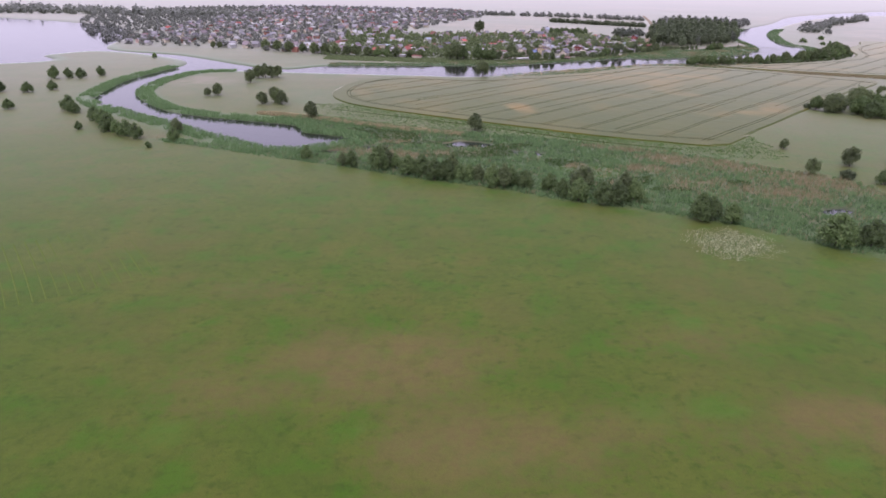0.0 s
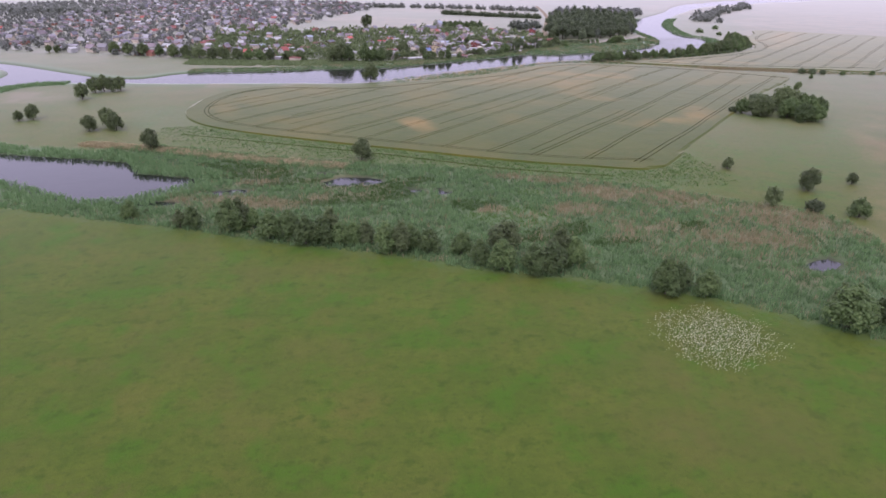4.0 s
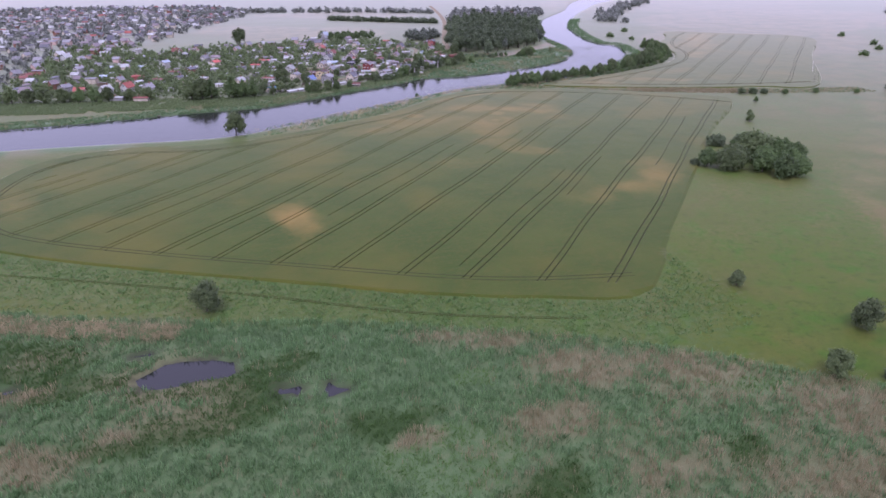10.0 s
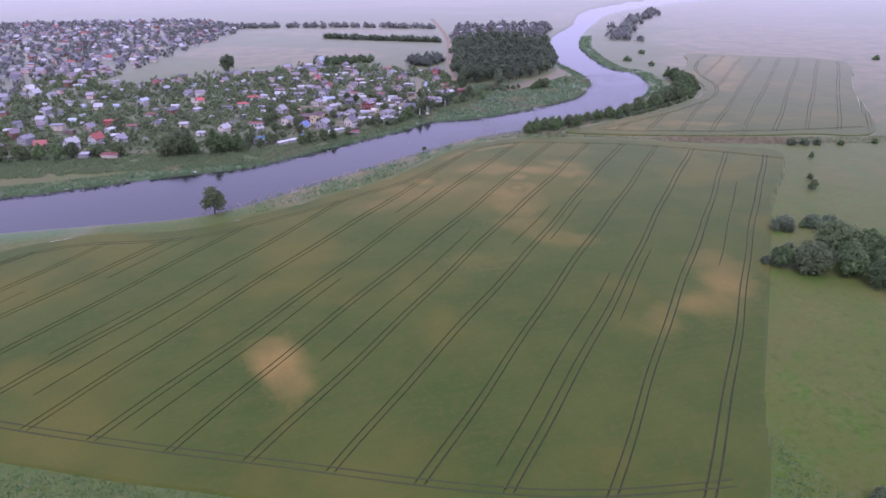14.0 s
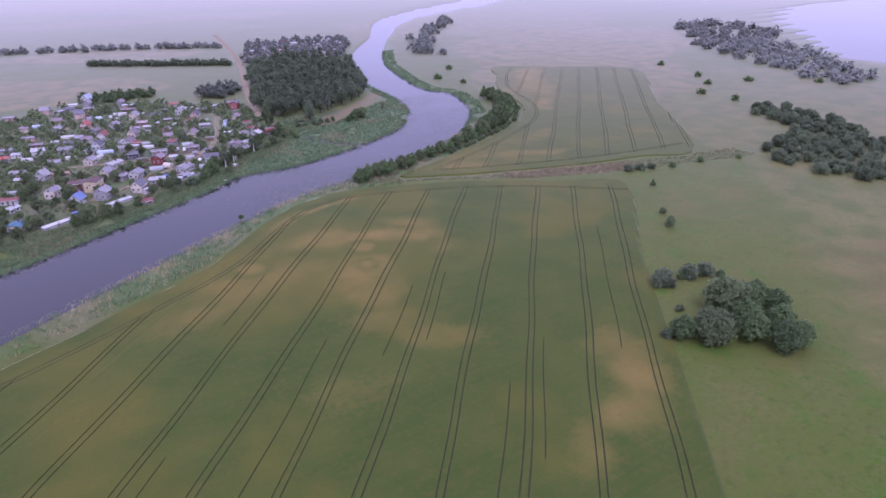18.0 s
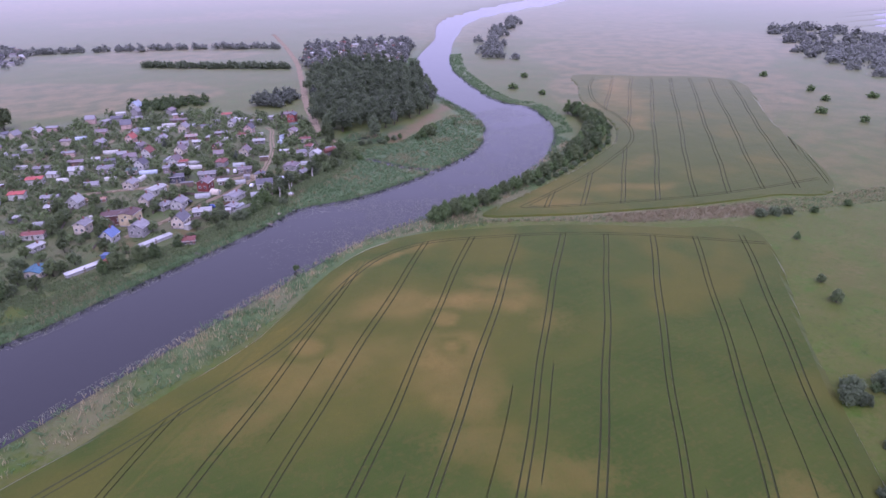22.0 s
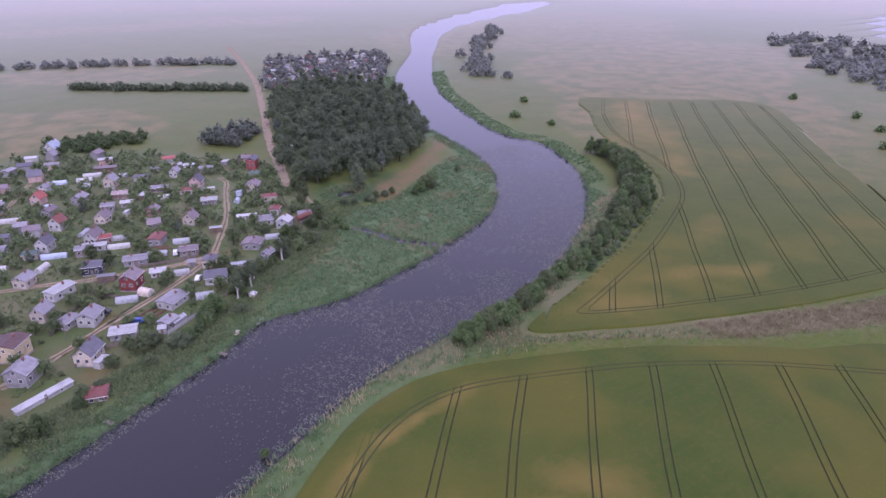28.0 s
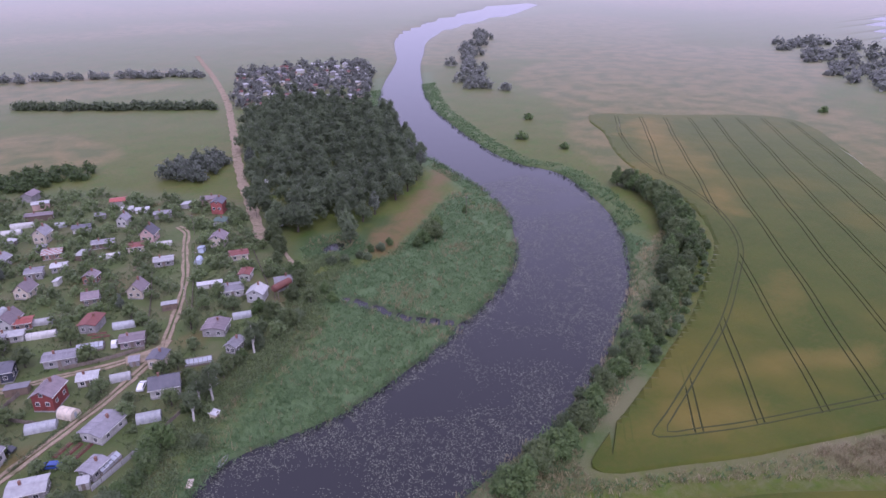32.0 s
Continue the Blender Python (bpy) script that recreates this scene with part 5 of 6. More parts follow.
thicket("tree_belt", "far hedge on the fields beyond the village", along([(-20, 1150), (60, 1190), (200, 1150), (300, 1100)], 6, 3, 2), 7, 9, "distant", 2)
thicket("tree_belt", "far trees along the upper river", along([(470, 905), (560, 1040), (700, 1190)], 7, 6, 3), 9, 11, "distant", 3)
thicket("tree_belt", "thicket at the pasture's corner", [(x, y) for x, y in free_spots(oval(212, 818, 17, 12, 20), 5, 200)], 9, 8, "pine", 4, 70, 0.7)
thicket("tree_belt", "scrub behind the garden plots", [(x, y) for x, y in free_spots(oval(142, 850, 26, 14, -20), 5.5, 300)], 6, 7, "alder", 5, 70, 0.6)
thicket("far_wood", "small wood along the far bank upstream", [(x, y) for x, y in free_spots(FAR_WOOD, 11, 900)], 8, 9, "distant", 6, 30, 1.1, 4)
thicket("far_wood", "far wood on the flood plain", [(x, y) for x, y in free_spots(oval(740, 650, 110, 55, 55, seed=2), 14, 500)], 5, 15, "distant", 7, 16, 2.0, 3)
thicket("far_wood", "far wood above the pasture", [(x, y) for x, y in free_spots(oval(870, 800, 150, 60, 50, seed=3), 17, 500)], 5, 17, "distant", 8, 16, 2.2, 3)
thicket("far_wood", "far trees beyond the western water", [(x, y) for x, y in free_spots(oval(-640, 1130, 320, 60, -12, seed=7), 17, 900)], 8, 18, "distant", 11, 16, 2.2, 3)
thicket("bushes", "scattered far bushes on the pasture", [(520, 590), (560, 612), (600, 600), (640, 560), (398, 740), (392, 770), (430, 805), (520, 560), (610, 700), (585, 640)], 4, 7, "alder", 12, 60, 0.6)


# ---- village buildings ----
def part(name, bm, material, parent, label=""):
    me = bpy.data.meshes.new(name)
    bm.to_mesh(me)
    bm.free()
    me.materials.append(material)
    ob = new(name, me)
    ob.parent = parent
    return tagged(ob, label)


def boxes(*items):
    """Boxes given as middle and size, slightly bevelled where they are large enough, in one bmesh."""
    bm = bmesh.new()
    for (x, y, z), (sx, sy, sz) in items:
        bmesh.ops.create_cube(bm, size=1.0, matrix=Matrix.Translation((x, y, z)) @ Matrix.Diagonal((sx, sy, sz, 1)))
    return bm


def solid(rings):
    """A closed body through rings of equal numbers of corners."""
    bm = bmesh.new()
    rows = [[bm.verts.new(p) for p in r] for r in rings]
    n = len(rows[0])
    for a, b in zip(rows[:-1], rows[1:]):
        for k in range(n):
            bm.faces.new((a[k], a[(k + 1) % n], b[(k + 1) % n], b[k]))
    bm.faces.new(rows[0][::-1])
    bm.faces.new(rows[-1])
    bmesh.ops.recalc_face_normals(bm, faces=bm.faces)
    return bm


PITCH = {"low": 0.20, "gable": 0.48, "steep": 0.85}
built = []
SHADES = {"grey": "grey", "slate": "dark slate", "mauve": "weathered mauve-grey", "pale": "pale grey", "white": "white sheet", "redroof": "red", "redbrown": "red-brown", "redbright": "bright red", "brown": "dark brown", "green": "dull green",
          "blue": "blue", "teal": "teal-blue", "paleblue": "pale blue", "terracotta": "terracotta", "check": "red and white chequered"}
TONES = {"red": "dark red", "redwall": "red", "brick": "brick-red", "brickdark": "dark brick", "redbrownwall": "red-brown", "navy": "dark navy", "paleblue": "pale blue", "pale": "pale grey"}


def window(parent, x, y, z, w, h, side):
    """side: 0 looks along +x, 1 along -y, 2 along +y."""
    turn = {0: 0, 1: -90, 2: 90}[side]
    m = pose(x, y, z, 0, 0, turn)
    bm = boxes(((0.02, 0, h / 2), (0.08, w, 0.07)), ((0.02, 0, -h / 2), (0.12, w + 0.1, 0.07)), ((0.02, w / 2, 0), (0.08, 0.08, h)), ((0.02, -w / 2, 0), (0.08, 0.08, h)), ((0.02, 0, 0), (0.06, 0.05, h)))
    bm.transform(m)
    fr = part("window", bm, TRIM, parent, "white-framed window")
    bm = boxes(((0.0, 0, 0), (0.05, w - 0.06, h - 0.06)))
    bm.transform(m)
    part("pane", bm, GLASS, fr, "dark reflecting glass")


def cottage(x, y, turn, w, l, h, wall, roof, style, detail=2):
    """A garden cottage. The ridge runs along its x axis; the gable at +x is the front."""
    built.append((x, y, max(w, l) * 0.62))
    h = h * (1.05 if style == "low" else 1.15)
    up = PITCH[style] * (1.0 if style == "low" else 1.12) * w / 2
    thing = tagged(new("cottage"), "%s cottage with a %s %s roof" % (TONES.get(wall, wall), SHADES[roof], {"low": "low-pitched", "gable": "gabled", "steep": "steep gabled"}[style]), "cottage", "village houses")
    thing.matrix_basis = pose(x, y, 0, 0, 0, turn)
    a, b = l / 2, w / 2
    ends = [[(s * a, -b, -0.3), (s * a, b, -0.3), (s * a, b, h), (s * a, 0, h + up), (s * a, -b, h)] for s in (-1, 1)]
    part("wall", solid(ends), WALL[wall], thing)
    over, thick = 0.42, 0.14
    for s in (-1, 1):
        drop = up / b * over
        foot = [(b + over) * s, h - drop]
        rings = [[(e * (a + over), foot[0], foot[1] + 0.02), (e * (a + over), 0, h + up + 0.02), (e * (a + over), 0, h + up + thick), (e * (a + over), foot[0], foot[1] + thick)] for e in (-1, 1)]
        r = part("roof", solid(rings), ROOF[roof], thing)
        # raised seams of the roof sheets
        if detail > 1:
            n = max(4, int(l / 1.1))
            bm = bmesh.new()
            slope = math.atan2(up, b) * -s
            span = math.hypot(b + over, up + drop)
            for k in range(n + 1):
                px = -a - over + 0.06 + (l + 2 * over - 0.12) * k / n
                m = Matrix.Translation((px, foot[0] / 2, (foot[1] + h + up) / 2 + thick + 0.02)) @ Matrix.Rotation(slope, 4, "X") @ Matrix.Diagonal((0.07, span, 0.05, 1))
                bmesh.ops.create_cube(bm, size=1.0, matrix=m)
            part("seams", bm, ROOF["white" if roof == "check" else roof], r)
        if roof == "check":
            bm = bmesh.new()
            slope, span = math.atan2(up, b) * -s, math.hypot(b + over, up + drop)
            for i in range(8):
                for j in range(4):
                    if (i + j) % 2:
                        f = (j + 0.5) / 4
                        m = Matrix.Translation((-a - over + (l + 2 * over) * (i + 0.5) / 8, foot[0] * (1 - f), foot[1] + (h + up - foot[1]) * f + thick + 0.015)) @ Matrix.Rotation(slope, 4, "X") @ Matrix.Diagonal(((l + 2 * over) / 8, span / 4, 0.03, 1))
                        bmesh.ops.create_cube(bm, size=1.0, matrix=m)
            part("tiles", bm, ROOF["white"], r, "white squares of a chequered roof")
    if not detail:
        return thing
    tip, zw = 0.05, h * 0.52
    for k in (-0.24, 0.24):
        window(thing, a + tip, k * w, zw, 1.0, 1.15, 0)
    if style != "low" or h > 4:
        window(thing, a + tip, 0, h + up * 0.28 if style != "low" else h * 0.8, 0.9, 1.0, 0)
    cx = -l * 0.18
    part("chimney", boxes(((cx, 0.25, h + up + 0.35), (0.5, 0.5, 1.3)), ((cx, 0.25, h + up + 1.0), (0.62, 0.62, 0.12))), CHIMNEY, thing)
    if detail < 2:
        return thing
    for s in (-1, 1):
        bm = boxes(((0, s * (b + over + 0.02), h - up / b * over + 0.02), (l + 2 * over, 0.10, 0.16)))
        part("fascia", bm, TRIM, thing)
    for k in (-0.25, 0.25):
        window(thing, k * l, -b - tip, zw, 1.0, 1.1, 1)
        window(thing, k * l, b + tip, zw, 1.0, 1.1, 2)
    door = part("door", boxes(((0, -b - 0.05, 1.0), (0.9, 0.08, 2.0)), ((0, -b - 0.08, 2.05), (1.1, 0.1, 0.1))), TIMBER, thing, "plank door")
    part("handle", boxes(((0.34, -b - 0.12, 1.0), (0.10, 0.06, 0.04))), ROOF["pale"], door)
    part("plinth", boxes(((0, 0, 0.1), (l + 0.12, w + 0.12, 0.5))), WALL["grey"], thing)
    return thing


def far_houses(name, label, specs):
    """Far cottages as one mass, each with walls, eaves and a pitched roof."""
    walls, roofs = ["white", "cream", "grey", "pink", "brick", "pale"], ["grey", "mauve", "pale", "slate", "redbrown", "white", "redroof"]
    verts, faces, slots = [], [], []
    for x, y, turn, w, l, h, pitch, wall, roof in specs:
        m = pose(x, y, 0, 0, 0, turn)
        a, b, up, o = l / 2, w / 2, pitch * w / 2, 0.35
        n = len(verts)
        local = [(s * a, t, z) for s in (-1, 1) for t, z in ((-b, -0.3), (b, -0.3), (b, h), (0, h + up), (-b, h))]
        local += [(s * (a + o), t, z) for s in (-1, 1) for t, z in ((-b - o, h - pitch * o), (0, h + up), (b + o, h - pitch * o), (b + o, h - pitch * o + 0.16), (0, h + up + 0.16), (-b - o, h - pitch * o + 0.16))]
        verts += [tuple(m @ Vector(p)) for p in local]
        body = [(0, 1, 2, 3, 4)[::-1], (5, 6, 7, 8, 9), (1, 6, 7, 2)[::-1], (4, 9, 5, 0)[::-1]]
        top = [tuple(10 + k for k in range(6))[::-1], tuple(16 + k for k in range(6))] + [(10 + k, 10 + (k + 1) % 6, 16 + (k + 1) % 6, 16 + k) for k in range(6)]
        for f in body + top:
            faces.append([n + k for k in f])
        slots += [walls.index(wall)] * 4 + [6 + roofs.index(roof)] * 8
    me = bpy.data.meshes.new(name)
    me.from_pydata(verts, [], faces)
    for k in walls:
        me.materials.append(WALL[k])
    for k in roofs:
        me.materials.append(ROOF[k])
    me.polygons.foreach_set("material_index", slots)
    me.update()
    return tagged(new(name, me), label, "houses", kind="stuff")


def shed(x, y, turn, w, l, h, wall, roof):
    built.append((x, y, max(w, l) * 0.6))
    thing = tagged(new("shed"), "small %s garden shed with a %s lean-to roof" % (TONES.get(wall, wall), SHADES[roof]), "shed", "garden sheds")
    thing.matrix_basis = pose(x, y, 0, 0, 0, turn)
    a, b = l / 2, w / 2
    part("wall", solid([[(s * a, -b, -0.2), (s * a, b, -0.2), (s * a, b, h), (s * a, -b, h - 0.35)] for s in (-1, 1)]), WALL[wall], thing)
    part("roof", solid([[(s * (a + 0.25), -b - 0.25, h - 0.36), (s * (a + 0.25), b + 0.25, h + 0.06), (s * (a + 0.25), b + 0.25, h + 0.16), (s * (a + 0.25), -b - 0.25, h - 0.26)] for s in (-1, 1)]), ROOF[roof], thing)
    part("door", boxes(((0, -b - 0.04, 0.9), (0.8, 0.06, 1.8))), TIMBER, thing, "plank door")
    if l > 4:
        window(thing, l * 0.28, -b - 0.04, h * 0.5, 0.7, 0.6, 1)
    return thing


def tunnel(x, y, turn, w, l, h, tint):
    """A hooped greenhouse with a rounded sheet roof and hoops."""
    built.append((x, y, max(w, l) * 0.55))
    thing = tagged(new("greenhouse"), "rounded %s garden greenhouse of sheeting on hoops" % {"silver": "silvery", "cream": "cream", "white": "white", "pale": "pale grey", "paleblue": "pale blue"}[tint], "greenhouse", "garden greenhouses")
    thing.matrix_basis = pose(x, y, 0, 0, 0, turn)
    arch = [(-w / 2 * math.cos(math.pi * k / 10), max(-0.1, h * math.sin(math.pi * k / 10) ** 0.75)) for k in range(11)]
    part("cover", solid([[(s * l / 2, p, q) for p, q in arch] for s in (-1, 1)]), WALL[tint], thing)
    n = max(3, int(l / 1.6))
    for k in range(n + 1):
        px = -l / 2 + l * k / n
        hv, hf = tube([(px, p * 1.01, q * 1.01 + 0.01) for p, q in arch], [0.035] * 11, 4)
        bm = bmesh.new()
        vs = [bm.verts.new(p) for p in hv]
        for f in hf:
            bm.faces.new([vs[i] for i in f])
        part("hoop", bm, ROOF["pale"], thing)
    part("door", boxes(((l / 2 + 0.03, 0, 0.85), (0.05, 0.8, 1.7))), FILM, thing, "glazed door")
    return thing


def glasshouse(x, y, turn, w, l, h):
    built.append((x, y, max(w, l) * 0.55))
    thing = tagged(new("greenhouse"), "low glazed greenhouse with dark timber bars", "greenhouse", "garden greenhouses")
    thing.matrix_basis = pose(x, y, 0, 0, 0, turn)
    a, b, e = l / 2, w / 2, h * 0.6
    part("wall", boxes(((0, -b, 0.3), (l, 0.12, 0.6)), ((0, b, 0.3), (l, 0.12, 0.6)), ((a, 0, 0.3), (0.12, w, 0.6)), ((-a, 0, 0.3), (0.12, w, 0.6))), TIMBER, thing)
    n = max(4, int(l / 1.1))
    for k in range(n):
        x0, x1 = -a + l * k / n + 0.06, -a + l * (k + 1) / n - 0.06
        for s in (-1, 1):
            part("pane", solid([[(q, s * (b + 0.05), 0.6), (q, s * (b + 0.05), e), (q, s * b, e), (q, s * b, 0.6)] for q in (x0, x1)]), FILM, thing)
            part("pane", solid([[(q, s * (b + 0.05), e), (q, 0, h), (q, 0, h - 0.05), (q, s * b, e - 0.05)] for q in (x0, x1)]), FILM, thing)
    bars = []
    for k in range(n + 1):
        px = -a + l * k / n
        bars += [((px, -b, e / 2), (0.09, 0.14, e)), ((px, b, e / 2), (0.09, 0.14, e))]
    bars += [((0, 0, h), (l, 0.12, 0.12)), ((0, -b, e), (l, 0.14, 0.1)), ((0, b, e), (l, 0.14, 0.1))]
    for bar in bars:
        part("bar", boxes(bar), TIMBER, thing)
    return thing

cottage(131.9, 629.0, 218, 6, 8.4, 2.3, "white", "grey", "low")
cottage(148.5, 637.1, 343, 6, 7.2, 2.6, "white", "slate", "gable")
tunnel(141.8, 627.5, 343, 3.2, 5.6, 2, "silver")
cottage(123.4, 648.5, 234, 5.2, 6.8, 4, "red", "mauve", "gable")
tunnel(119.8, 639.0, 343, 3.2, 6.8, 1.8, "silver")
tunnel(126.0, 640.5, 308, 3.4, 4.4, 2.3, "cream")
cottage(128.4, 667.5, 343, 4.4, 8, 2.5, "grey", "grey", "low")
glasshouse(136.4, 670.3, 343, 3, 7.2, 2.2)
cottage(147.0, 666.1, 343, 4.4, 6.4, 2.3, "mauve", "mauve", "low")
cottage(132.8, 652.9, 343, 3.6, 4.8, 2.1, "white", "white", "low")
shed(144.8, 654.7, 343, 2.2, 2.6, 2, "grey", "grey")
cottage(114.2, 668.4, 343, 5.6, 6.4, 3.2, "navy", "slate", "low")
cottage(127.2, 615.2, 218, 3.6, 4.8, 2.3, "grey", "grey", "low")
glasshouse(130.1, 615.7, 218, 2.4, 6, 2)
shed(124.6, 611.8, 343, 1.8, 2.1, 2.2, "white", "white")
cottage(114.7, 616.2, 343, 4.8, 7.2, 2.3, "grey", "pale", "low")
cottage(169.3, 658.9, 234, 6.4, 6.4, 2.3, "grey", "mauve", "low")
cottage(170.2, 645.7, 218, 3.2, 4.8, 2.2, "grey", "grey", "gable")
glasshouse(159.4, 644.9, 343, 2.8, 7.2, 1.8)
cottage(155.9, 696.9, 234, 4.8, 5.6, 2.7, "cream", "mauve", "steep")
cottage(145.2, 716.4, 234, 4, 4.4, 2.5, "brick", "mauve", "gable")
cottage(142.3, 700.7, 343, 4.8, 4.8, 2.3, "brown", "mauve", "gable")
cottage(125.5, 718.2, 234, 4.8, 5.6, 2.7, "cream", "mauve", "steep")
cottage(118.9, 698.2, 234, 4.8, 6.4, 2.7, "white", "mauve", "steep")
cottage(122.4, 695.6, 343, 4, 4.8, 2.3, "brick", "redroof", "low")
tunnel(147.2, 677.8, 343, 2.4, 6.4, 2, "silver")
tunnel(125.9, 686.2, 343, 2.4, 8, 1.8, "white")
tunnel(126.7, 695.0, 343, 2.4, 7.2, 1.8, "pale")
cottage(117.9, 689.3, 343, 3.2, 8, 2.2, "white", "pale", "low")
cottage(136.8, 765.7, 234, 4.8, 5.6, 3.6, "cream", "grey", "steep")
cottage(137.6, 747.5, 343, 5.2, 6.4, 2.3, "brick", "check", "low")
cottage(138.9, 792.9, 343, 4, 10.4, 2.5, "brown", "mauve", "low", 1)
tunnel(131.8, 787.4, 343, 2.8, 8.8, 2, "white")
tunnel(127.2, 781.1, 343, 2.8, 7.2, 2, "white")
cottage(166.5, 765.2, 234, 4, 4.8, 2.9, "white", "grey", "steep", 1)
shed(171.2, 780.6, 343, 3.2, 4.8, 2, "white", "white")
shed(176.4, 776.7, 343, 2.8, 5.6, 1.8, "white", "white")
cottage(182.1, 764.9, 343, 4, 6.8, 2.3, "grey", "grey", "low", 1)
shed(193.9, 771.6, 234, 3.2, 4, 2.2, "grey", "pale")
cottage(171.1, 742.4, 234, 5.2, 5.6, 3.4, "pink", "slate", "steep")
cottage(154.8, 746.5, 343, 4, 7.6, 2.2, "brown", "grey", "low")
cottage(164.3, 735.7, 343, 4.4, 5.6, 2.2, "cream", "redbrown", "low")
tunnel(154.6, 734.5, 343, 2.6, 6.8, 1.8, "white")
tunnel(173.9, 734.3, 343, 2.4, 6.4, 1.8, "white")
cottage(169.4, 716.6, 343, 4, 6.4, 2.2, "grey", "pale", "low")
cottage(203.9, 757.3, 234, 4.8, 6.4, 4.5, "redwall", "slate", "gable", 1)
cottage(199.1, 741.7, 234, 4.8, 4.8, 2.3, "white", "green", "low", 1)
cottage(191.9, 722.4, 234, 5.2, 6.4, 3.2, "cream", "mauve", "gable")
cottage(193.5, 705.6, 163, 4.4, 6.4, 2.3, "cream", "redbrown", "low")
shed(184.0, 719.2, 234, 2.2, 2.4, 2.3, "paleblue", "paleblue")
shed(177.0, 688.4, 343, 1.6, 8, 2, "white", "white")
cottage(181.6, 679.6, 343, 5.6, 6.8, 2.5, "white", "grey", "low")
cottage(189.6, 688.1, 234, 3.6, 4.8, 2.5, "white", "redbrown", "low")
tunnel(178.5, 662.7, 343, 2.4, 5.6, 1.8, "silver")
cottage(150.9, 767.9, 343, 4, 6.4, 2.3, "white", "slate", "low", 1)
cottage(129.8, 732.1, 343, 4.4, 5.2, 2.7, "grey", "grey", "low")
cottage(137.7, 733.1, 343, 3.6, 4.8, 2.2, "grey", "white", "low")
cottage(120.8, 749.6, 234, 4.8, 6.4, 2.7, "grey", "grey", "gable")
cottage(86.6, 621.5, 234, 6.4, 7.2, 5, "yellow", "brown", "low")
cottage(80.8, 626.2, 343, 6.4, 8.8, 4.1, "brickdark", "brown", "low")
cottage(87.9, 606.9, 234, 6, 6.4, 3.6, "grey", "grey", "gable")
cottage(76.8, 605.2, 234, 4.8, 5.6, 2.9, "white", "blue", "steep")
shed(73.4, 588.2, 234, 2.4, 2.4, 2.3, "blue", "blue")
shed(72.9, 584.0, 234, 2, 2, 1.6, "redwall", "redroof")
cottage(104.1, 608.0, 234, 5.2, 6.8, 3.1, "cream", "slate", "steep")
shed(106.5, 603.4, 218, 2.4, 4, 2.2, "white", "white")
cottage(103.1, 588.3, 343, 4.8, 4.8, 1.6, "redbrownwall", "redbrown", "low")
cottage(107.8, 630.6, 234, 5.2, 6.4, 2.9, "white", "grey", "gable")
cottage(101.5, 632.4, 218, 4, 5.6, 2.3, "grey", "grey", "low")
cottage(102.1, 654.9, 218, 4.4, 8.8, 3.1, "white", "pale", "low")
cottage(93.0, 669.8, 234, 4.8, 6, 2.9, "cream", "grey", "gable")
cottage(76.8, 680.2, 343, 4.8, 6.4, 2.3, "grey", "grey", "low")
cottage(113.9, 686.5, 343, 4, 5.6, 2.9, "mauve", "grey", "low")
cottage(102.2, 699.3, 234, 4.8, 5.6, 3.2, "white", "slate", "steep")
cottage(96.9, 693.9, 343, 4, 4.8, 2.3, "cream", "green", "low")
tunnel(104.0, 689.8, 343, 2.4, 8.8, 1.8, "paleblue")
cottage(85.8, 702.8, 343, 6, 7.2, 2.9, "grey", "grey", "low")
tunnel(86.0, 688.8, 343, 2.4, 5.6, 1.6, "white")
cottage(108.9, 720.8, 234, 4.8, 5.6, 3.2, "white", "redbrown", "steep", 1)
cottage(96.2, 725.4, 343, 4, 4.8, 2.7, "grey", "grey", "gable", 1)
tunnel(92.9, 739.5, 343, 2.8, 9.6, 1.8, "white")
shed(135.3, 721.6, 234, 1.6, 3.2, 2, "white", "white")
cottage(105.3, 758.5, 234, 4.8, 5.2, 2.9, "pink", "redroof", "steep", 1)
cottage(88.1, 755.6, 234, 5.6, 6.4, 3.1, "grey", "grey", "gable", 1)
cottage(109.5, 773.5, 234, 4.4, 5.6, 2.9, "white", "grey", "gable", 1)
cottage(92.0, 784.0, 343, 4.4, 6.4, 2.7, "pink", "mauve", "gable", 1)
tunnel(80.1, 781.5, 343, 2.8, 6.4, 1.8, "paleblue")
cottage(120.5, 845.2, 234, 6.4, 8, 3.6, "white", "paleblue", "steep", 1)
cottage(51.0, 586.5, 234, 6, 6.4, 2.3, "cream", "teal", "low")
cottage(68.6, 620.6, 234, 4.8, 5.6, 3.8, "cream", "grey", "gable")
cottage(68.4, 655.8, 234, 4.8, 5.6, 2.7, "white", "pale", "steep")
cottage(50.9, 624.5, 343, 4, 8, 2.2, "white", "redbrown", "low")
cottage(51.1, 611.0, 218, 3.2, 5.6, 2.2, "white", "pale", "low")
tunnel(53.7, 638.5, 343, 2.4, 6.4, 1.8, "silver")
tunnel(70.9, 635.6, 343, 2.4, 4.8, 1.8, "white")
cottage(53.8, 701.3, 343, 4.8, 7.2, 2.9, "white", "redbright", "low", 1)
cottage(46.0, 680.8, 343, 4.8, 6.4, 2.9, "white", "redbright", "low", 1)
cottage(76.7, 657.5, 343, 2.4, 8, 1.6, "terracotta", "terracotta", "low")
cottage(58.9, 669.7, 343, 4, 7.2, 2.3, "grey", "grey", "low")
cottage(58.7, 655.8, 343, 4, 4.8, 2.2, "brown", "pale", "low")
cottage(72.4, 706.0, 343, 4.8, 6.4, 2.9, "white", "pale", "gable", 1)
cottage(73.3, 724.2, 343, 4.4, 7.2, 2.5, "brown", "mauve", "low", 1)
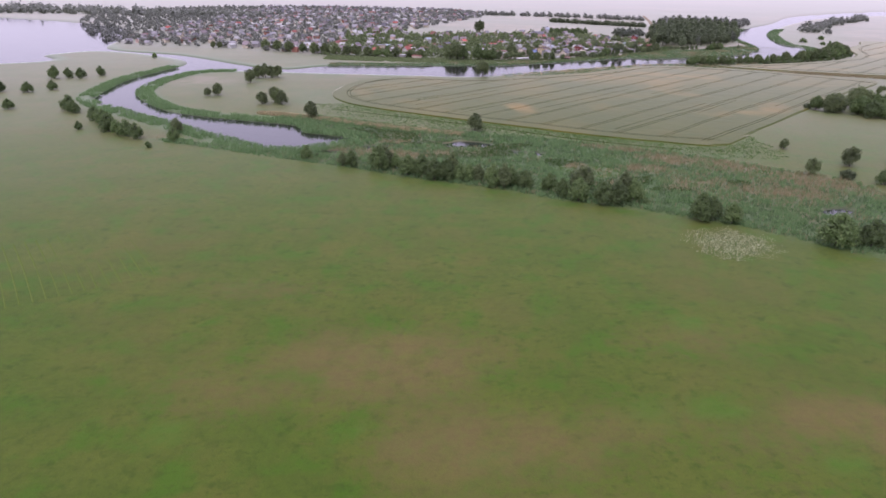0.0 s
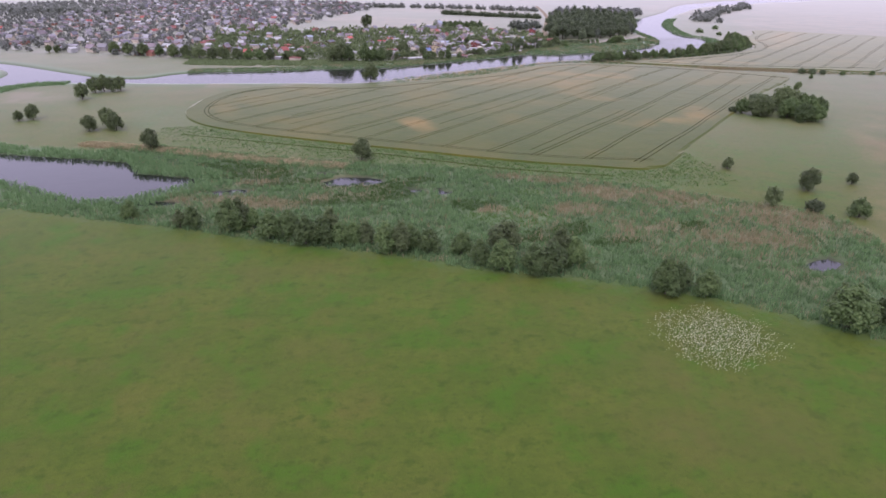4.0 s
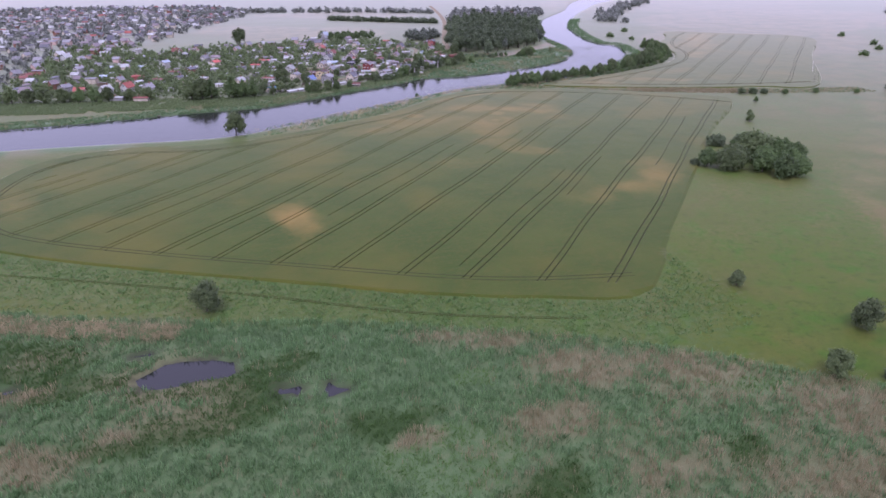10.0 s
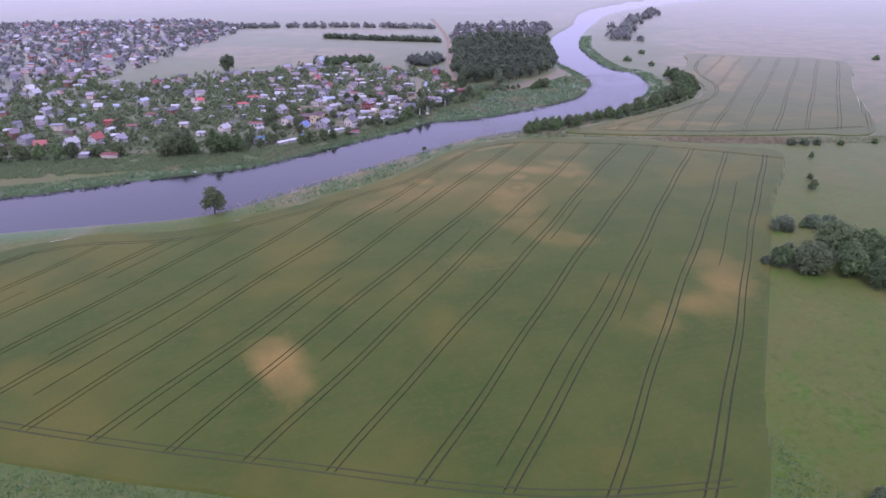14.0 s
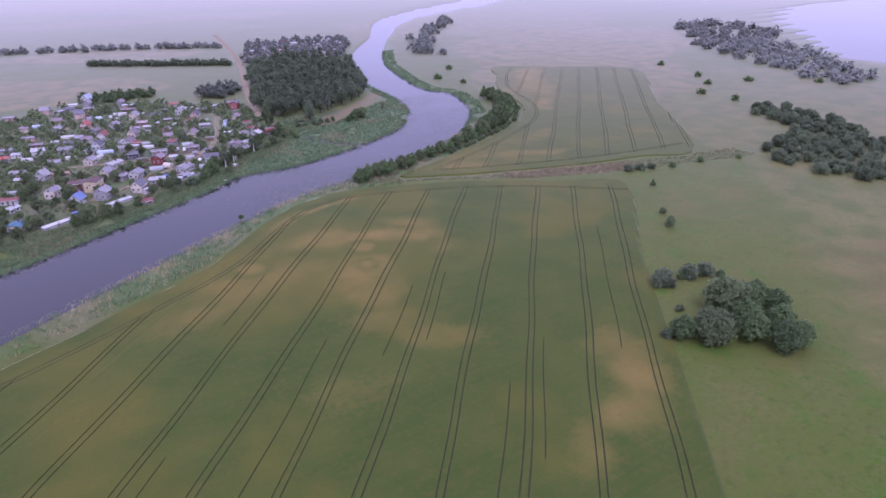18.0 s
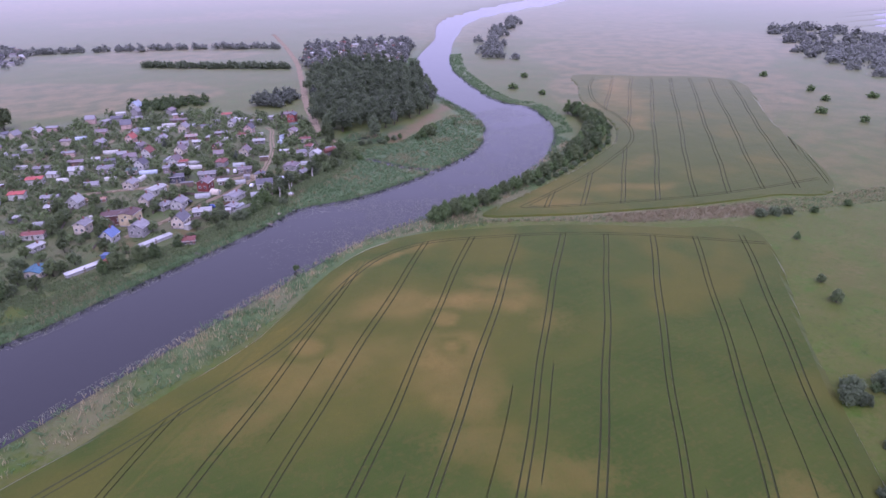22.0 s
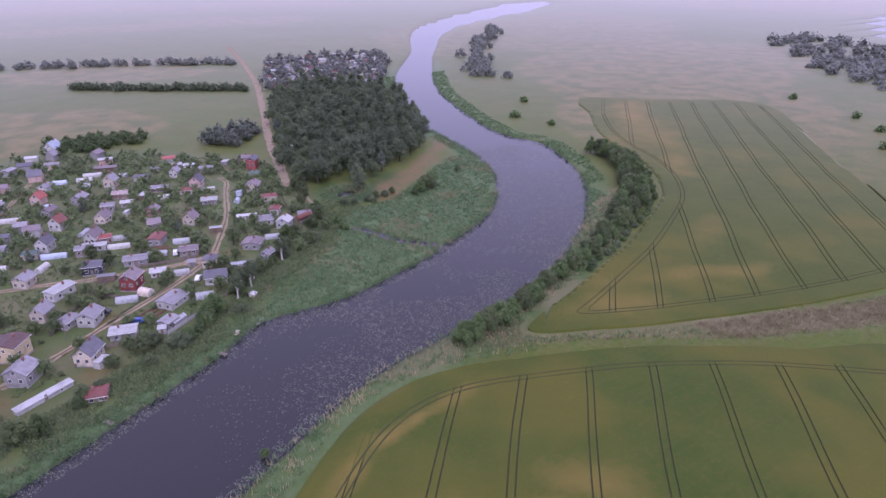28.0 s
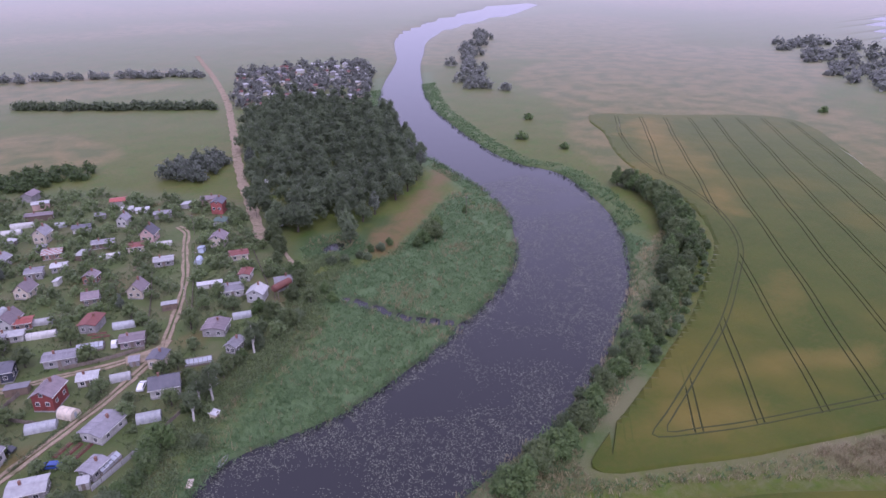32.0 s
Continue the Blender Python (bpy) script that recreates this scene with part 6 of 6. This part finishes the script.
cottage(57.4, 721.0, 343, 4.4, 7.2, 2.5, "grey", "grey", "low", 1)
cottage(71.2, 745.8, 343, 4, 6.4, 2.3, "pink", "grey", "low", 1)
tunnel(65.8, 698.3, 343, 2.4, 6.4, 1.8, "white")
tunnel(48.0, 733.1, 343, 2.4, 7.2, 1.8, "pale")
cottage(-33.8, 609.4, 234, 5.6, 6.4, 3.6, "white", "redroof", "steep", 1)
cottage(-45.1, 603.8, 234, 5.2, 6.4, 3.6, "white", "pale", "steep", 1)
cottage(-21.7, 606.3, 234, 4.8, 5.6, 3.2, "white", "grey", "steep", 1)
cottage(-70.9, 624.1, 234, 5.6, 6.4, 3.2, "grey", "grey", "gable", 1)
cottage(-74.9, 697.9, 234, 4.8, 6.4, 3.6, "white", "grey", "gable", 1)
cottage(-18.1, 708.4, 234, 4.8, 6.4, 3.6, "white", "paleblue", "gable", 1)
cottage(17.6, 696.6, 234, 4.8, 6.4, 3.6, "cream", "redbright", "gable", 1)
cottage(-93.4, 759.6, 234, 5.6, 6.4, 4, "white", "pale", "steep", 1)
cottage(-45.5, 795.2, 234, 4.8, 5.6, 3.6, "white", "pale", "low", 1)
cottage(-69.5, 790.1, 343, 4.8, 7.2, 3.1, "white", "pale", "low", 1)
cottage(-32.5, 657.4, 343, 4.8, 6.4, 2.7, "redwall", "redroof", "low", 1)
cottage(-17.9, 639.7, 343, 4.8, 6.4, 2.7, "white", "redbrown", "low", 1)
cottage(-37.2, 585.9, 343, 4, 7.2, 2.2, "grey", "pale", "low", 1)
cottage(-23.6, 580.4, 343, 4, 8, 2.2, "cream", "redbrown", "low", 1)
shed(91.5, 594.8, 27, 1.7, 15, 1.5, "pale", "white")
shed(65.2, 581.2, 24, 1.6, 13, 1.5, "pale", "white")
shed(155.2, 619.0, 40, 1.8, 1.8, 1.6, "cream", "white")

# plots behind and to the west, filled out along the village lanes
vr = random.Random(21)
distant = []
for x, y in free_spots(VILLAGE, 9.5, 3600, lambda x, y: all(math.hypot(x - p, y - q) > r + 5.0 for p, q, r in built) and y > 600 + max(0, 0.25 * x) and x > -330):
    near = y < 790 and x > -60
    k = vr.random()
    turn = vr.choice((54, 234, -17, 163)) + vr.uniform(-6, 6)
    wall, roof = vr.choice(("white", "white", "cream", "grey", "pink", "brick", "pale", "cream")), vr.choice(("grey", "grey", "mauve", "mauve", "pale", "slate", "slate", "grey", "white", "redbrown" if vr.random() < 0.6 else "redroof"))
    w, l, h, style = vr.uniform(3.8, 5.4), vr.uniform(4.6, 7.0), vr.uniform(2.3, 3.2), vr.choice(("low", "gable", "steep"))
    if not near:
        if k < 0.85:
            distant.append((x, y, turn, w, l, h, PITCH[style], wall, roof))
    elif k < 0.4:
        cottage(x, y, turn, w, l, h, wall, roof, style, 1)
    elif k < 0.65:
        tunnel(x, y, turn, 2.6, vr.uniform(4, 6.5), 1.9, vr.choice(("white", "silver", "pale", "paleblue")))
    else:
        shed(x, y, turn, vr.uniform(2.4, 3.6), vr.uniform(3, 6), 2.2, vr.choice(("grey", "white", "brown")), vr.choice(("white", "pale", "grey", "mauve")))
for k, (x, y) in enumerate(free_spots(FAR_WOOD, 9.5, 900)):
    distant.append((x, y, 60 + 90 * (k % 2), 5, 7, 2.6, 0.3, ("white", "cream", "grey")[k % 3], ("pale", "white", "grey", "redbrown")[k % 4]))
distant.sort(key=lambda q: math.hypot(q[0] - 100, q[1] - 560))
for x, y, turn, w, l, h, pitch, wall, roof in distant[:170]:
    cottage(x, y, turn, w, l, h, wall, roof, {0.2: "low", 0.48: "gable"}.get(pitch, "steep"), 0)
distant = distant[170:]
far_houses("far_houses", "close-packed small garden houses of the far village", distant)

# garden trees between the plots
LANES = [curve_through(q, 4) for q in ([(184, 750), (180, 727), (172, 700), (153, 658)], [(82, 606), (110, 625), (135, 642), (156, 662)], [(154, 658), (129, 660), (96, 667), (70, 672)], [(206, 715), (225, 785)])]


def clear(x, y, r=2.0):
    return all(math.hypot(x - a, y - b) > c * 0.72 + r for a, b, c in built) and all(((line - (x, y)) ** 2).sum(1).min() > 9 for line in LANES)


built += [(194.5, 668.0, 7.0), (193.0, 662.0, 6.0)]
crowd = free_spots(VILLAGE, 3.1, 16000, lambda x, y: y < 850 and x > -110 and clear(x, y, 1.2) and (x < 80 or y > 710 or clear(x + 1.2, y + 3.6, 0.6)))
crowd.sort(key=lambda q: math.hypot(q[0] - 140, q[1] - 590))
for k, (x, y) in enumerate(crowd[:130]):
    plant(("fruit", "currant", "fruit_b", "fruit", "currant", "fruit", "fruit_b")[k % 7], x, y, vr.uniform(0.75, 1.2), "garden trees and bushes")
thicket("garden_trees", "leafy fruit trees and bushes between the plots", crowd[130::2], 4.4, 4.6, "fruit", 15, 26, 0.52, 3)
thicket("garden_trees", "darker garden trees between the plots", crowd[131::2], 5.4, 4.4, "fruit", 16, 26, 0.52, 3)
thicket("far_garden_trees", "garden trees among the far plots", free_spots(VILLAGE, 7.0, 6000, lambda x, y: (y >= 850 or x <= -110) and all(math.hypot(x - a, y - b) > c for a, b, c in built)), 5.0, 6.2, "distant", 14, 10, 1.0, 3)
low = scatter(np.random.default_rng(77), 26000, -110, 215, 575, 850, lambda x, y: (reach(x, y, VILLAGE) < 0) & (patchy(x, y, 9, 51) > 0.42))
low = np.array([q for q in low.tolist() if clear(q[0], q[1], 0.2)])
blades("garden_greenery", "rank grass, berry rows and vegetables between the plots", "garden plants", low, -0.05, 0.75, 0.20, 4, "fruit", 0.5, 0.6, seed=31)
for k, (x, y) in enumerate(free_spots(curve_through([(100, 583), (135, 605), (165, 628), (195, 652), (205, 660), (190, 655), (160, 634), (128, 612), (98, 592)], 6, True), 5.5, 400)):
    plant(("bush", "fruit", "willow", "fruit_b")[k % 4], x, y, vr.uniform(0.5, 0.85), "scrub between plots and reeds")
for x, y in ((112, 668), (158, 700), (120, 735), (96, 690), (149, 690)):
    plant("spruce", x, y, 0.8)


# ---- cars, boats, tank, poles, fences ----
def car(x, y, turn, tint, label, van=False):
    thing = tagged(new("car"), label, "car")
    thing.matrix_basis = pose(x, y, 0.06, 0, 0, turn)
    hgt = 1.75 if van else 1.42
    prof = [(-2.1, 0.35), (-2.15, 0.85), (-2.0, hgt - 0.12 if van else 1.0), (-1.7, hgt) if van else (-1.3, hgt), (0.35, hgt), (1.15, 0.98), (2.05, 0.82), (2.15, 0.4)]
    part("body", solid([[(px, s * (0.86 if pz < 1.0 else 0.70), pz) for px, pz in prof] for s in (-1, 1)]), CARPAINT[tint], thing)
    part("windscreen", solid([[(0.42, s, hgt - 0.06), (1.10, s, 1.03), (1.14, s, 1.06), (0.46, s, hgt - 0.03)] for s in (-0.62, 0.62)]), GLASS, thing)
    for s in (-1, 1):
        part("side_window", boxes(((-0.5, s * 0.79, hgt - 0.28), (1.7, 0.06, 0.34))), GLASS, thing)
        for px in (-1.35, 1.35):
            bm = bmesh.new()
            bmesh.ops.create_cone(bm, cap_ends=True, segments=14, radius1=0.31, radius2=0.31, depth=0.2, matrix=Matrix.Translation((px, s * 0.80, 0.28)) @ Matrix.Rotation(radians(90), 4, "X"))
            wheel = part("wheel", bm, TYRE, thing)
            bm = bmesh.new()
            bmesh.ops.create_cone(bm, cap_ends=True, segments=12, radius1=0.18, radius2=0.18, depth=0.03, matrix=Matrix.Translation((px, s * 0.91, 0.28)) @ Matrix.Rotation(radians(90), 4, "X"))
            part("rim", bm, ROOF["pale"], wheel)
        part("headlight", boxes(((2.12, s * 0.6, 0.66), (0.08, 0.3, 0.14))), TRIM, thing)
    return thing


car(143.6, 642.0, 62, "white", "white hatchback parked beside a cottage")
car(142.4, 668.2, 75, "white", "white van parked by the lane", True)
car(217.5, 725.5, 10, "white", "white car parked at the wood's edge")
car(119.6, 622.6, 150, "blue", "small blue car on a garden plot")
car(112.0, 634.5, 140, "dark", "dark grey car on a sandy plot")
car(236.0, 783.0, 80, "white", "white car on the dirt road", True)


def boat(x, y, turn, tint, label):
    thing = tagged(new("rowing_boat"), label, "boat")
    thing.matrix_basis = pose(x, y, -0.52, 0, 0, turn)
    half = [(-2.0, 0.45), (-1.0, 0.62), (0.2, 0.62), (1.2, 0.45), (2.1, 0.04)]
    rings = []
    for px, w in half:
        rings.append([(px, -w, 0.5), (px, -w * 0.7, 0.05), (px, w * 0.7, 0.05), (px, w, 0.5), (px, w * 0.88, 0.5), (px, w * 0.6, 0.14), (px, -w * 0.6, 0.14), (px, -w * 0.88, 0.5)])
    part("hull", solid(rings), WALL[tint], thing)
    for px in (-1.1, 0.2):
        part("thwart", boxes(((px, 0, 0.38), (0.25, 1.05, 0.04))), TIMBER, thing)


boat(151.5, 602.6, 40, "pale", "pale rowing boat moored in the reeds")
boat(258.5, 635.0, 40, "white", "white rowing boat moored at the bank")
boat(-36, 534.5, 10, "white", "white boat moored at the bank")
boat(19, 546, 60, "pale", "small pale boat moored at the bank")


def jetty(x, y, turn, length, tint):
    thing = tagged(new("jetty"), "short wooden plank jetty over the water", "jetty")
    thing.matrix_basis = pose(x, y, 0, 0, 0, turn)
    n = int(length / 0.3)
    for k in range(n):
        part("plank", boxes(((-length / 2 + length * (k + 0.5) / n, 0, 0.1), (0.26, 1.3, 0.06))), tint, thing)
    for px in (-length / 2 + 0.2, length / 2 - 0.2):
        for py in (-0.55, 0.55):
            part("post", boxes(((px, py, -0.45), (0.12, 0.12, 1.1))), TIMBER, thing)


jetty(143.2, 599.6, 60, 2.8, WALL["cream"])
jetty(103.5, 575.5, 300, 3.0, TIMBER)
jetty(136, 590.5, 300, 3.0, TIMBER)
jetty(17, 542, 290, 4.0, WALL["white"])
jetty(-12, 538, 285, 3.5, TIMBER)


def tank(x, y, turn):
    thing = tagged(new("tank"), "rusty red cylindrical tank raised on steel legs", "tank")
    thing.matrix_basis = pose(x, y, 0, 0, 0, turn)
    rings = []
    for px, r in ((-3.9, 0.5), (-3.75, 1.0), (-3.4, 1.25), (3.4, 1.25), (3.75, 1.0), (3.9, 0.5)):
        rings.append([(px, r * math.cos(k * math.pi / 8), 4.3 + r * math.sin(k * math.pi / 8)) for k in range(16)])
    part("drum", solid(rings), RUST, thing)
    for px in (-2.6, 2.6):
        for py in (-0.9, 0.9):
            part("leg", boxes(((px, py, 1.6), (0.22, 0.22, 3.6))), TIMBER, thing)
        part("cradle", boxes(((px, 0, 3.1), (0.35, 2.3, 0.25))), TIMBER, thing)


tank(194.5, 668.0, 20)


def pole(x, y, turn, h=8.5):
    thing = tagged(new("utility_pole"), "wooden utility pole with a crossarm", "pole")
    thing.matrix_basis = pose(x, y, 0, 0, 0, turn)
    v, f = tube([(0, 0, -0.4), (0, 0, h)], [0.11, 0.08], 8)
    bm = bmesh.new()
    vs = [bm.verts.new(p) for p in v]
    for q in f:
        bm.faces.new([vs[i] for i in q])
    part("post", bm, TIMBER, thing)
    arm = part("crossarm", boxes(((0, 0, h - 0.4), (1.6, 0.12, 0.12))), TIMBER, thing)
    for px in (-0.7, 0, 0.7):
        part("insulator", boxes(((px, 0, h - 0.25), (0.1, 0.1, 0.2))), TRIM, arm)


for x, y in ((289, 691), (274, 724), (177, 702), (187, 738), (166, 677), (100, 623), (72, 640), (80, 690), (214, 740)):
    pole(x, y, 71 + (x * 7) % 40)


def fence(points, h=1.3, tint=TIMBER, label="weathered board fence round a garden plot"):
    thing = tagged(new("fence"), label, "fence")
    line = curve_through(points, 1.0)
    run = np.concatenate([[0], np.cumsum(np.linalg.norm(np.diff(line, axis=0), axis=1))])
    n = int(run[-1] / 2.4)
    at = lambda s: (np.interp(s, run, line[:, 0]), np.interp(s, run, line[:, 1]))
    thing.matrix_basis = pose(*at(0), 0)
    ox, oy = at(0)
    slat = None
    for k in range(n):
        (ax, ay), (bx, by) = at(run[-1] * k / n), at(run[-1] * (k + 1) / n)
        turn = math.degrees(math.atan2(by - ay, bx - ax))
        long = math.hypot(bx - ax, by - ay)
        bm = boxes(((0, 0, h / 2), (0.1, 0.1, h + 0.15)))
        bm.transform(pose(ax - ox, ay - oy, 0, 0, 0, turn))
        part("post", bm, TIMBER, thing)
        for j in range(8):
            f = (j + 0.5) / 8
            place = pose(ax - ox + (bx - ax) * f, ay - oy + (by - ay) * f, h * 0.5, 0, 0, turn) @ Matrix.Diagonal((long / 8 - 0.03, 1, h * 0.9, 1))
            if slat is None:
                slat = part("slat", boxes(((0, 0, 0), (1, 0.04, 1))), tint, thing)
                board = slat.data
            else:
                slat = new("slat", board)
                slat.parent = thing
            slat.matrix_basis = place


fence([(125.5, 609.5), (131, 613), (137.3, 617)], 1.6, WALL["pale"], "pale board fence along the bank")
fence([(137.3, 617), (143, 621), (149, 625.5)], 1.2)
fence([(100, 606), (110, 612), (118, 607)], 1.3)
fence([(149, 661), (138, 661.5), (127, 663.5)], 1.3)
fence([(200, 708), (196, 690), (192, 672)], 1.4)
fence([(163, 664), (171, 688), (177, 706)], 1.3)
fence([(150, 664), (158, 690), (164, 712)], 1.3)
fence([(96, 628), (104, 640), (112, 652)], 1.3)
fence([(120, 640), (112, 650), (118, 658)], 1.3)
fence([(70, 600), (78, 618), (86, 634)], 1.3)
fence([(60, 625), (66, 650), (72, 668)], 1.3)


def hedge(points, h, label):
    line = curve_through(points, 0.45)
    r = np.random.default_rng(int(points[0][0]))
    c = np.c_[np.repeat(line, 6, 0) + r.normal(0, 0.3, (len(line) * 6, 2)), r.uniform(0.2, h, len(line) * 6)]
    v, f = leaves(r, c, r.normal(0, 1, (len(c), 3)) + (0, 0, 0.6), 0.17, 4)
    return tagged(new("hedge", mesh_of("hedge", v, f, LEAF["fruit"])), label, "hedge")


hedge([(127.5, 637.2), (131.5, 640.4), (135.5, 643.6)], 1.5, "clipped green hedge beside the lane")
hedge([(112, 626.5), (118, 631.5), (125, 637)], 0.8, "dark low hedge beside the lane")
hedge([(163, 661), (169, 678), (176, 700), (182, 724)], 1.1, "rough green hedge beside the sandy lane")

# vegetable beds, each a raised strip
for x, y, turn in ((126.5, 624.5, 38), (124.5, 626.0, 38), (122.6, 627.6, 38), (108, 646, -19), (107.3, 648.2, -19), (160, 720, 71), (162.5, 719, 71), (118, 706, -19), (140, 676, -19), (139.5, 678.4, -19)):
    bed = tagged(new("vegetable_bed"), "narrow brown vegetable bed with green rows", "garden bed")
    bed.matrix_basis = pose(x, y, 0, 0, 0, turn)
    part("soil", solid([[(s * 2.6, -0.6, -0.15), (s * 2.6, 0.6, -0.15), (s * 2.5, 0.45, 0.28), (s * 2.5, -0.45, 0.28)] for s in (-1, 1)]), SAND if turn == 71 else RUST, bed)
    r = np.random.default_rng(int(x * 10))
    c = np.c_[r.uniform(-2.4, 2.4, 60), r.choice([-0.25, 0.25], 60), np.full(60, 0.36)]
    v, f = leaves(r, c, np.tile((0, 0, 1.0), (60, 1)), 0.12, 3)
    ob = tagged(new("plants", mesh_of("plants", v, f, LEAF["weed"])), kind="stuff")
    ob.parent = bed
